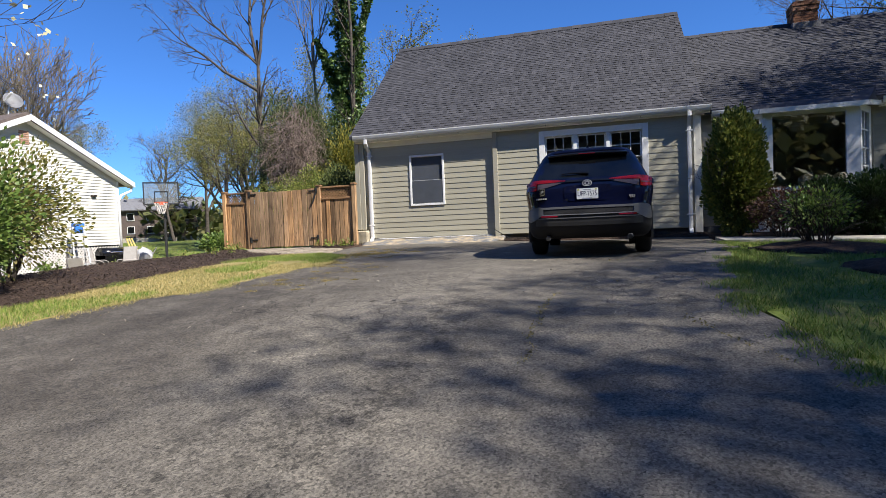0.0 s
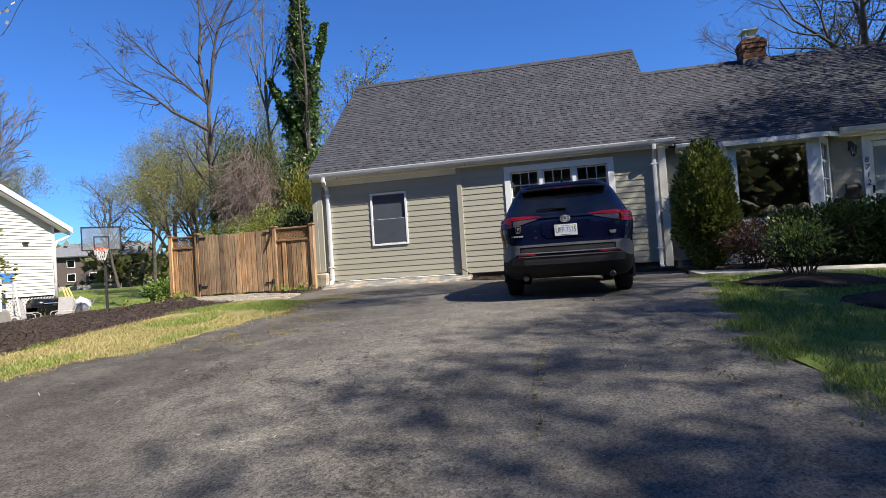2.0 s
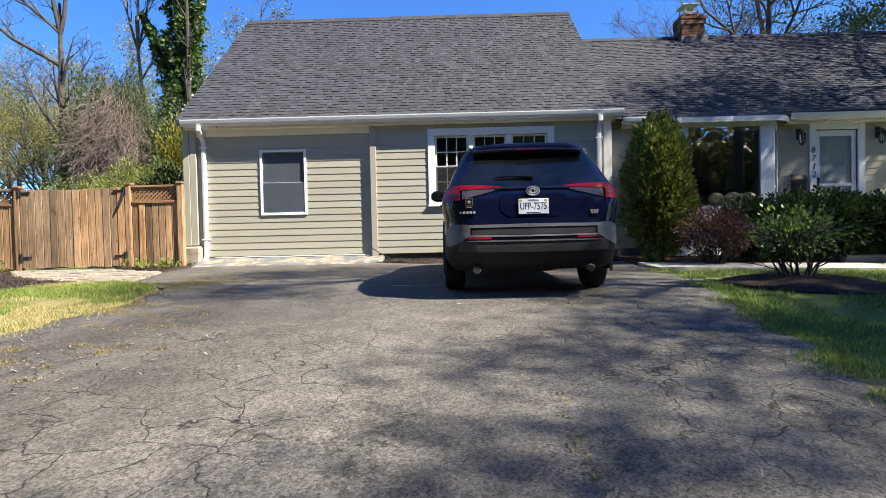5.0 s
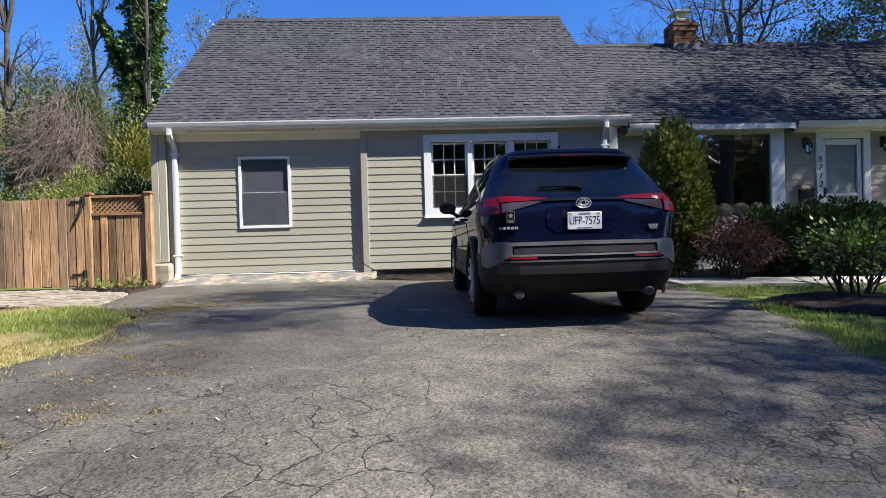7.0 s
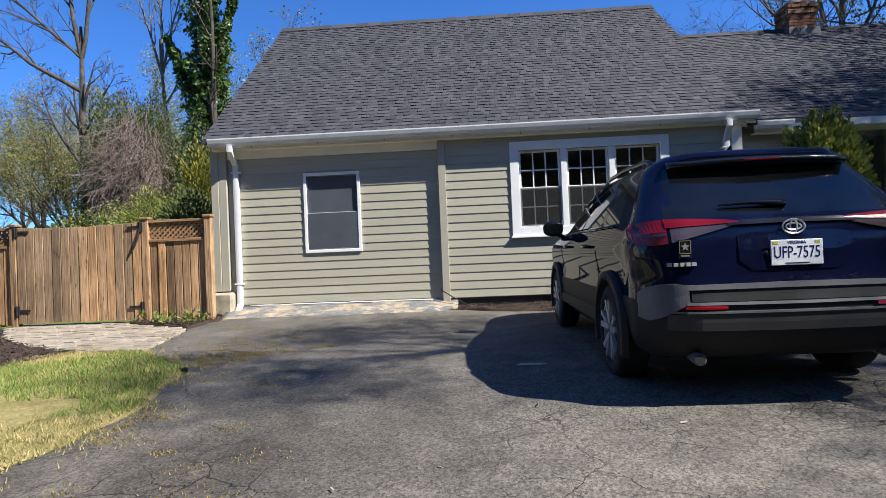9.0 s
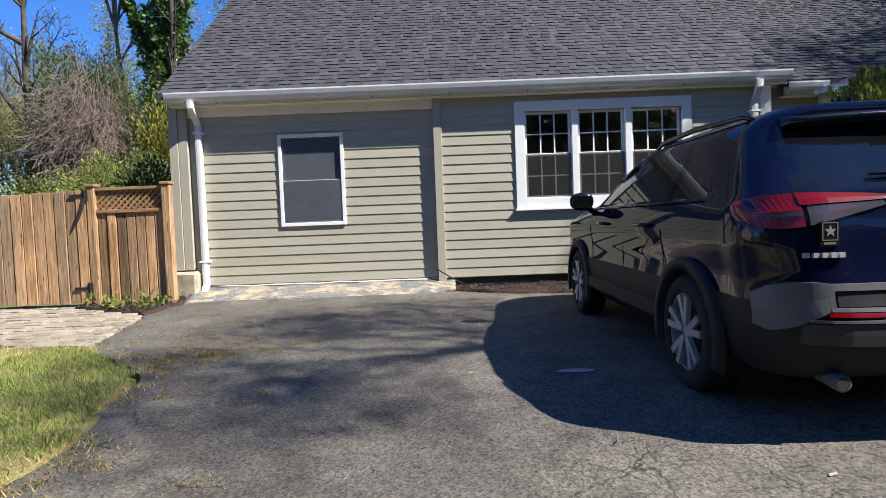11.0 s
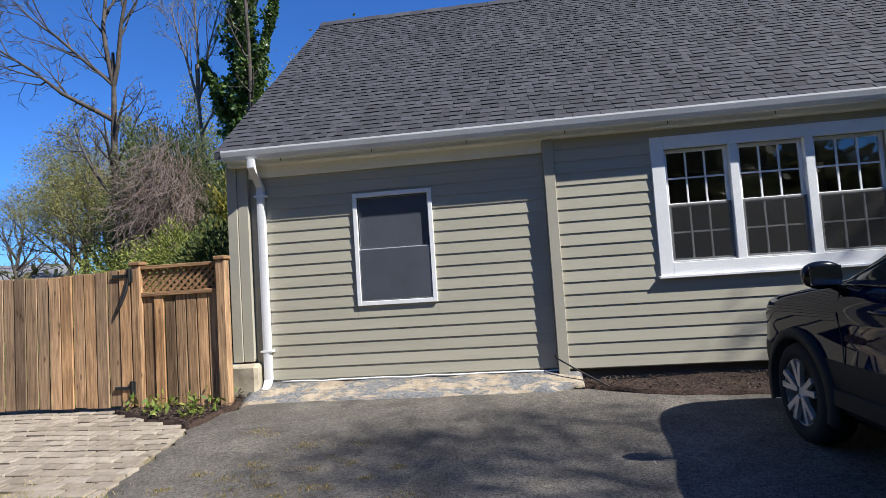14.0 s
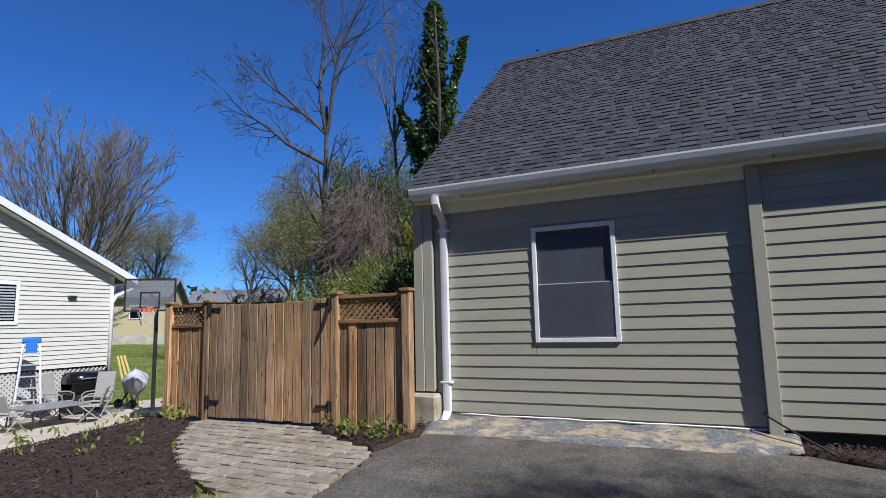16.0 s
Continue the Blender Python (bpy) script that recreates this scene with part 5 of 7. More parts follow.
for r, s in zip(rows, rows[1:]):
    for j in range(7):
        bm.faces.new((r[j], s[j], s[(j + 1) % 7], r[(j + 1) % 7]))
bm.faces.new(rows[0])
bm.faces.new(rows[-1][::-1])
bmesh.ops.recalc_face_normals(bm, faces=bm.faces)
sp = part("spoiler", bm, BLACK, car, "gloss black roof spoiler", True)
bm = bmesh.new()
box(bm, -0.12, 0.12, 0.422, 0.445, 1.528, 1.54, 0.003)
part("brake_lamp", bm, RED, sp)
for s in (-1, 1):
    bm = bmesh.new()
    tube(bm, [(s * 0.6, 0.78, 1.58), (s * 0.6, 0.9, 1.615), (s * 0.605, 1.5, 1.632), (s * 0.6, 2.05, 1.615), (s * 0.59, 2.25, 1.575)], [0.013, 0.017, 0.019, 0.017, 0.012], 8)
    part("roof_rail", bm, BLACK, car, "black roof rail", True)
    bm = bmesh.new()
    bmesh.ops.create_uvsphere(bm, u_segments=16, v_segments=10, radius=1)
    for v in bm.verts:
        c = v.co.copy()
        v.co = Vector((s * (1.02 + 0.115 * c.x * s), 3.02 + (0.1 if c.y > 0 else 0.035) * c.y, 1.2 + 0.085 * math.copysign(abs(c.z) ** 0.7, c.z)))
    mir = part("door_mirror", bm, BLACK, car, "black door mirror", True)
    bm = bmesh.new()
    tube(bm, [(s * 0.88, 3.05, 1.08), (s * 0.93, 3.03, 1.12), (s * 0.98, 3.03, 1.15)], [0.03, 0.026, 0.03], 8)
    part("mirror_stalk", bm, BLACK, mir)
    bm = bmesh.new()
    slab(bm, [(s * 0.935, 2.982, 1.14), (s * 1.105, 2.982, 1.14), (s * 1.11, 2.982, 1.255), (s * 0.93, 2.982, 1.255)][:: s], 0.006)
    part("mirror_glass", bm, CHROME, mir)
    for y in (1.62, 2.62):
        bm = bmesh.new()
        tube(bm, [(s * 0.925, y - 0.1, 0.99), (s * 0.955, y - 0.08, 0.995), (s * 0.957, y + 0.08, 0.995), (s * 0.925, y + 0.1, 0.99)], 0.014, 8)
        part("door_handle", bm, PAINT, car, "", True)
    for y in (1.33, 2.17, 3.1):
        bm = bmesh.new()
        for z0, z1 in ((0.64, 0.8), (0.8, 0.95), (0.95, 1.1)):
            wa = float(np.interp(z0, [q[0] for q in SLICES], [q[1] for q in SLICES]))
            wb = float(np.interp(z1, [q[0] for q in SLICES], [q[1] for q in SLICES]))
            slab(bm, [(s * (wa + 0.001), y - 0.004, z0), (s * (wa + 0.001), y + 0.004, z0), (s * (wb + 0.001), y + 0.004, z1), (s * (wb + 0.001), y - 0.004, z1)][:: s], 0.004)
        part("door_seam", bm, CABIN, car)
    bm = bmesh.new()
    box(bm, s * 0.905 - 0.012, s * 0.905 + 0.012, 1.45, 3.24, 0.36, 0.47, 0.008)
    part("sill_strip", bm, CLAD, car)
    bm = bmesh.new()
    tube(bm, [(s * 0.872, 0.85, 1.145), (s * 0.885, 1.6, 1.14), (s * 0.885, 2.6, 1.135), (s * 0.86, 3.2, 1.13)], 0.006, 6)
    part("belt_moulding", bm, BLACK, car, "", True)
bm = bmesh.new()
tube(bm, [(0.0, 0.95, 1.63), (0.0, 0.9, 1.66), (0.0, 0.86, 1.7)], [0.04, 0.025, 0.006], 8)
part("roof_antenna", bm, PAINT, car, "", True)
car.location = (CAR_X, CAR_Y, CAR_Z)
car.rotation_euler = (0, 0, 0)
car.matrix_basis = Matrix.Translation((CAR_X, CAR_Y, CAR_Z)) @ Matrix.Translation((0, 1.0, 0)) @ Matrix.Rotation(CAR_PITCH, 4, "X") @ Matrix.Translation((0, -1.0, 0))

# ---- trees and plants ----


def leaf_quads(centres, size, rng, up=0.0, long=1.6, vary=0.4):
    """Small rhombic leaves at the given places, turned at random."""
    n = len(centres)
    d = rng.normal(size=(n, 3))
    d[:, 2] += up
    d /= np.linalg.norm(d, axis=1)[:, None]
    e = np.cross(d, rng.normal(size=(n, 3)))
    e /= np.linalg.norm(e, axis=1)[:, None]
    s = (size * (1 + vary * rng.uniform(-1, 1, n)))[:, None]
    c = np.asarray(centres)
    v = np.stack([c - d * s * long / 2, c + e * s / 2, c + d * s * long / 2, c - e * s / 2], 1).reshape(-1, 3)
    return v, np.arange(4 * n).reshape(n, 4)


def leaf_mesh(name, centres, size, seed, up=0.0, long=1.6):
    v, f = leaf_quads(centres, size, np.random.default_rng(seed), up, long)
    return tri_mesh(name, v, f)


def clump(n, centre, radii, seed, rough=0.35, shell=0.45, freq=1.6):
    """Places through an uneven rounded mass, thicker towards its skin."""
    rng = np.random.default_rng(seed)
    d = rng.normal(size=(n, 3))
    d /= np.linalg.norm(d, axis=1)[:, None]
    u = rng.uniform(size=n) ** shell
    k = np.array([1 + rough * (noise.noise(Vector(p) * freq + Vector((seed, 0, 0))) + 0.6 * noise.noise(Vector(p) * freq * 2.7 + Vector((0, seed, 0)))) for p in d])
    return np.asarray(centre) + d * (u * k)[:, None] * np.asarray(radii)


class Tree:
    """Limbs grown from the base up; thick ones and twigs as tapered tubes."""

    def __init__(self, seed, fine=0.006):
        self.rnd, self.fine = random.Random(seed), fine
        self.v, self.f, self.tips, self.along = [], [], [], []

    def tube(self, pts, rad, sides):
        ref, first = None, len(self.v)
        for i, p in enumerate(pts):
            d = (pts[min(i + 1, len(pts) - 1)] - pts[max(i - 1, 0)]).normalized()
            if ref is None:
                ref = d.orthogonal()
            u = (ref - d * ref.dot(d)).normalized()
            ref, w = u, d.cross(u)
            for k in range(sides):
                a = 2 * math.pi * k / sides
                self.v.append(p + (u * math.cos(a) + w * math.sin(a)) * rad[i])
        for i in range(len(pts) - 1):
            for k in range(sides):
                a, b = first + i * sides + k, first + i * sides + (k + 1) % sides
                self.f.append((a, b, b + sides, a + sides))

    def limb(self, p, d, length, r, depth, kids, spread, rise, wander, thin=0.0, first=1.0):
        rnd = self.rnd
        n = max(3, int(5 if depth < 2 else 3 + length))
        if depth == 0:
            n = 9
        pts, dd = [p.copy()], d.normalized()
        for i in range(n):
            dd = (dd + Vector((rnd.gauss(0, wander), rnd.gauss(0, wander), rnd.gauss(0, wander) + rise))).normalized()
            pts.append(pts[-1] + dd * length / n)
        rad = [max(self.fine * 0.7, r * (1 - 0.8 * i / n)) for i in range(n + 1)]
        self.tube(pts, rad, 8 if r > 0.08 else (5 if r > 0.03 else 3))
        if depth >= len(kids):
            self.tips.append(pts[-1])
            self.along += pts[1:]
            return pts
        count = kids[depth]
        for c in range(count):
            t = (0.3 if depth else max(0.25, thin)) + (1 - (0.3 if depth else max(0.25, thin))) * (c + rnd.random()) / count
            i = min(n - 1, int(t * n))
            q = pts[i].lerp(pts[i + 1], t * n - i)
            axis = (pts[i + 1] - pts[i]).normalized()
            side = axis.orthogonal().normalized()
            side.rotate(Matrix.Rotation(rnd.uniform(0, 2 * math.pi), 3, axis))
            ang = radians(rnd.uniform(spread * 0.6, spread * 1.25))
            nd = axis * math.cos(ang) + side * math.sin(ang)
            k = length * rnd.uniform(0.38, 0.62) * (1.25 - 0.55 * t) * (first if depth == 0 else 1)
            self.limb(q, nd, k, max(self.fine, rad[i] * 0.62), depth + 1, kids, spread, rise, wander * 1.15)
        return pts

    def mesh(self, name):
        me = tri_mesh(name, [tuple(p) for p in self.v], self.f)
        me.shade_smooth()
        return me


BUD = leafy("spring_buds", (0.16, 0.17, 0.04), (0.24, 0.22, 0.06), (0.3, 0.24, 0.08))
YELLOW_LEAF = leafy("young_leaves", (0.12, 0.13, 0.03), (0.2, 0.19, 0.05), (0.29, 0.25, 0.085), 0.55, 0.3)
GREEN_LEAF = leafy("green_leaves", (0.05, 0.09, 0.016), (0.1, 0.16, 0.03), (0.19, 0.25, 0.06))
IVY = leafy("ivy_leaves", (0.03, 0.06, 0.014), (0.065, 0.115, 0.026), (0.15, 0.21, 0.055), 0.4)
CONIFER = leafy("conifer_sprays", (0.065, 0.095, 0.019), (0.165, 0.2, 0.04), (0.31, 0.3, 0.07), 0.7)
DARK_CONIFER = leafy("dark_evergreen", (0.03, 0.047, 0.014), (0.068, 0.093, 0.026), (0.135, 0.152, 0.047), 0.7)
GOLD = leafy("golden_evergreen", (0.08, 0.09, 0.014), (0.17, 0.165, 0.026), (0.28, 0.24, 0.04), 0.6)
NEW_LEAF = leafy("fresh_leaves", (0.08, 0.14, 0.025), (0.15, 0.22, 0.045), (0.24, 0.31, 0.08), 0.5, 0.35)
HEDGE_LEAF = leafy("glossy_dark_leaves", (0.014, 0.028, 0.01), (0.03, 0.055, 0.017), (0.07, 0.105, 0.036), 0.3, 0.15)
RED_LEAF = leafy("barberry_leaves", (0.05, 0.025, 0.018), (0.1, 0.045, 0.035), (0.16, 0.1, 0.06), 0.7)
DEAD_VINE = ground_mat("dead_vines", [(0.3, (0.12, 0.085, 0.07)), (0.7, (0.33, 0.26, 0.22))], 3.0, 20.0, 0.3)


def tree(name, at, label, build, leaves=None, leaf_mat=None, leaf_size=0.06, seed=1, per=3, jitter=0.15, group="", bark=None, up=0.0, fine=0.006):
    """A tree: trunk with its limbs, and a crown of many small leaves where it has any."""
    t = Tree(seed, fine)
    base = Vector((at[0], at[1], level(at[0], at[1]) - 0.15))
    build(t, base)
    th = thing(name, tuple(base), label, "tree", group)
    part("trunk", t.mesh("trunk"), bark or TWIG, th)
    if leaves:
        rng = np.random.default_rng(seed)
        src = np.array([tuple(p) for p in (t.along if leaves == "along" else t.tips)])
        c = np.repeat(src, per, 0) + rng.normal(0, jitter, (len(src) * per, 3))
        part("crown", leaf_mesh("crown", c, leaf_size, seed, up), leaf_mat, th)
    return th


def along_line(pts, z):
    """The point of a limb's line at that height."""
    for p, q in zip(pts, pts[1:]):
        if p.z <= z <= q.z:
            return p.lerp(q, (z - p.z) / max(1e-6, q.z - p.z))
    return pts[-1]


def bare_forked(t, b):
    line = t.limb(b, Vector((-0.03, 0, 1)), 13.0, 0.3, 0, (5, 4, 3), 48, 0.06, 0.03, 0.45, 0.4)
    f = line[-2]
    t.limb(f, Vector((-0.12, 0.1, 1)), 8.4, 0.11, 0, (11, 5, 3), 36, 0.05, 0.07, 0.1, 0.7)
    t.limb(f, Vector((0.22, -0.1, 1)), 7.4, 0.1, 0, (10, 5, 3), 36, 0.06, 0.08, 0.1, 0.7)
    for z, d, length, r in ((10.0, (-0.85, -0.1, 0.5), 7.2, 0.105), (11.6, (-0.76, 0.1, 0.62), 6.0, 0.09), (6.6, (-0.66, -0.3, 0.66), 5.0, 0.08), (7.8, (0.5, -0.3, 0.8), 3.4, 0.06)):
        t.limb(along_line(line, b.z + z), Vector(d), length, r, 0, (10, 5, 3), 42, 0.03, 0.09, 0.2, 0.62)


def bare_slim(t, b):
    line = t.limb(b, Vector((0.01, 0, 1)), 14.0, 0.25, 0, (5, 4, 3), 42, 0.05, 0.025, 0.5, 0.3)
    for dx, dy, n in ((-0.3, 0.1, 6.0), (0.05, -0.1, 6.5), (0.34, 0.1, 5.2)):
        t.limb(along_line(line, b.z + 12.6 - 1.5 * abs(dx)), Vector((dx, dy, 1)), n, 0.08, 0, (9, 4, 3), 34, 0.05, 0.07, 0.1, 0.6)


def ivy_trunk(t, b):
    t.limb(b, Vector((0.02, 0, 1)), 18.5, 0.24, 0, (10, 4, 3), 50, 0.08, 0.03, 0.35, 0.3)


def vase(t, b):
    t.limb(b, Vector((0, 0, 1)), 3.0, 0.24, 0, (2, 3), 20, 0.1, 0.04, 0.6)
    for i in range(17):
        a = 2.4 * i
        s = 0.08 + 0.9 * math.sqrt(i / 17)
        t.limb(b + Vector((0, 0, 1.5 + 0.1 * (i % 5))), Vector((s * math.cos(a), s * math.sin(a), 1)), 5.8 - 0.9 * s, 0.085, 0, (8, 5, 3), 30, 0.04, 0.05, 0.15)


def spreading(t, b):
    t.limb(b, Vector((0, 0, 1)), 9.0, 0.24, 0, (12, 6, 5, 3), 46, 0.05, 0.1, 0.2)


tree("tree", (-18.75, 29.5), "tall bare forked tree with a long side limb", bare_forked, "tips", BUD, 0.04, 21, 1, 0.08, fine=0.014)
tree("tree", (-17.5, 34.5), "tall slim bare tree behind the fence", bare_slim, "tips", BUD, 0.045, 22, 2, 0.1, bark=PALE_TWIG, fine=0.014)
ivy = tree("tree", (-15.35, 34.0), "tall tree trunk wrapped thickly in green ivy", ivy_trunk, "tips", IVY, 0.1, 23, 2, 0.25, fine=0.012)


def ivy_column(n, x0, z0, lean, height, girth, seed):
    """Ivy leaves lumped round a stem that rises from z0."""
    rng = np.random.default_rng(seed)
    zz, aa = rng.uniform(0.0, 1.0, n) ** 0.9, rng.uniform(0, 2 * math.pi, n)
    swell = np.array([0.75 + 1.3 * noise.noise((z * height * 0.75, math.cos(a) * 1.3 + seed, math.sin(a) * 1.3)) + 0.6 * noise.noise((z * height * 2.2, math.cos(a) * 3, math.sin(a) * 3)) for z, a in zip(zz, aa)])
    r = girth * (1 - 0.72 * zz) * np.clip(swell, 0.12, 1.9) * rng.uniform(0.5, 1.0, n)
    return np.stack([x0 + lean * zz + r * np.cos(aa), 34.0 + r * np.sin(aa), z0 + zz * height], 1)


iv = np.concatenate([ivy_column(19000, -15.35, 1.0, 0.25, 18.2, 1.75, 5), ivy_column(2600, -15.0, 11.5, 1.7, 5.5, 0.6, 6), ivy_column(2200, -15.4, 9.5, -1.9, 4.5, 0.6, 7)])
part("ivy", leaf_mesh("ivy", iv, 0.14, 6), IVY, ivy, "dense green ivy")
tree("tree", (-13.9, 37.0), "slender tree with thin yellowing spring leaves", bare_slim, "tips", YELLOW_LEAF, 0.1, 24, 3, 0.3, fine=0.012).scale = (1, 1, 0.8)

# mass of evergreen and dead vines behind the fence
TH = thing("vine_thicket", (-15.6, 28.5, 0.2), "dark evergreen smothered in grey dead vines", "thicket")
pts = np.concatenate([clump(62000, (-15.7, 28.8, 4.8), (2.0, 2.0, 4.7), 31, 0.5, 0.4, 2.2), clump(30000, (-13.9, 29.4, 3.8), (1.9, 1.8, 3.6), 32, 0.5, 0.4, 2.2), clump(16000, (-17.4, 28.4, 3.3), (1.3, 1.6, 3.3), 34, 0.5, 0.4, 2.2)])
part("foliage", leaf_mesh("foliage", pts, 0.045, 31, 0.3, 2.2), DARK_CONIFER, TH)
vines = Tree(33, 0.009)
for i in range(330):
    p = Vector(clump(1, (-15.0, 27.2, 6.6), (1.15, 1.0, 2.2), 1000 + i, 0.2, 0.6)[0])
    vines.limb(p, Vector((vines.rnd.gauss(0, 0.45), vines.rnd.gauss(-0.2, 0.3), -0.8)), vines.rnd.uniform(0.8, 2.4), 0.014, 1, (0, 3, 2), 40, -0.12, 0.28)
part("vines", vines.mesh("vines"), DEAD_VINE, TH, "grey-brown tangled dead vines")
g = thing("shrub", (-12.4, 27.0, 0.6), "golden evergreen shrub beside the house corner", "shrub")
part("foliage", leaf_mesh("foliage", np.concatenate([clump(11000, (-12.3, 27.0, 3.7), (0.8, 0.9, 3.4), 41, 0.5), clump(5000, (-12.9, 26.6, 2.6), (0.9, 0.9, 2.4), 45, 0.5)]), 0.07, 41, 0.5, 2.2), GOLD, g)
g = thing("shrub", (-12.4, 22.5, 0.8), "spreading yellow-green juniper above the fence", "shrub")
part("foliage", leaf_mesh("foliage", np.concatenate([clump(30000, (-11.6, 22.6, 2.5), (1.5, 1.4, 1.8), 42, 0.45, 0.35, 2.2), clump(26000, (-13.9, 23.2, 2.1), (1.9, 1.4, 1.7), 43, 0.45, 0.35, 2.2)]), 0.032, 42, -0.3, 2.4), CONIFER, g)
g = thing("shrub", (-9.5, 20.5, 0.9), "dark rounded evergreen beside the house", "shrub")
part("foliage", leaf_mesh("foliage", clump(15000, (-9.5, 20.6, 2.4), (1.1, 1.1, 1.75), 44, 0.18), 0.05, 44), DARK_CONIFER, g)

# trees further off
v1 = tree("tree", (-43.5, 33.6), "large round-headed bare tree full of fine twigs", vase, "tips", BUD, 0.03, 51, 1, 0.06, bark=PALE_TWIG, fine=0.017)
v1.scale = (1.45, 1.45, 1.95)
far = tree("tree", (-33, 45), "budding spring tree with thin yellow-green leaves", spreading, "along", YELLOW_LEAF, 0.06, 52, 5, 0.3, "far trees")
far.scale = (1.2, 1.2, 1.15)
rnd = random.Random(8)
for x, y, s, a in ((-27, 40, 1.05, 40), (-24, 46, 1.3, 90), (-38, 55, 1.3, 150), (-52, 66, 1.3, 200), (-60, 52, 1.2, 250), (-21, 52, 1.5, 300), (-10, 55, 1.4, 20), (-2, 60, 1.4, 70),
                   (10, 62, 1.3, 10), (-75, 60, 1.5, 80), (-80, 40, 1.4, 130), (-46, 80, 1.6, 60)):
    copy_thing(far, pose(x, y, level(x, y) - 0.2, 0, 0, a)).scale = (s, s, s * 1.05)


def pine(t, b):
    t.limb(b, Vector((0.02, 0, 1)), 17.0, 0.3, 0, (), 60, 0.0, 0.03)
    for i in range(30):
        a = 2.4 * i
        z = 6.8 + 9.5 * i / 30
        t.limb(b + Vector((0.1, 0, z)), Vector((math.cos(a), math.sin(a), 0.12)), 5.2 - 3.2 * i / 30, 0.06, 0, (8, 5), 40, 0.02, 0.07, 0.3)


PINE = leafy("pine_needles", (0.02, 0.045, 0.02), (0.045, 0.08, 0.035), (0.1, 0.14, 0.05), 0.5, 0.1)
tree("pine_tree", (21.5, 27.0), "tall dark green pine behind the main roof", pine, "along", PINE, 0.085, 57, 9, 0.2, "pines behind the roof", BARK, 0.6)
tree("pine_tree", (18.0, 35.5), "tall dark green pine behind the main roof", pine, "along", PINE, 0.07, 58, 4, 0.2, "pines behind the roof", BARK, 0.6)
bare_far = tree("tree", (-54, 62), "bare spreading tree behind the roofs", spreading, None, None, 0.1, 53, 1, 0.1, "bare far trees")
for x, y, s, a in ((15.5, 33, 1.5, 30), (12.5, 37, 1.3, 200), (26, 36, 1.4, 100), (-30, 50, 1.2, 160), (-64, 70, 1.5, 220)):
    copy_thing(bare_far, pose(x, y, level(x, y) - 0.2, 0, 0, a)).scale = (s, s, s)
green_far = tree("tree", (-36, 62), "leafy green tree at the back of the yards", spreading, "along", GREEN_LEAF, 0.2, 54, 3, 0.45, "green far trees")
green_far.scale = (0.8, 0.8, 0.75)
for x, y, s, a in ((-58, 42, 0.9, 200), (-66, 30, 1.0, 260), (-40, 70, 1.1, 300), (-8, -34, 1.3, 10), (6, -38, 1.4, 70), (20, -33, 1.3, 130), (-24, -36, 1.4, 190), (34, -24, 1.3, 250), (-40, -20, 1.3, 300), (42, 0, 1.4, 20), (40, 24, 1.3, 90)):
    copy_thing(green_far, pose(x, y, level(x, y) - 0.2, 0, 0, a)).scale = (s, s, s)
w = thing("far_woods", (0, 90, 0), "distant spring woods on the horizon", "woods", kind="stuff")
pts = []
for i in range(150):
    a = radians(rnd.uniform(-85, 85))
    d = rnd.uniform(85, 130)
    pts.append(clump(260, (d * math.sin(a), 10 + d * math.cos(a), 3.5), (6, 6, rnd.uniform(3.5, 6.5)), 300 + i, 0.4))
part("foliage", leaf_mesh("foliage", np.concatenate(pts), 0.9, 61), leafy("far_leaves", (0.06, 0.08, 0.025), (0.12, 0.13, 0.04), (0.18, 0.16, 0.07)), w)

# out of view: height and nearness chosen to keep sky light off the house front
w = thing("street_woods", (0, -34, -2), "dense unseen spring woods, made tall and near to block sky light", "woods", kind="stuff")
pts = []
for i in range(270):
    a = radians(rnd.uniform(97, 265))
    tall = a > radians(150)                             # lower on the sun's side
    d = rnd.uniform(24, 42) if tall else rnd.uniform(34, 52)
    h = rnd.uniform(10.0, 14.0) * (0.75 + 0.25 * (d - 24) / 18) if tall else rnd.uniform(5.5, 8.0)
    pts.append(clump(460, (d * math.sin(a), d * math.cos(a), h - 3), (4.5, 4.5, h + 1), 600 + i, 0.4))
part("foliage", leaf_mesh("foliage", np.concatenate(pts), 0.85, 62), leafy("woods_leaves", (0.05, 0.06, 0.022), (0.1, 0.1, 0.04), (0.18, 0.16, 0.07)), w)

# front-yard trees whose crowns shade the drive and the roof


def low_shade(t, b):
    t.limb(b, Vector((-0.05, 0.02, 1)), 9.0, 0.22, 0, (13, 8, 6, 4), 55, 0.03, 0.09, 0.35)


def tall_shade(t, b):
    low_shade(t, b + Vector((0, 0, 5.2)))
    t.limb(b, Vector((0, 0, 1)), 5.4, 0.3, 0, (), 55, 0.0, 0.01)


def high_shade(t, b):
    t.limb(b, Vector((-0.02, 0.0, 1)), 13.0, 0.2, 0, (), 55, 0.02, 0.02)
    for i in range(14):
        a = 2 * math.pi * i / 14
        t.limb(b + Vector((-0.25, 0, 10.0 + 0.2 * (i % 12))), Vector((math.cos(a), 0.8 * math.sin(a), 0.45)), 2.4, 0.05, 0, (7, 5, 4), 45, 0.02, 0.1, 0.2)


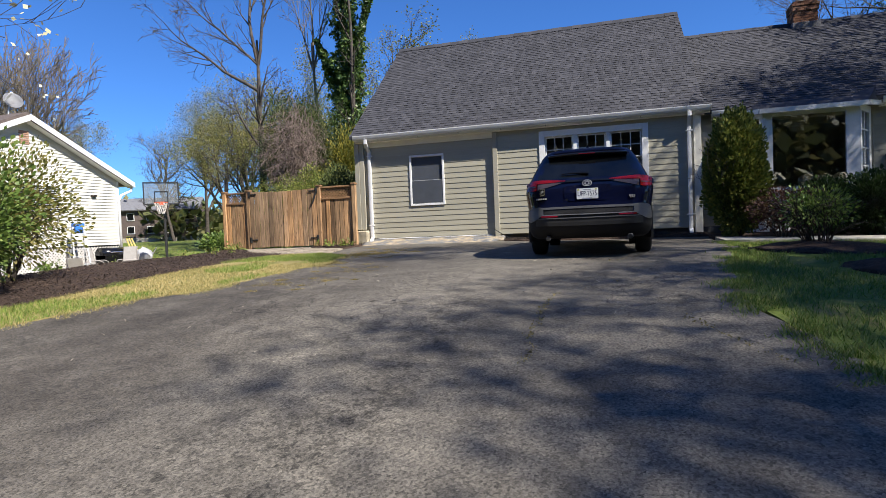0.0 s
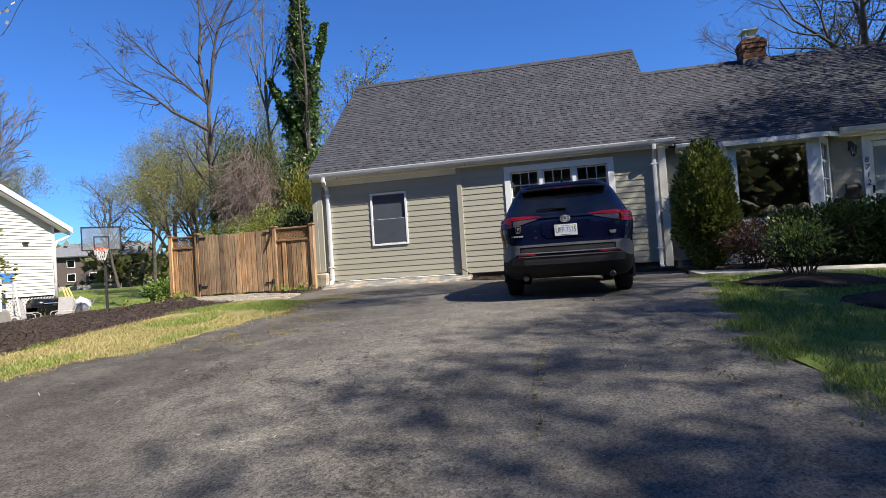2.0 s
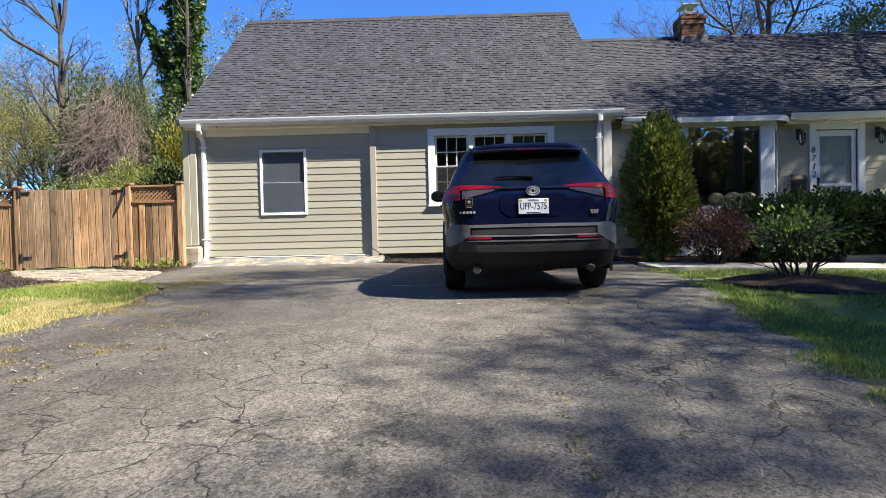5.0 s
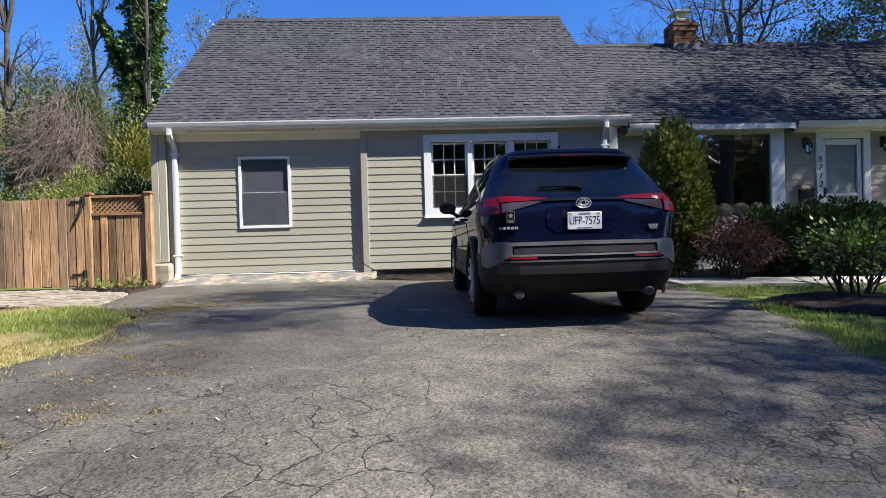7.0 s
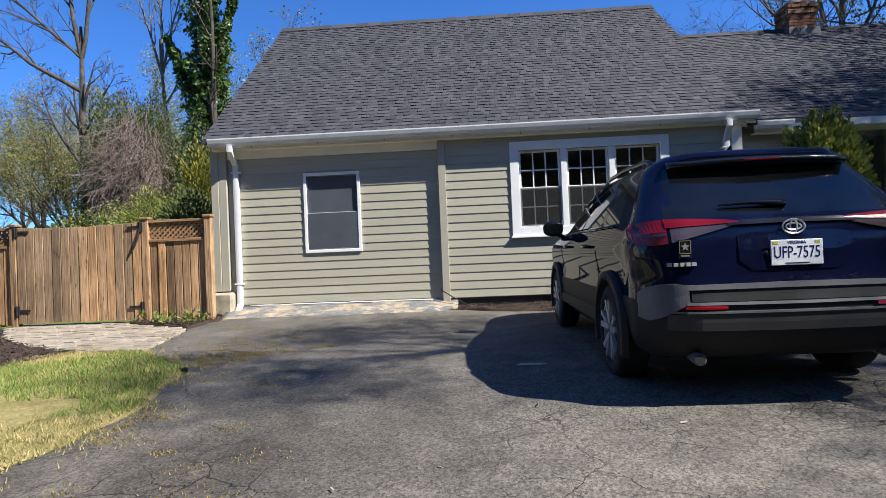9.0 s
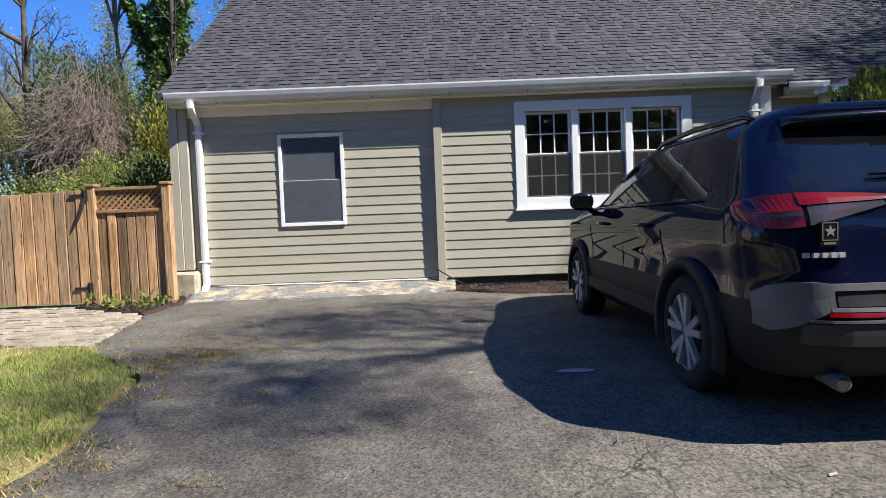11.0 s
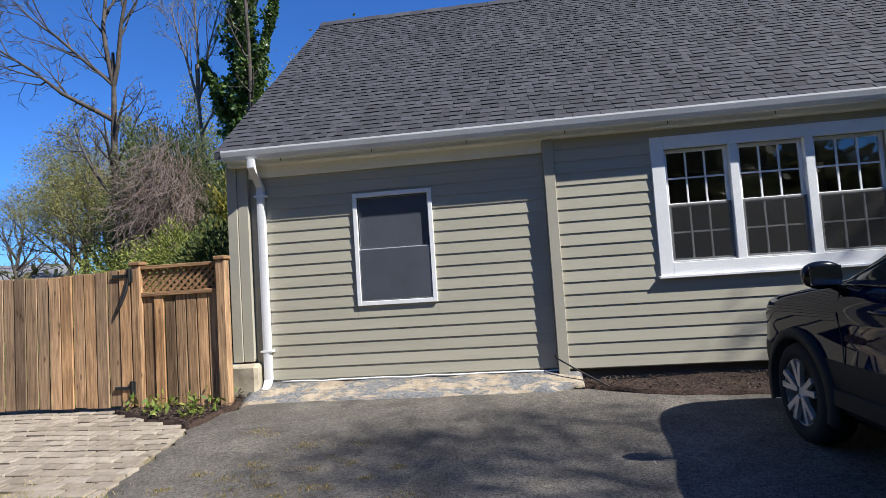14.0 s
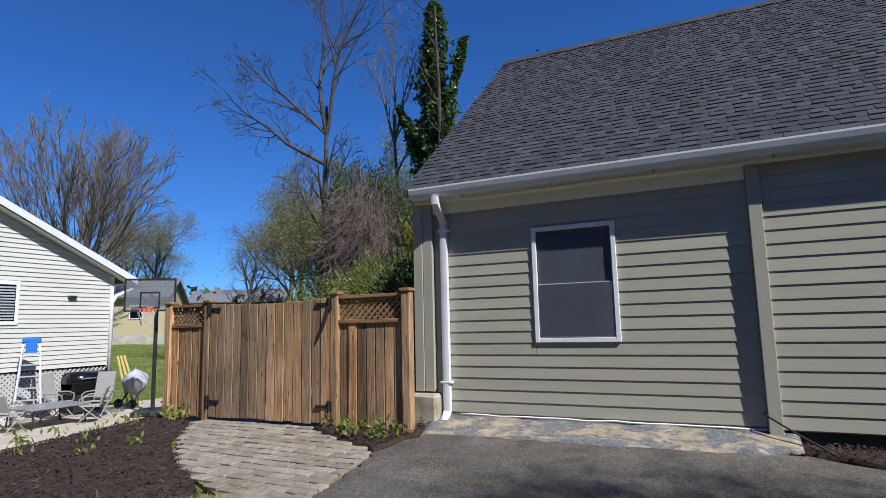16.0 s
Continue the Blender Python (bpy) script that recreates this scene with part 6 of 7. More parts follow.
tree("tree", (15.2, -1.2), "budding shade tree on the front lawn", tall_shade, "tips", BUD, 0.08, 71, 17, 0.26, "shade trees")
tree("tree", (14.4, -3.0), "budding shade tree on the front lawn", tall_shade, "tips", BUD, 0.08, 72, 13, 0.26, "shade trees")
tree("tree", (16.4, -0.4), "budding shade tree on the front lawn", tall_shade, "tips", BUD, 0.08, 76, 9, 0.27, "shade trees")
tree("tree", (8.4, 7.3), "tall slim shade tree on the front lawn", high_shade, "tips", BUD, 0.055, 74, 4, 0.2, "shade trees")
tree("tree", (12.6, 6.4), "tall slim shade tree on the front lawn", high_shade, "tips", BUD, 0.055, 75, 3, 0.2, "shade trees")
tree("tree", (16.5, 12.8), "budding shade tree beside the house", low_shade, "tips", BUD, 0.055, 73, 11, 0.2, "shade trees").scale = (1.3, 1.3, 1.3)


def shrub(at, size, leaves, n, leaf, seed, label, name="shrub", stems=10, rough=0.35, up=0.0, group="", lift=0.15, twig=None, shell=0.45, freq=1.6, reach=0.62):
    """A shrub: stems from the ground and a mass of leaves."""
    x, y = at
    z = level(x, y) + 0.03
    th = thing(name, (x, y, z), label, "shrub", group)
    t = Tree(seed)
    for i in range(stems):
        a = 2 * math.pi * i / stems
        d = Vector((math.cos(a) * size[0] * 0.55, math.sin(a) * size[1] * 0.55, size[2] * 1.1))
        t.limb(Vector((x + 0.1 * math.cos(a), y + 0.1 * math.sin(a), z - 0.05)), d, size[2] * reach, 0.018, 1, (0, 4, 3), 35, 0.02, 0.1)
    part("branchwork", t.mesh("branchwork"), twig or TWIG, th)
    c = clump(n, (x, y, z + lift + (size[2]) / 2), (size[0], size[1], size[2] / 2), seed, rough, shell, freq)
    c[:, 2] = np.maximum(c[:, 2], z + 0.03)
    part("foliage", leaf_mesh("foliage", c, leaf, seed, up), leaves, th)
    return th


shrub((2.9, 13.6), (0.62, 0.6, 2.6), CONIFER, 26000, 0.045, 81, "tall dense rounded arborvitae against the house", "evergreen_shrub", 8, 0.22, 0.8, lift=0.02, freq=2.2, shell=0.35)
shrub((3.65, 13.05), (0.75, 0.55, 0.85), RED_LEAF, 5000, 0.03, 82, "reddish-brown barberry bush with thin twigs", "barberry_bush", 18, 0.4)
for i, (x, y, w_, h) in enumerate(((4.55, 13.6, 0.62, 1.15), (5.3, 13.6, 0.68, 1.3), (6.05, 13.55, 0.68, 1.35), (6.8, 13.45, 0.66, 1.3))):
    shrub((x, y), (w_, 0.55, h), HEDGE_LEAF, 7000, 0.045, 183 + i, "dark glossy broadleaf shrub under the bay window", "evergreen_shrub", 12, 0.3, group="front hedge", lift=0.0)
shrub((3.25, 10.1), (0.55, 0.42, 0.72), NEW_LEAF, 2000, 0.03, 88, "airy light-green shrub on a mulch mound", "azalea_shrub", 16, 0.5, 0.2, lift=0.22, shell=0.8, reach=0.95)
shrub((8.7, 11.4), (1.3, 1.2, 1.9), HEDGE_LEAF, 9000, 0.06, 89, "large rounded dark evergreen on the lawn", "evergreen_shrub", 14, 0.3, lift=0.35)
shrub((5.6, 8.6), (0.55, 0.5, 0.7), GREEN_LEAF, 350, 0.07, 90, "sparse leggy sapling on a mulch mound", "sapling", 5, 0.4, lift=0.2, shell=0.8)
shrub((-7.9, 6.0), (1.05, 0.9, 2.0), GREEN_LEAF, 11000, 0.042, 91, "tall leafy spring shrub in the mulch bed", "lilac_shrub", 22, 0.5, 0.2, lift=0.1, shell=0.75)
shrub((-9.2, 7.6), (1.3, 1.0, 2.1), YELLOW_LEAF, 9000, 0.042, 92, "tall leafy spring shrub with pale new leaves", "lilac_shrub", 22, 0.5, 0.2, lift=0.1, shell=0.75)
shrub((-12.2, 17.0), (0.8, 0.6, 0.9), GREEN_LEAF, 1800, 0.07, 93, "bright green low shrub behind the bed", "shrub", 10, 0.4)
shrub((-17.8, 15.2), (0.5, 0.5, 0.7), GREEN_LEAF, 250, 0.07, 94, "thin young sapling near the patio", "sapling", 5, 0.4, shell=0.8)

# a flowering branch that hangs in from beside the drive
bl = Tree(96)
bl.limb(Vector((-11.0, 5.0, 4.9)), Vector((1, 0.25, 0.05)), 3.6, 0.035, 0, (7, 4), 35, 0.0, 0.1, 0.2)
fb = thing("tree", (-11.6, 4.6, 0.3), "flowering dogwood with creamy blossoms", "tree")
bl.limb(Vector((-11.6, 4.6, 0.2)), Vector((0.1, 0.07, 1)), 5.0, 0.12, 0, (6, 4), 40, 0.03, 0.08, 0.5)
part("trunk", bl.mesh("trunk"), TWIG, fb)
tp = np.array([tuple(p) for p in bl.tips])
part("blossoms", leaf_mesh("blossoms", np.repeat(tp, 4, 0) + np.random.default_rng(3).normal(0, 0.08, (len(tp) * 4, 3)), 0.07, 97, 0, 1.0), leafy("cream_petals", (0.5, 0.45, 0.25), (0.65, 0.6, 0.4), (0.7, 0.66, 0.5)), fb)

# ---- grass, weeds, chips ----


def inside(x, y, poly):
    c, j = False, len(poly) - 1
    for i in range(len(poly)):
        (xi, yi), (xj, yj) = poly[i], poly[j]
        if (yi > y) != (yj > y) and x < (xj - xi) * (y - yi) / (yj - yi) + xi:
            c = not c
        j = i
    return c


def scatter(poly, n, seed, keep=None, box_=None):
    rng = random.Random(seed)
    xs, ys = [p[0] for p in poly], [p[1] for p in poly]
    b = box_ or (min(xs), max(xs), min(ys), max(ys))
    out = []
    while len(out) < n:
        x, y = rng.uniform(b[0], b[1]), rng.uniform(b[2], b[3])
        if inside(x, y, poly) and (not keep or keep(x, y)):
            out.append((x, y))
    return out


def blades(spots, height, width, seed, lift):
    rng = np.random.default_rng(seed)
    n = len(spots)
    p = np.array([(x, y, level(x, y) + lift) for x, y in spots])
    a = rng.uniform(0, 2 * math.pi, n)
    side = np.stack([np.cos(a), np.sin(a), np.zeros(n)], 1) * width
    lean = rng.normal(0, 0.5, (n, 3))
    h = height * rng.uniform(0.5, 1.3, n)
    lean[:, 2] = 1
    tip = p + lean * h[:, None]
    v = np.stack([p - side, p + side, tip], 1).reshape(-1, 3)
    return tri_mesh("blades", v, np.arange(3 * n).reshape(n, 3))


GRASS = leafy("grass_blades", (0.08, 0.14, 0.02), (0.17, 0.26, 0.038), (0.36, 0.34, 0.11), 0.6, 0.3)
STRAW = leafy("straw_blades", (0.09, 0.13, 0.025), (0.36, 0.29, 0.11), (0.55, 0.44, 0.2), 0.7)


def not_mound(x, y):
    return ((x - 3.35) / 1.0) ** 2 + ((y - 10.1) / 0.9) ** 2 > 1 and ((x - 4.1) / 1.35) ** 2 + ((y - 7.75) / 0.9) ** 2 > 1 and noise.noise((x * 0.9, y * 0.9, 7)) > -0.28


near = scatter(LAWN, 60000, 1, not_mound, (1.6, 11.5, 3.0, 12.3))
tagged(part("grass", blades(near, 0.055, 0.0045, 2, 0.015), GRASS), "short green lawn grass with bare patches", "grass", kind="stuff")


def greener(x, y):
    return noise.noise((x * 0.8, y * 0.8, 3)) > -0.05 + (0.16 if y < 9.4 else (-0.2 if y < 10.8 else -0.08))


edge_rnd = random.Random(78)
lawn_rim = []
for a_, b_ in zip(LAWN[1:8], LAWN[2:9]):
    for _ in range(int(1500 * math.dist(a_, b_))):
        t_ = edge_rnd.random()
        x_, y_ = a_[0] + (b_[0] - a_[0]) * t_ + edge_rnd.gauss(0.02, 0.11), a_[1] + (b_[1] - a_[1]) * t_ + edge_rnd.gauss(0, 0.05)
        if y_ > 2 and noise.noise((x_ * 2.4, y_ * 2.4, 9)) > -0.05:
            lawn_rim.append((x_, y_))
tagged(part("grass", blades(lawn_rim, 0.04, 0.0045, 8, 0.018), GRASS), "ragged grass creeping over the asphalt edge", "grass", kind="stuff")
strip = scatter(GRASS_STRIP, 30000, 3, lambda x, y: noise.noise((x * 1.3, y * 1.3, 1)) > -0.45, (-7.6, -4.2, 2.0, 12.4))
tagged(part("grass", blades([p for p in strip if greener(*p)], 0.05, 0.0045, 4, 0.025), GRASS), "green tufts along the drive's verge", "grass", kind="stuff")
tagged(part("dry_grass", blades([p for p in strip if not greener(*p)], 0.035, 0.004, 5, 0.025), STRAW), "straw-coloured dry grass along the drive", "grass", kind="stuff")
OCHRE = leafy("ochre_moss", (0.1, 0.095, 0.03), (0.22, 0.17, 0.06), (0.36, 0.27, 0.11), 0.8)
MOSS = leafy("dry_moss", (0.09, 0.085, 0.035), (0.17, 0.145, 0.06), (0.28, 0.23, 0.11), 0.8)
rim = []
rr_ = random.Random(77)
for i in range(16000):
    a_, b_ = rr_.choice(list(zip(GRASS_STRIP, GRASS_STRIP[1:] + GRASS_STRIP[:1])))
    t_ = rr_.random()
    x_, y_ = a_[0] + (b_[0] - a_[0]) * t_ + rr_.gauss(0, 0.13), a_[1] + (b_[1] - a_[1]) * t_ + rr_.gauss(0, 0.13)
    if y_ > 2 and noise.noise((x_ * 2.2, y_ * 2.2, 5)) > -0.12:
        rim.append((x_, y_))
patches = []
for cx, cy, n_, s_ in ((-4.6, 11.4, 2300, 0.24), (-5.1, 12.3, 500, 0.22), (-4.3, 12.6, 300, 0.16), (-3.9, 10.3, 300, 0.2), (-3.6, 8.4, 300, 0.3), (-3.7, 7.4, 800, 0.35), (-4.2, 9.2, 900, 0.22), (-3.9, 11.9, 400, 0.2), (-5.0, 13.2, 200, 0.15)):
    for _ in range(n_ // 45):
        ox, oy, w_ = cx + rr_.gauss(0, s_ * 1.5), cy + rr_.gauss(0, s_), rr_.uniform(0.02, 0.07)
        patches += [(ox + rr_.gauss(0, w_ * 1.4), oy + rr_.gauss(0, w_)) for _ in range(70)]
tagged(part("dry_grass", blades(patches, 0.014, 0.0045, 78, 0.02), OCHRE), "dry moss in patches on the asphalt", "grass", kind="stuff")
tagged(part("dry_grass", blades(rim, 0.032, 0.0038, 79, 0.018), STRAW), "dry grass creeping over the asphalt edge", "grass", kind="stuff")
back = scatter([(-60, 20), (-17.6, 22), (-12, 16), (-10.3, 15), (-10, 30), (-60, 50)], 20000, 6, None, (-45, -10, 15, 45))
tagged(part("grass", blades(back, 0.08, 0.012, 7, -0.03), GRASS), "green back-yard grass beyond the fence", "grass", kind="stuff")


def chips(spots, seed, size, lift):
    """Flat slivers of bark or stone lying at all angles."""
    rng = np.random.default_rng(seed)
    v, f = [], []
    for i, (x, y) in enumerate(spots):
        m = Matrix.Translation((x, y, level(x, y) + lift + 0.02 * rng.uniform())) @ Euler((rng.normal(0, 0.4), rng.normal(0, 0.4), rng.uniform(0, 6.3))).to_matrix().to_4x4()
        l, w_, h = size * rng.uniform(0.5, 1.6), size * rng.uniform(0.2, 0.5), size * 0.14
        b = len(v)
        v += [tuple(m @ Vector(p)) for p in ((-l, -w_, 0), (l, -w_ * 0.7, 0), (l * 0.9, w_, 0), (-l * 0.8, w_ * 0.8, 0), (-l, -w_, h), (l, -w_ * 0.7, h), (l * 0.9, w_, h), (-l * 0.8, w_ * 0.8, h))]
        f += [(b + 4, b + 5, b + 6, b + 7), (b, b + 1, b + 5, b + 4), (b + 1, b + 2, b + 6, b + 5), (b + 2, b + 3, b + 7, b + 6), (b + 3, b, b + 4, b + 7)]
    return tri_mesh("chips", v, f)


CHIP = leafy("bark_chips", (0.012, 0.008, 0.006), (0.035, 0.024, 0.018), (0.11, 0.075, 0.055), 0.85, 0)
side = scatter(LEFT_BED, 19000, 11, None, (-14, -6.5, 4.5, 17))
small = scatter(GATE_BED, 2200, 12) + scatter(WALL_BED, 3000, 13)
tagged(part("mulch_chips", chips(side, 14, 0.017, 0.05), CHIP), "dark shredded bark lying on the bed", "mulch", kind="stuff")
tagged(part("mulch_chips", chips(small, 15, 0.014, 0.06), CHIP), "dark shredded bark along the house wall", "mulch", kind="stuff")
PEBBLE = leafy("pale_chips", (0.16, 0.145, 0.12), (0.25, 0.22, 0.18), (0.4, 0.36, 0.29), 0.9, 0)
crumbs = [(-3.6 + random.Random(i).gauss(0, 0.75), 7.3 + random.Random(i + 999).gauss(0, 0.35)) for i in range(130)] + scatter(DRIVE, 60, 16, None, (-5, 2, 4, 14))
tagged(part("stone_crumbs", chips(crumbs, 17, 0.014, 0.02), PEBBLE), "pale stone crumbs and dry leaf bits on the asphalt", "debris", kind="stuff")
oval = bmesh.new()
bmesh.ops.create_circle(oval, cap_ends=True, segments=20, radius=1)
for v in oval.verts:
    v.co = Vector((-1.41 + 0.13 * v.co.x, 10.56 + 0.05 * v.co.y, level(-1.41, 10.56) + 0.026))
tagged(part("paper_scrap", oval, CONCRETE), "flat pale scrap lying on the asphalt", "litter")
SPRIG = leafy("weed_leaves", (0.08, 0.13, 0.02), (0.16, 0.2, 0.035), (0.3, 0.27, 0.08), 0.6)


def sprigs(spots, n, size, seed, label, mat, h=0.16):
    rng = np.random.default_rng(seed)
    c = np.concatenate([np.array([x, y, level(x, y) + 0.06]) + np.abs(rng.normal(0, 1, (n, 3))) * np.array([0.05, 0.05, h]) * np.array([1, 1, 0.6]) * rng.choice([-1, 1], (n, 3)) ** np.array([1, 1, 0]) for x, y in spots])
    tagged(part("weeds", leaf_mesh("weeds", c, size, seed, 1.2, 2.6), mat), label, "weeds", kind="stuff")


sprigs(scatter(GATE_BED, 22, 21) + [(-9.5 - 0.1 * i, 14.2 + 0.03 * i) for i in range(7)] + scatter(LEFT_BED, 50, 22, lambda x, y: y > 11.5 and x < -8.6), 16, 0.03, 23, "yellow-green weeds sprouting from the mulch", SPRIG, 0.14)
sprigs([(0.05 + 0.09 * i, 14.5 + 0.05 * math.sin(i)) for i in range(7)], 30, 0.035, 24, "leafy clump of bulbs by the wall", GREEN_LEAF, 0.2)
cr = [(-0.25 + 0.02 * math.sin(i), 4.4 + 0.12 * i) for i in range(16)] + [(0.89 + 0.06 * i, 5.47 - 0.13 * i) for i in range(8)] + [(0.35, 8.9), (0.5, 9.0), (-4.3, 10.6), (-4.6, 11.1), (-5.2, 11.6), (-4.4, 11.5), (-4.0, 11.8), (-5.3, 12.0), (-0.2, 6.4), (0.1, 6.8), (0.4, 7.1)]
rng = np.random.default_rng(30)
c = np.concatenate([np.array([x, y, level(x, y) + 0.025]) + rng.normal(0, 1, (14, 3)) * np.array([0.025, 0.06, 0.006]) for x, y in cr])
tagged(part("weeds", leaf_mesh("weeds", c, 0.011, 31, 0.4, 2.2), MOSS), "dry moss and weeds in the asphalt cracks", "weeds", kind="stuff")

# ---- the neighbour's house and patio ----
NX, NY0, NY1, NYR = -19.35, 12.1, 19.8, 15.95
NB_BASE = 1.36
nb = thing("neighbour_house", (NX, 15.6, 0.1), "white vinyl-sided house with a low gable", "house")
bm = bmesh.new()
prof = [(NY0, NB_BASE), (NY1, NB_BASE), (NY1, 4.02), (NYR, 5.87), (NY0, 4.02)]
a = [bm.verts.new((NX - 0.02, y, z)) for y, z in prof]
b = [bm.verts.new((NX - 11, y, z)) for y, z in prof]
bm.faces.new(a)
bm.faces.new(b[::-1])
for i in range(5):
    bm.faces.new((a[i - 1], b[i - 1], b[i], a[i]))
bmesh.ops.recalc_face_normals(bm, faces=bm.faces)
part("wall", bm, VINYL, nb)
bm = bmesh.new()
z = NB_BASE
while z < 5.7:
    top = min(5.8, z + 0.125)
    half = min(3.85, max(0.05, (5.87 - (z + 0.1)) / 0.4805))
    y0, y1 = NYR - half, NYR + half
    v = [bm.verts.new(p) for p in ((NX + 0.028, y0, z), (NX + 0.028, y1, z), (NX + 0.002, y1, top), (NX + 0.002, y0, top), (NX, y0, z), (NX, y1, z))]
    bm.faces.new((v[0], v[1], v[2], v[3]))
    bm.faces.new((v[4], v[5], v[1], v[0]))
    z += 0.125
bmesh.ops.recalc_face_normals(bm, faces=bm.faces)
tagged(part("siding", bm, VINYL, nb), kind="stuff")
for s in (-1, 1):
    bm = bmesh.new()
    e = NYR + s * 4.4
    slab(bm, [(NX + 0.32, NYR, 6.05), (NX + 0.32, e, 3.94), (NX - 11.3, e, 3.94), (NX - 11.3, NYR, 6.05)], 0.12)
    bmesh.ops.recalc_face_normals(bm, faces=bm.faces)
    part("roof", bm, paint("brown_shingle", (0.11, 0.085, 0.075), 0.9, 0.3, 8, 0.5, fine=90), nb)
    bm = bmesh.new()
    slab(bm, [(NX + 0.345, NYR, 6.07), (NX + 0.345, e, 3.96), (NX + 0.345, e, 3.76), (NX + 0.345, NYR, 5.87)], 0.03)
    bmesh.ops.recalc_face_normals(bm, faces=bm.faces)
    part("rake_board", bm, GUTTER, nb)
    bm = bmesh.new()
    slab(bm, [(NX + 0.3, NYR, 5.86), (NX + 0.3, e, 3.76), (NX, e, 3.76), (NX, NYR, 5.86)], 0.01)
    part("rake_soffit", bm, GUTTER, nb)
bm = bmesh.new()
box(bm, NX - 11, NX + 0.34, NY1 + 0.46, NY1 + 0.58, 3.82, 3.96, 0.01)
part("gutter", bm, GUTTER, nb)
bm = bmesh.new()
tube(bm, [(NX + 0.2, NY1 + 0.52, 3.82), (NX + 0.2, NY1 + 0.48, 3.62), (NX + 0.1, NY1 + 0.06, 3.42), (NX + 0.07, NY1 - 0.05, 3.2), (NX + 0.07, NY1 - 0.05, 0.9)], 0.055, 8)
part("downspout", bm, GUTTER, nb, "", True)
bm = bmesh.new()
box(bm, NX - 0.02, NX + 0.03, NY1 - 0.1, NY1 + 0.02, NB_BASE - 0.05, 4.0, 0.005)
part("corner_trim", bm, GUTTER, nb)
bm = bmesh.new()
for i in range(7):
    z = 5.05 + i * 0.07
    slab(bm, [(NX + 0.04, 15.72, z), (NX + 0.04, 16.08, z), (NX + 0.02, 16.08, z + 0.06), (NX + 0.02, 15.72, z + 0.06)], 0.012)
bmesh.ops.recalc_face_normals(bm, faces=bm.faces)
part("gable_vent", bm, paint("brown_vent", (0.3, 0.17, 0.11), 0.6, 0.1), nb, "brown louvred gable vent")
wn_ = bmesh.new()
box(wn_, NX, NX + 0.06, 15.5, 17.2, 2.57, 3.72, 0.01)
win = part("window", wn_, WHITE, nb, "white sliding window")
bm = bmesh.new()
box(bm, NX + 0.055, NX + 0.065, 15.6, 17.1, 2.67, 3.62)
part("pane", bm, CARGLASS, win)
for i in range(12):
    bm = bmesh.new()
    box(bm, NX + 0.064, NX + 0.07, 15.62, 17.08, 2.7 + i * 0.075, 2.74 + i * 0.075)
    part("blind_slat", bm, ALU, win)
bm = bmesh.new()
box(bm, NX, NX + 0.12, 18.45, 18.68, 3.3, 3.38, 0.02)
part("vent_hood", bm, BRONZE, nb)
bm = bmesh.new()
box(bm, NX - 0.3, NX - 0.08, NY0, NY1, 0.0, NB_BASE)
part("foundation", bm, CABIN, nb)
for s in (-1, 1):
    bm = bmesh.new()
    for i in range(-8, 70):
        y0 = NY0 + i * 0.13
        pts_ = [(y0, 0.05), (y0 + s * 1.27, 1.32)]
        if min(p[0] for p in pts_) < NY0 or max(p[0] for p in pts_) > NY1:
            continue
        p, q = Vector((NX - 0.03 + 0.006 * s, *pts_[0])), Vector((NX - 0.03 + 0.006 * s, *pts_[1]))
        u = Vector((0, 0.02, -0.02 * s))
        slab(bm, [p - u, p + u, q + u, q - u], 0.006)
    bmesh.ops.recalc_face_normals(bm, faces=bm.faces)
    tagged(part("lattice_skirt", bm, paint("grey_lattice", (0.5, 0.48, 0.45), 0.7, 0.15), nb), kind="stuff")

dish = thing("satellite_dish", (NX - 0.8, 15.6, 5.9), "grey satellite dish on the roof ridge", "satellite dish")
bm = bmesh.new()
n = 20
rings = []
dm = Matrix.Translation((NX - 0.7, 16.15, 6.66)) @ Euler((radians(35), radians(55), radians(10))).to_matrix().to_4x4()
for j in range(5):
    r = 0.34 * (j + 0.01) / 4
    rings.append([bm.verts.new(dm @ Vector((r * math.cos(t), r * 0.85 * math.sin(t), r * r * 0.7))) for t in [2 * math.pi * i / n for i in range(n)]])
for r, s in zip(rings, rings[1:]):
    for i in range(n):
        bm.faces.new((r[i - 1], r[i], s[i], s[i - 1]))
bmesh.ops.solidify(bm, geom=bm.faces[:], thickness=0.012)
part("reflector", bm, paint("dish_grey", (0.33, 0.33, 0.34), 0.5, 0.1), dish, "", True)
bm = bmesh.new()
tube(bm, [(NX - 0.75, 15.97, 5.95), (NX - 0.75, 16.01, 6.45), (NX - 0.72, 16.15, 6.62)], 0.025, 8)
part("mast", bm, ALU, dish)
bm = bmesh.new()
tube(bm, [dm @ Vector((0, -0.3, 0.05)), dm @ Vector((0, -0.1, 0.45))], 0.014, 6)
tube(bm, [dm @ Vector((0, -0.14, 0.42)), dm @ Vector((0, -0.08, 0.52))], [0.05, 0.04], 8)
part("feed_arm", bm, GUTTER, dish)


# basketball hoop
hx, hy = -16.25, 18.85
hz = level(hx, hy)
hp = thing("basketball_hoop", (hx, hy, hz), "portable basketball hoop with a clear backboard", "basketball hoop")
hm = Matrix.Translation((hx, hy, hz)) @ Matrix.Rotation(radians(38), 4, "Z") @ Matrix.Diagonal((1, 1, 1.05, 1))


def at_hoop(bm):
    bmesh.ops.transform(bm, matrix=hm, verts=bm.verts)
    return bm


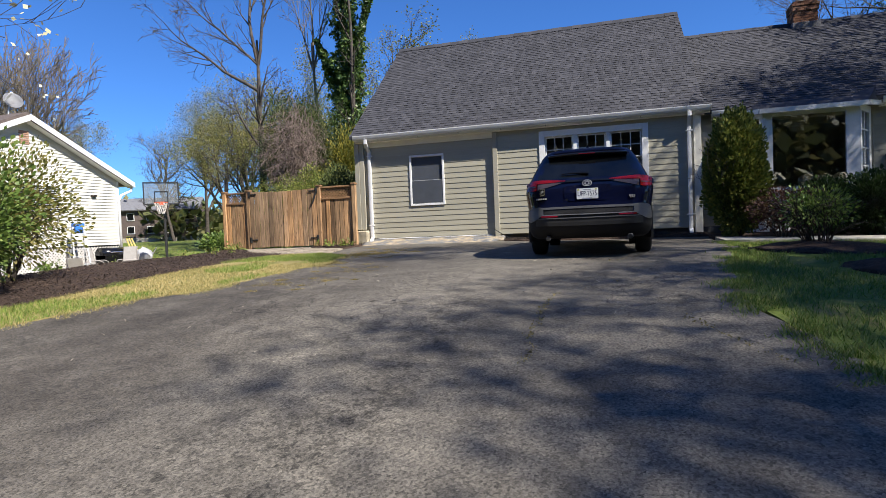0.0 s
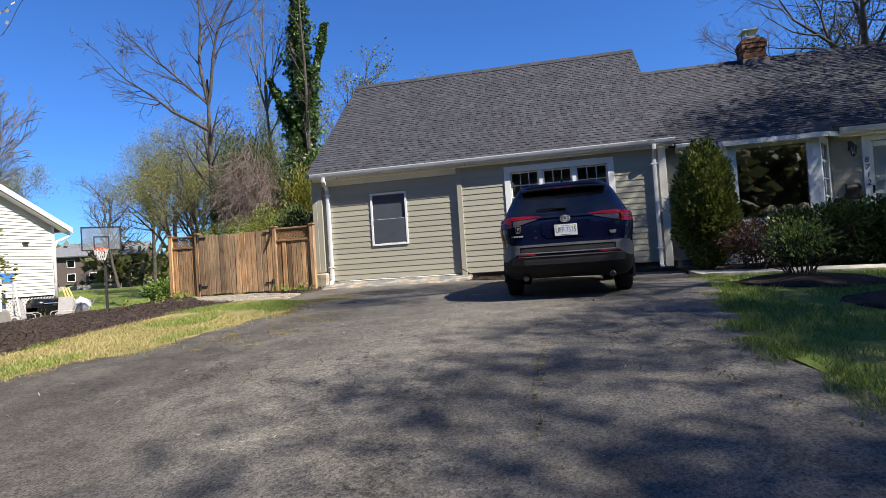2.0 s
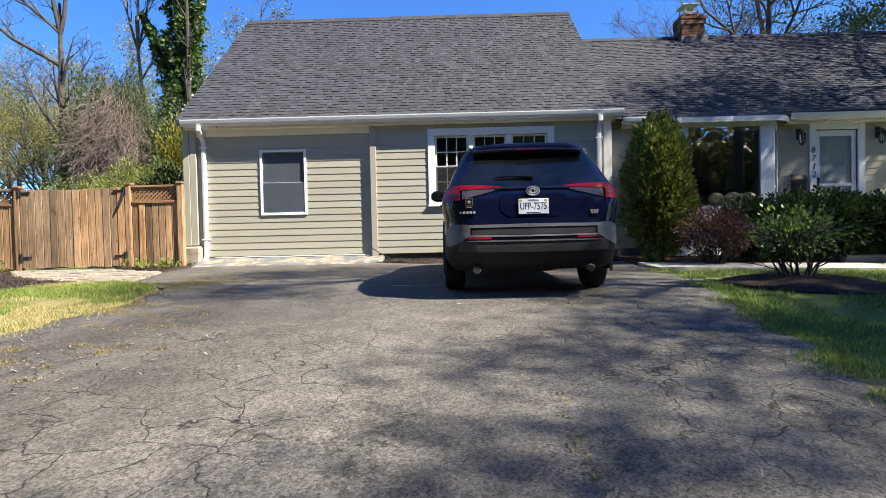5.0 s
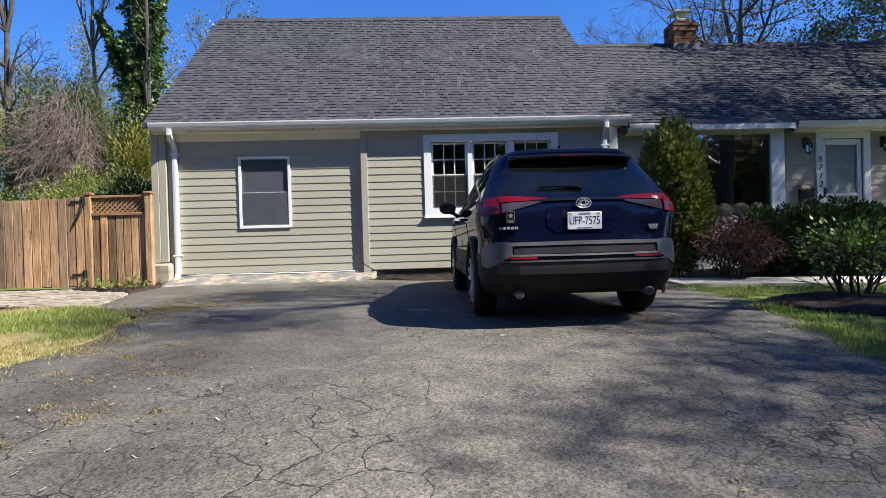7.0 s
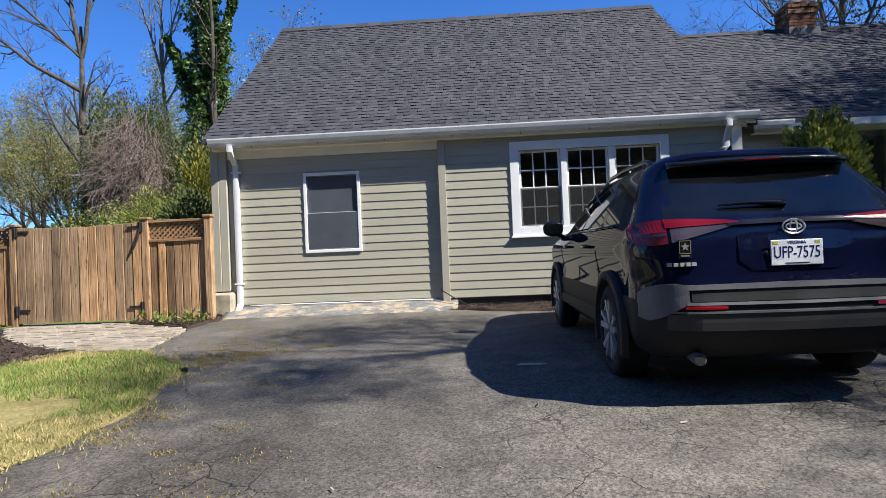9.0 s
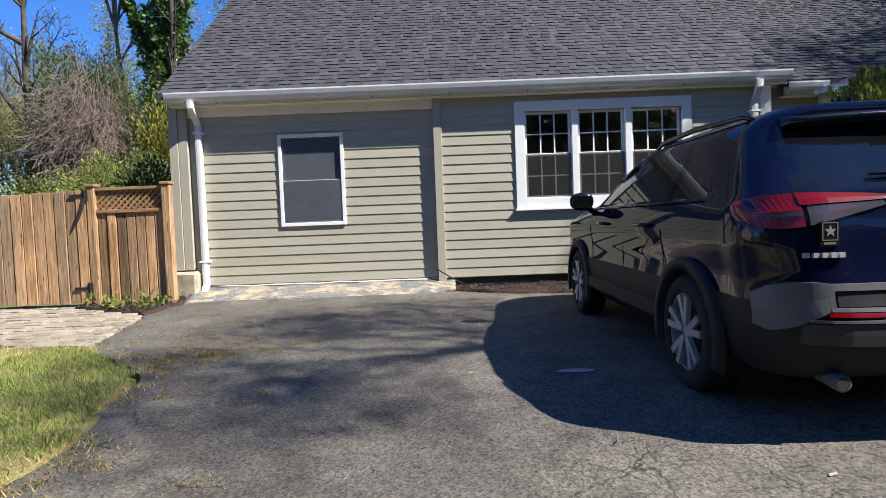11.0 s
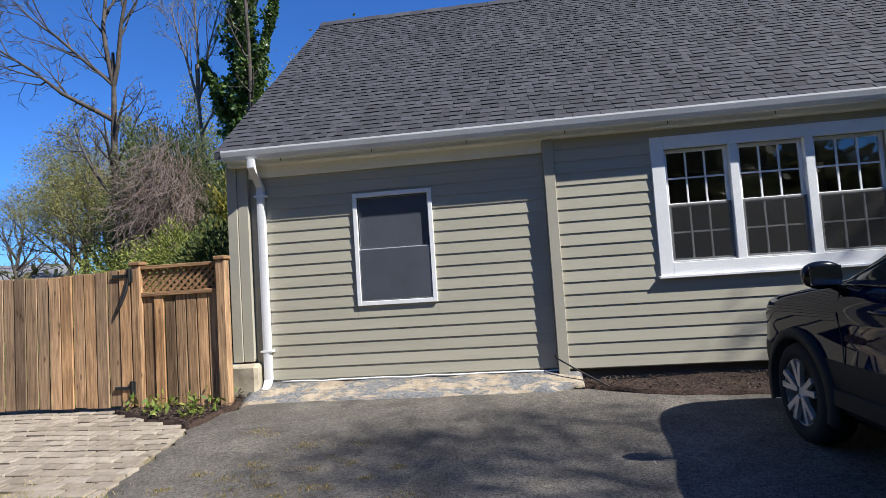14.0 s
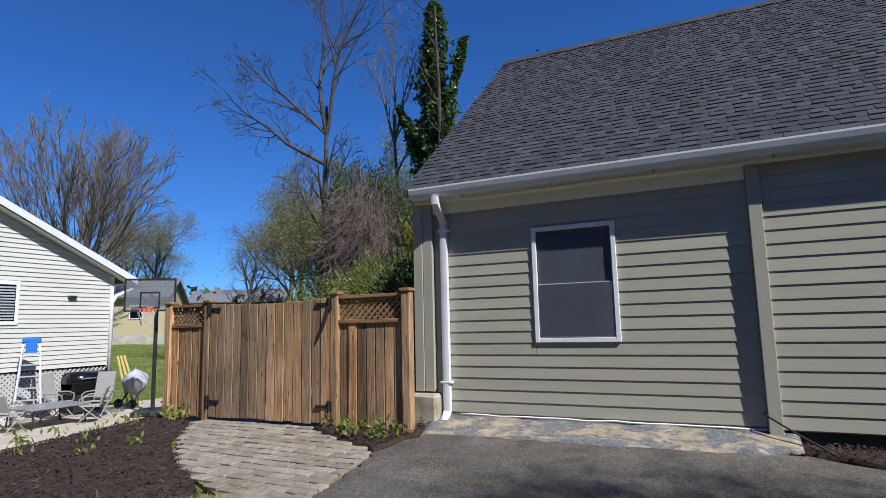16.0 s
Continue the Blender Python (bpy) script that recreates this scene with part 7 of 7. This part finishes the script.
bm = bmesh.new()
box(bm, -0.45, 0.45, -0.1, 0.75, 0.0, 0.16, 0.05)
part("base", at_hoop(bm), IRON, hp)
bm = bmesh.new()
tube(bm, [(0.05, 0.1, 0.1), (0.05, 0.1, 2.9), (0.0, -0.3, 3.0)], 0.05, 10)
part("pole", at_hoop(bm), IRON, hp)
bm = bmesh.new()
for q in ((-0.62, 0.62, 2.6, 2.64), (-0.62, 0.62, 3.38, 3.42), (-0.62, -0.58, 2.64, 3.38), (0.58, 0.62, 2.64, 3.38), (-0.24, 0.24, 2.68, 2.71), (-0.24, 0.24, 3.06, 3.09), (-0.24, -0.21, 2.71, 3.06), (0.21, 0.24, 2.71, 3.06)):
    box(bm, q[0], q[1], -0.37, -0.33, q[2], q[3])
part("backboard_frame", at_hoop(bm), IRON, hp)
bm = bmesh.new()
box(bm, -0.58, 0.58, -0.355, -0.347, 2.64, 3.38)
part("backboard", at_hoop(bm), screen_mesh("smoky_acrylic", (0.2, 0.22, 0.24), 0.55), hp)
bm = bmesh.new()
ringp = [(0.23 * math.cos(t), -0.62 + 0.23 * math.sin(t), 2.66) for t in [2 * math.pi * i / 24 for i in range(25)]]
tube(bm, ringp, 0.012, 6, False)
box(bm, -0.08, 0.08, -0.42, -0.36, 2.58, 2.7, 0.01)
part("rim", at_hoop(bm), paint("orange_rim", (0.6, 0.1, 0.04), 0.4, 0.1), hp, "orange-red metal rim")
bm = bmesh.new()
for i in range(12):
    for s in (1, -1):
        t0 = 2 * math.pi * i / 12
        tube(bm, [((0.23 - 0.04 * j) * math.cos(t0 + s * 0.26 * j), -0.62 + (0.23 - 0.04 * j) * math.sin(t0 + s * 0.26 * j), 2.65 - 0.13 * j) for j in range(4)], 0.008, 4)
part("net", at_hoop(bm), paint("net_cord", (0.6, 0.55, 0.5), 0.9, 0.1), hp)

# stepladder
lx, ly = -18.7, 17.25
lz = level(lx, ly) + 0.02
ld = thing("stepladder", (lx, ly, lz), "aluminium stepladder with a blue top cap", "ladder")
lm = Matrix.Translation((lx, ly, lz)) @ Matrix.Rotation(radians(60), 4, "Z")
for s in (-1, 1):
    for e in (-1, 1):
        bm = bmesh.new()
        tube(bm, [(s * 0.3, e * 0.5, 0.0), (s * 0.17, e * 0.06, 2.0)], 0.032, 4)
        bmesh.ops.transform(bm, matrix=lm, verts=bm.verts)
        part("rail", bm, ALU, ld)
for i in range(1, 7):
    bm = bmesh.new()
    t = i / 7
    hw, d = 0.3 - 0.13 * t, -0.5 + 0.44 * t
    box(bm, -hw, hw, d - 0.045, d + 0.045, 2.0 * t - 0.015, 2.0 * t + 0.015)
    bmesh.ops.transform(bm, matrix=lm, verts=bm.verts)
    part("tread", bm, ALU, ld)
bm = bmesh.new()
box(bm, -0.2, 0.2, -0.13, 0.13, 1.98, 2.1, 0.02)
box(bm, -0.12, 0.12, -0.15, 0.1, 1.7, 1.99, 0.02)
bmesh.ops.transform(bm, matrix=lm, verts=bm.verts)
part("top_cap", bm, paint("blue_plastic", (0.03, 0.16, 0.55), 0.4, 0.08), ld, "blue plastic top cap")

FABRIC = paint("grey_sling", (0.36, 0.34, 0.32), 0.9, 0.1, 6, 0.2)
FRAME = paint("tan_tube", (0.3, 0.27, 0.25), 0.5, 0.1)


def patio_chair(x, y, turn, back, name, label):
    z = level(x, y) + 0.02
    th = thing(name, (x, y, z), label, "chair", "patio chairs")
    m = Matrix.Translation((x, y, z)) @ Matrix.Rotation(radians(turn), 4, "Z")

    def put(pname, pts, r, mat, sides=8):
        bm = bmesh.new()
        tube(bm, pts, r, sides)
        bmesh.ops.transform(bm, matrix=m, verts=bm.verts)
        part(pname, bm, mat, th)
    for s in (-1, 1):
        put("leg", [(s * 0.25, -0.28, 0.0), (s * 0.25, 0.1, 0.42)], 0.014, FRAME)
        put("leg", [(s * 0.25, 0.3, 0.0), (s * 0.25, -0.22, 0.44)], 0.014, FRAME)
        put("back_post", [(s * 0.25, 0.18, 0.4), (s * 0.25, 0.32, back)], 0.014, FRAME)
        put("armrest", [(s * 0.28, 0.24, 0.66), (s * 0.29, -0.1, 0.66), (s * 0.28, -0.24, 0.6), (s * 0.26, -0.24, 0.44)], 0.016, FRAME)
    bm = bmesh.new()
    slab(bm, [(-0.25, -0.24, 0.44), (0.25, -0.24, 0.44), (0.25, 0.2, 0.41), (-0.25, 0.2, 0.41)], 0.02)
    bmesh.ops.transform(bm, matrix=m, verts=bm.verts)
    part("seat", bm, FABRIC, th)
    bm = bmesh.new()
    slab(bm, [(-0.24, 0.2, 0.48), (0.24, 0.2, 0.48), (0.24, 0.33, back), (-0.24, 0.33, back)], 0.015)
    bmesh.ops.transform(bm, matrix=m, verts=bm.verts)
    part("backrest", bm, FABRIC, th)


patio_chair(-18.45, 17.85, 120, 1.15, "patio_chair", "grey sling patio chair with a tall back")
patio_chair(-17.4, 16.1, -160, 0.85, "folding_chair", "tan metal folding chair turned to the table")
patio_chair(-17.6, 18.35, 20, 1.15, "patio_chair", "grey sling patio chair leaning beside the grill")
patio_chair(-16.9, 17.75, -40, 0.85, "folding_chair", "pale metal folding chair beside the table")
tx, ty = -17.6, 17.1
tz = level(tx, ty) + 0.02
tb = thing("patio_table", (tx, ty, tz), "low grey rectangular patio table", "table")
bm = bmesh.new()
box(bm, tx - 0.6, tx + 0.6, ty - 0.7, ty + 0.7, tz + 0.44, tz + 0.48, 0.01)
part("tabletop", bm, paint("slate_top", (0.2, 0.2, 0.21), 0.5, 0.1), tb)
for sx in (-1, 1):
    for sy in (-1, 1):
        bm = bmesh.new()
        tube(bm, [(tx + sx * 0.52, ty + sy * 0.62, tz), (tx + sx * 0.5, ty + sy * 0.58, tz + 0.45)], 0.02, 6)
        part("leg", bm, IRON, tb)
gx_, gy_ = -18.8, 18.75
gz_ = level(gx_, gy_) + 0.02
gr = thing("grill", (gx_, gy_, gz_), "black barbecue grill with a closed lid", "grill")
bm = bmesh.new()
box(bm, gx_ - 0.28, gx_ + 0.28, gy_ - 0.5, gy_ + 0.5, gz_ + 0.55, gz_ + 0.85, 0.03)
part("firebox", bm, BLACK, gr)
bm = bmesh.new()
tube(bm, [(gx_, gy_ - 0.5, gz_ + 0.87), (gx_, gy_ + 0.5, gz_ + 0.87)], 0.27, 16)
part("lid", bm, BLACK, gr, "", True)
bm = bmesh.new()
tube(bm, [(gx_ + 0.29, gy_ - 0.3, gz_ + 0.95), (gx_ + 0.29, gy_ + 0.3, gz_ + 0.95)], 0.018, 8)
part("handle", bm, CHROME, gr)
bm = bmesh.new()
box(bm, gx_ - 0.24, gx_ + 0.24, gy_ - 0.42, gy_ + 0.42, gz_ + 0.05, gz_ + 0.55, 0.02)
part("cabinet", bm, IRON, gr)
for sx in (-1, 1):
    for sy in (-1, 1):
        bm = bmesh.new()
        tube(bm, [(gx_ + sx * 0.22, gy_ + sy * 0.4, gz_), (gx_ + sx * 0.22, gy_ + sy * 0.4, gz_ + 0.1)], 0.03, 8)
        part("caster", bm, IRON, gr)
sx_, sy_ = -18.4, 20.0
sz_ = level(sx_, sy_) + 0.02
st_ = thing("stroller", (sx_, sy_, sz_), "folded dark stroller under a grey cloth", "stroller")
bm = bmesh.new()
bmesh.ops.create_icosphere(bm, subdivisions=3, radius=1)
for v in bm.verts:
    v.co += noise.noise_vector(v.co * 2.2) * 0.25
    v.co = Vector((sx_ + v.co.x * 0.34, sy_ + v.co.y * 0.34, sz_ + 0.72 + v.co.z * 0.36))
part("cloth", bm, paint("grey_cloth", (0.38, 0.38, 0.4), 0.9, 0.35, 4, 0.3), st_, "", True)
for s in (-1, 1):
    bm = bmesh.new()
    tube(bm, [(sx_ + s * 0.25, sy_ - 0.3, sz_ + 0.1), (sx_ + s * 0.25, sy_ + 0.1, sz_ + 0.6), (sx_ + s * 0.25, sy_ + 0.45, sz_ + 1.05)], 0.025, 6)
    part("frame", bm, IRON, st_)
    bm = bmesh.new()
    tube(bm, [(sx_ + s * 0.28, sy_ - 0.3, sz_ + 0.13), (sx_ + s * 0.33, sy_ - 0.3, sz_ + 0.13)], 0.13, 16)
    part("wheel", bm, RUBBER, st_)
bd = thing("leaning_boards", (-18.9, 19.95, 0.1), "pale yellow poles leaning at the house corner", "boards")
for i in range(3):
    bm = bmesh.new()
    tube(bm, [(-18.6 + 0.12 * i, 19.95 + 0.1 * i, 0.12), (-19.2 + 0.08 * i, 19.95 + 0.05 * i, 1.6)], 0.03, 5)
    part("pole", bm, paint("yellow_pole", (0.6, 0.45, 0.15), 0.6, 0.1), bd)


def far_house(x, y, w, d, h, rise, turn, wall_mat, roof_mat, label, rows):
    """A house far off: walls, roof, windows with frames, on a low foundation."""
    z = level(x, y)
    th = thing("house", (x, y, z), label, "house", "far houses")
    m = Matrix.Translation((x, y, z)) @ Matrix.Rotation(radians(turn), 4, "Z")

    def put(name, bm, mat, parent=th, lab=""):
        bmesh.ops.transform(bm, matrix=m, verts=bm.verts)
        bmesh.ops.recalc_face_normals(bm, faces=bm.faces)
        return part(name, bm, mat, parent, lab)
    bm = bmesh.new()
    prof = [(-d / 2, 0.6), (d / 2, 0.6), (d / 2, h), (0, h + rise), (-d / 2, h)]
    a = [bm.verts.new((-w / 2, yy, zz_)) for yy, zz_ in prof]
    b = [bm.verts.new((w / 2, yy, zz_)) for yy, zz_ in prof]
    bm.faces.new(a)
    bm.faces.new(b)
    for i in range(5):
        bm.faces.new((a[i - 1], b[i - 1], b[i], a[i]))
    put("wall", bm, wall_mat)
    bm = bmesh.new()
    box(bm, -w / 2 - 0.02, w / 2 + 0.02, -d / 2 - 0.02, d / 2 + 0.02, -0.5, 0.6)
    put("foundation", bm, CONCRETE)
    for s in (-1, 1):
        bm = bmesh.new()
        k_ = rise / (d / 2)
        slab(bm, [(-w / 2 - 0.4, 0, h + rise + 0.12), (w / 2 + 0.4, 0, h + rise + 0.12), (w / 2 + 0.4, s * (d / 2 + 0.5), h - 0.5 * k_ + 0.12), (-w / 2 - 0.4, s * (d / 2 + 0.5), h - 0.5 * k_ + 0.12)], 0.15)
        put("roof", bm, roof_mat)
    for zr in rows:
        for i in range(int(w / 2.6)):
            cx = -w / 2 + 1.5 + i * 2.6
            bm = bmesh.new()
            box(bm, cx - 0.5, cx + 0.5, -d / 2 - 0.06, -d / 2 + 0.05, zr, zr + 1.1)
            wi = put("window", bm, WHITE)
            bm = bmesh.new()
            box(bm, cx - 0.42, cx + 0.42, -d / 2 - 0.07, -d / 2 - 0.055, zr + 0.08, zr + 1.02)
            put("pane", bm, CARGLASS, wi)
    return th


GREY_ROOF = paint("grey_far_roof", (0.16, 0.16, 0.17), 0.9, 0.2, 3, 0.3)
far_house(-51.0, 39.0, 14, 8, 3.6, 1.6, 40, paint("yellow_siding", (0.46, 0.39, 0.24), 0.6, 0.06), GREY_ROOF, "pale yellow house with a grey roof across the yards", (1.9,))
far_house(-66.0, 72.0, 13, 9, 4.6, 1.8, 30, paint("brown_siding", (0.1, 0.075, 0.065), 0.7, 0.15), GREY_ROOF, "dark brown two-storey house with a grey roof", (1.2, 3.1))

# ---- pieces of walls, roofs and paving ----


def board_mesh():
    """One lap of siding a metre long, thicker at its lower edge."""
    bm = bmesh.new()
    prof = [(0.0, 0.0), (0.0135, 0.0), (0.0135, 0.004), (0.003, COURSE + 0.012), (0.0, COURSE + 0.012)]
    a = [bm.verts.new((0, -o, z)) for o, z in prof]
    b = [bm.verts.new((1, -o, z)) for o, z in prof]
    for i in range(5):
        bm.faces.new((a[i - 1], a[i], b[i], b[i - 1]))
    bm.faces.new(a)
    bm.faces.new(b[::-1])
    bmesh.ops.recalc_face_normals(bm, faces=bm.faces)
    return finish(bm, "siding_board")


k = Mat("sage_siding_board", 0.5, 0, 0.35)
col = k.ramp(k.noise(2.0, 5, (0.5, 1, 2)), (0.3, (0.375, 0.352, 0.272)), (0.7, (0.42, 0.394, 0.305)))
col = k.mix(col, k.ramp(k.random(), (0.0, 0.94), (1.0, 1.03)), 1.0, "MULTIPLY")
k.colour(k.mix(col, k.ramp(k.noise(45, 4, (0.15, 1, 1)), (0.3, 0.88), (0.6, 1.0)), 0.6, "MULTIPLY"))
k.bump(k.noise(40, 4, (0.12, 1, 1)), 0.15, 0.003)
SIDE_M = k.m
BOARD = board_mesh()
BOARD.materials.append(SIDE_M)


def clad(parent, x0, x1, face, z0, z1, holes, seed):
    rnd = random.Random(seed)
    z = z0
    while z < z1 - 0.02:
        spans = [(x0, x1)]
        for h in holes:
            if z < h[2] - 0.02 and z + COURSE > h[2]:
                ob = new("board", BOARD)
                ob.location = Vector((h[0] + 0.001, face, z)) - place(parent)
                ob.scale = (h[1] - h[0] - 0.002, 1, (h[2] - z - 0.002) / (COURSE + 0.012))
                ob.parent = parent
            if z + COURSE > h[2] and z < h[3]:
                spans = [q for s in spans for q in ((s[0], min(s[1], h[0])), (max(s[0], h[1]), s[1])) if q[1] - q[0] > 0.01]
        for a, b in spans:
            cuts = [a, b] if b - a < 5 else [a, a + rnd.uniform(0.25, 0.75) * (b - a), b]
            for p, q in zip(cuts, cuts[1:]):
                ob = new("board", BOARD)
                ob.location = Vector((p, face, z)) - place(parent)
                ob.scale = (q - p - 0.002, 1, 1)
                ob.parent = parent
        z += COURSE


clad(wall_left, -5.925, -2.395, L_FACE - 0.001, 1.285, 3.74, [(LW[0] - 0.05, LW[1] + 0.05, LW[2] - 0.05, LW[3] + 0.05)], 1)
clad(wall_right, -2.268, 2.298, R_FACE - 0.001, 1.275, 3.9, [(TW[0] - 0.14, TW[1] + 0.14, TW[2] - 0.14, TW[3] + 0.14)], 2)
clad(wall_main, 2.465, 14.45, M_FACE - 0.001, 1.43, 3.75, [(RW[0] - 0.09, RW[1] + 0.09, RW[2] - 0.09, RW[3] + 0.09), (6.49, 7.6, 1.0, 3.7), (3.1, 5.9, 1.0, 3.8)], 3)


def shingle_spots(r, seed, expo=0.122):
    """Place, width and lift of each tab on the front slope."""
    rnd = random.Random(seed)
    x0, x1, ye, ze, yr, zr = r
    length = math.hypot(yr - ye, zr - ze)
    out = []
    for c in range(int(length / expo)):
        x = x0 + 0.005 - (rnd.random() * 0.2)
        while x < x1:
            tooth = len(out) % 2
            w_ = rnd.choice((0.1, 0.13, 0.16, 0.2) if tooth else (0.07, 0.1, 0.14))
            a, b = max(x, x0), min(x + w_, x1)
            if b - a > 0.03:
                out.append((c, a, b, rnd.choice((0.013, 0.016) if tooth else (0.006, 0.008))))
            x += w_
    return out


def shingle_frame(r):
    x0, x1, ye, ze, yr, zr = r
    up = Vector((0, yr - ye, zr - ze)).normalized()
    return Vector((0, ye, ze)), up, Vector((0, -up.z, up.y))


def shingle_mesh(w_, lift, expo=0.122):
    bm = bmesh.new()
    h = expo + 0.01
    lo = [bm.verts.new((x, y, z)) for x, y, z in ((0.0015, 0, lift), (w_ - 0.0015, 0, lift), (w_ - 0.0015, h, 0.002), (0.0015, h, 0.002))]
    dn = [bm.verts.new((x, y, -0.002)) for x, y in ((0.0015, 0), (w_ - 0.0015, 0), (w_ - 0.0015, h), (0.0015, h))]
    bm.faces.new(lo)
    for i in range(4):
        bm.faces.new((lo[i - 1], dn[i - 1], dn[i], lo[i]))
    bmesh.ops.recalc_face_normals(bm, faces=bm.faces)
    return finish(bm, "shingle")


def lay_shingles(parent, r, seed, near):
    o, up, out = shingle_frame(r)
    m3 = Matrix((Vector((1, 0, 0)), up, out)).transposed()
    meshes, v, f, made = {}, [], [], 0
    for c, a, b, lift in shingle_spots(r, seed):
        p = o + up * (c * 0.122) + Vector((a, 0, 0))
        w_ = b - a
        if c < near and made < 300:
            key = (round(w_, 2), lift)
            if key not in meshes:
                meshes[key] = shingle_mesh(max(0.03, key[0]), lift)
                meshes[key].materials.append(SHINGLE)
            ob = new("shingle", meshes[key])
            ob.matrix_basis = Matrix.Translation(p) @ m3.to_4x4()
            ob.parent = parent
            made += 1
        else:
            i = len(v)
            h = 0.132
            for x, s, z in ((0.0015, 0, lift), (w_ - 0.0015, 0, lift), (w_ - 0.0015, h, 0.002), (0.0015, h, 0.002), (0.0015, 0, -0.002), (w_ - 0.0015, 0, -0.002), (w_ - 0.0015, h, -0.002), (0.0015, h, -0.002)):
                v.append(tuple(p + Vector((x, 0, 0)) + up * s + out * z))
            f += [(i, i + 1, i + 2, i + 3), (i, i + 4, i + 5, i + 1), (i + 1, i + 5, i + 6, i + 2), (i + 3, i + 7, i + 4, i)]
    tagged(part("shingles", tri_mesh("shingles", v, f), SHINGLE_FAR, parent), kind="stuff")


lay_shingles(roof_wing, R1, 5, 8)
lay_shingles(roof_main, R2, 6, 0)
for parent, r in ((roof_wing, R1), (roof_main, R2)):
    bm = bmesh.new()
    y, z, x = r[4], r[5], r[0]
    while x < r[1]:
        e = min(r[1], x + 0.3)
        t_ = 0.012 + 0.006 * ((int(x * 10)) % 2)
        k_ = (r[5] - r[3]) / (r[4] - r[2])
        for s in (-1, 1):
            slab(bm, [(x, y, z + t_ + 0.02), (e, y, z + t_ + 0.02), (e, y + s * 0.15, z + t_ - 0.15 * k_), (x, y + s * 0.15, z + t_ - 0.15 * k_)], 0.01)
        x = e
    bmesh.ops.recalc_face_normals(bm, faces=bm.faces)
    part("ridge_caps", bm, SHINGLE_FAR, parent)

# paving of the gate path
paved = struct("pavement_gate", sheet(ragged(PAVED, 0.4, 0.02, 19), 0.012, 0.5), ground_mat("joint_sand", [(0.3, (0.12, 0.1, 0.05)), (0.7, (0.3, 0.25, 0.15))], 6.0, 50.0), "pale paved path to the garden gate", "path")
k = Mat("pale_paver", 0.9, 0, 0.25)
col = k.ramp(k.random(), (0.0, (0.22, 0.183, 0.138)), (0.5, (0.275, 0.232, 0.18)), (1.0, (0.33, 0.283, 0.222)))
k.colour(k.mix(col, k.ramp(k.noise(14, 5), (0.3, 0.62), (0.65, 1.05)), 0.8, "MULTIPLY"))
k.bump(k.noise(50, 4), 0.5, 0.006)
PV = []
for i in range(4):
    rnd = random.Random(40 + i)
    bm = bmesh.new()
    box(bm, -0.112, 0.112, -0.066, 0.066, -0.02, 0.02, 0.009)
    for v in bm.verts:
        v.co += Vector((rnd.uniform(-0.005, 0.005), rnd.uniform(-0.005, 0.005), rnd.uniform(-0.002, 0.002)))
    PV.append(finish(bm, "paver"))
    PV[-1].materials.append(k.m)
rnd = random.Random(44)
j, y = 0, 11.8
while y < 14.7:
    x = -9.5 + (0.12 if j % 2 else 0)
    while x < -5.5:
        xx, yy = x + rnd.uniform(-0.006, 0.006), y + 0.05 * math.sin(x * 1.3)
        run = [q for q in (-0.084, -0.028, 0.028, 0.084) if inside(xx + q, yy, PAVED)]
        if run:
            xx += sum(run) / len(run)
            ob = new("paver", PV[rnd.randrange(4)])
            ob.parent = paved
            ob.matrix_basis = pose(xx, yy, level(xx, yy) + 0.018 + rnd.uniform(-0.004, 0.006), rnd.gauss(0, 0.6), rnd.gauss(0, 0.6), rnd.gauss(0, 1.2)) @ Matrix.Diagonal((len(run) / 4, 1, 1, 1))
            xx = x
        x += 0.24
    y += 0.147
    j += 1
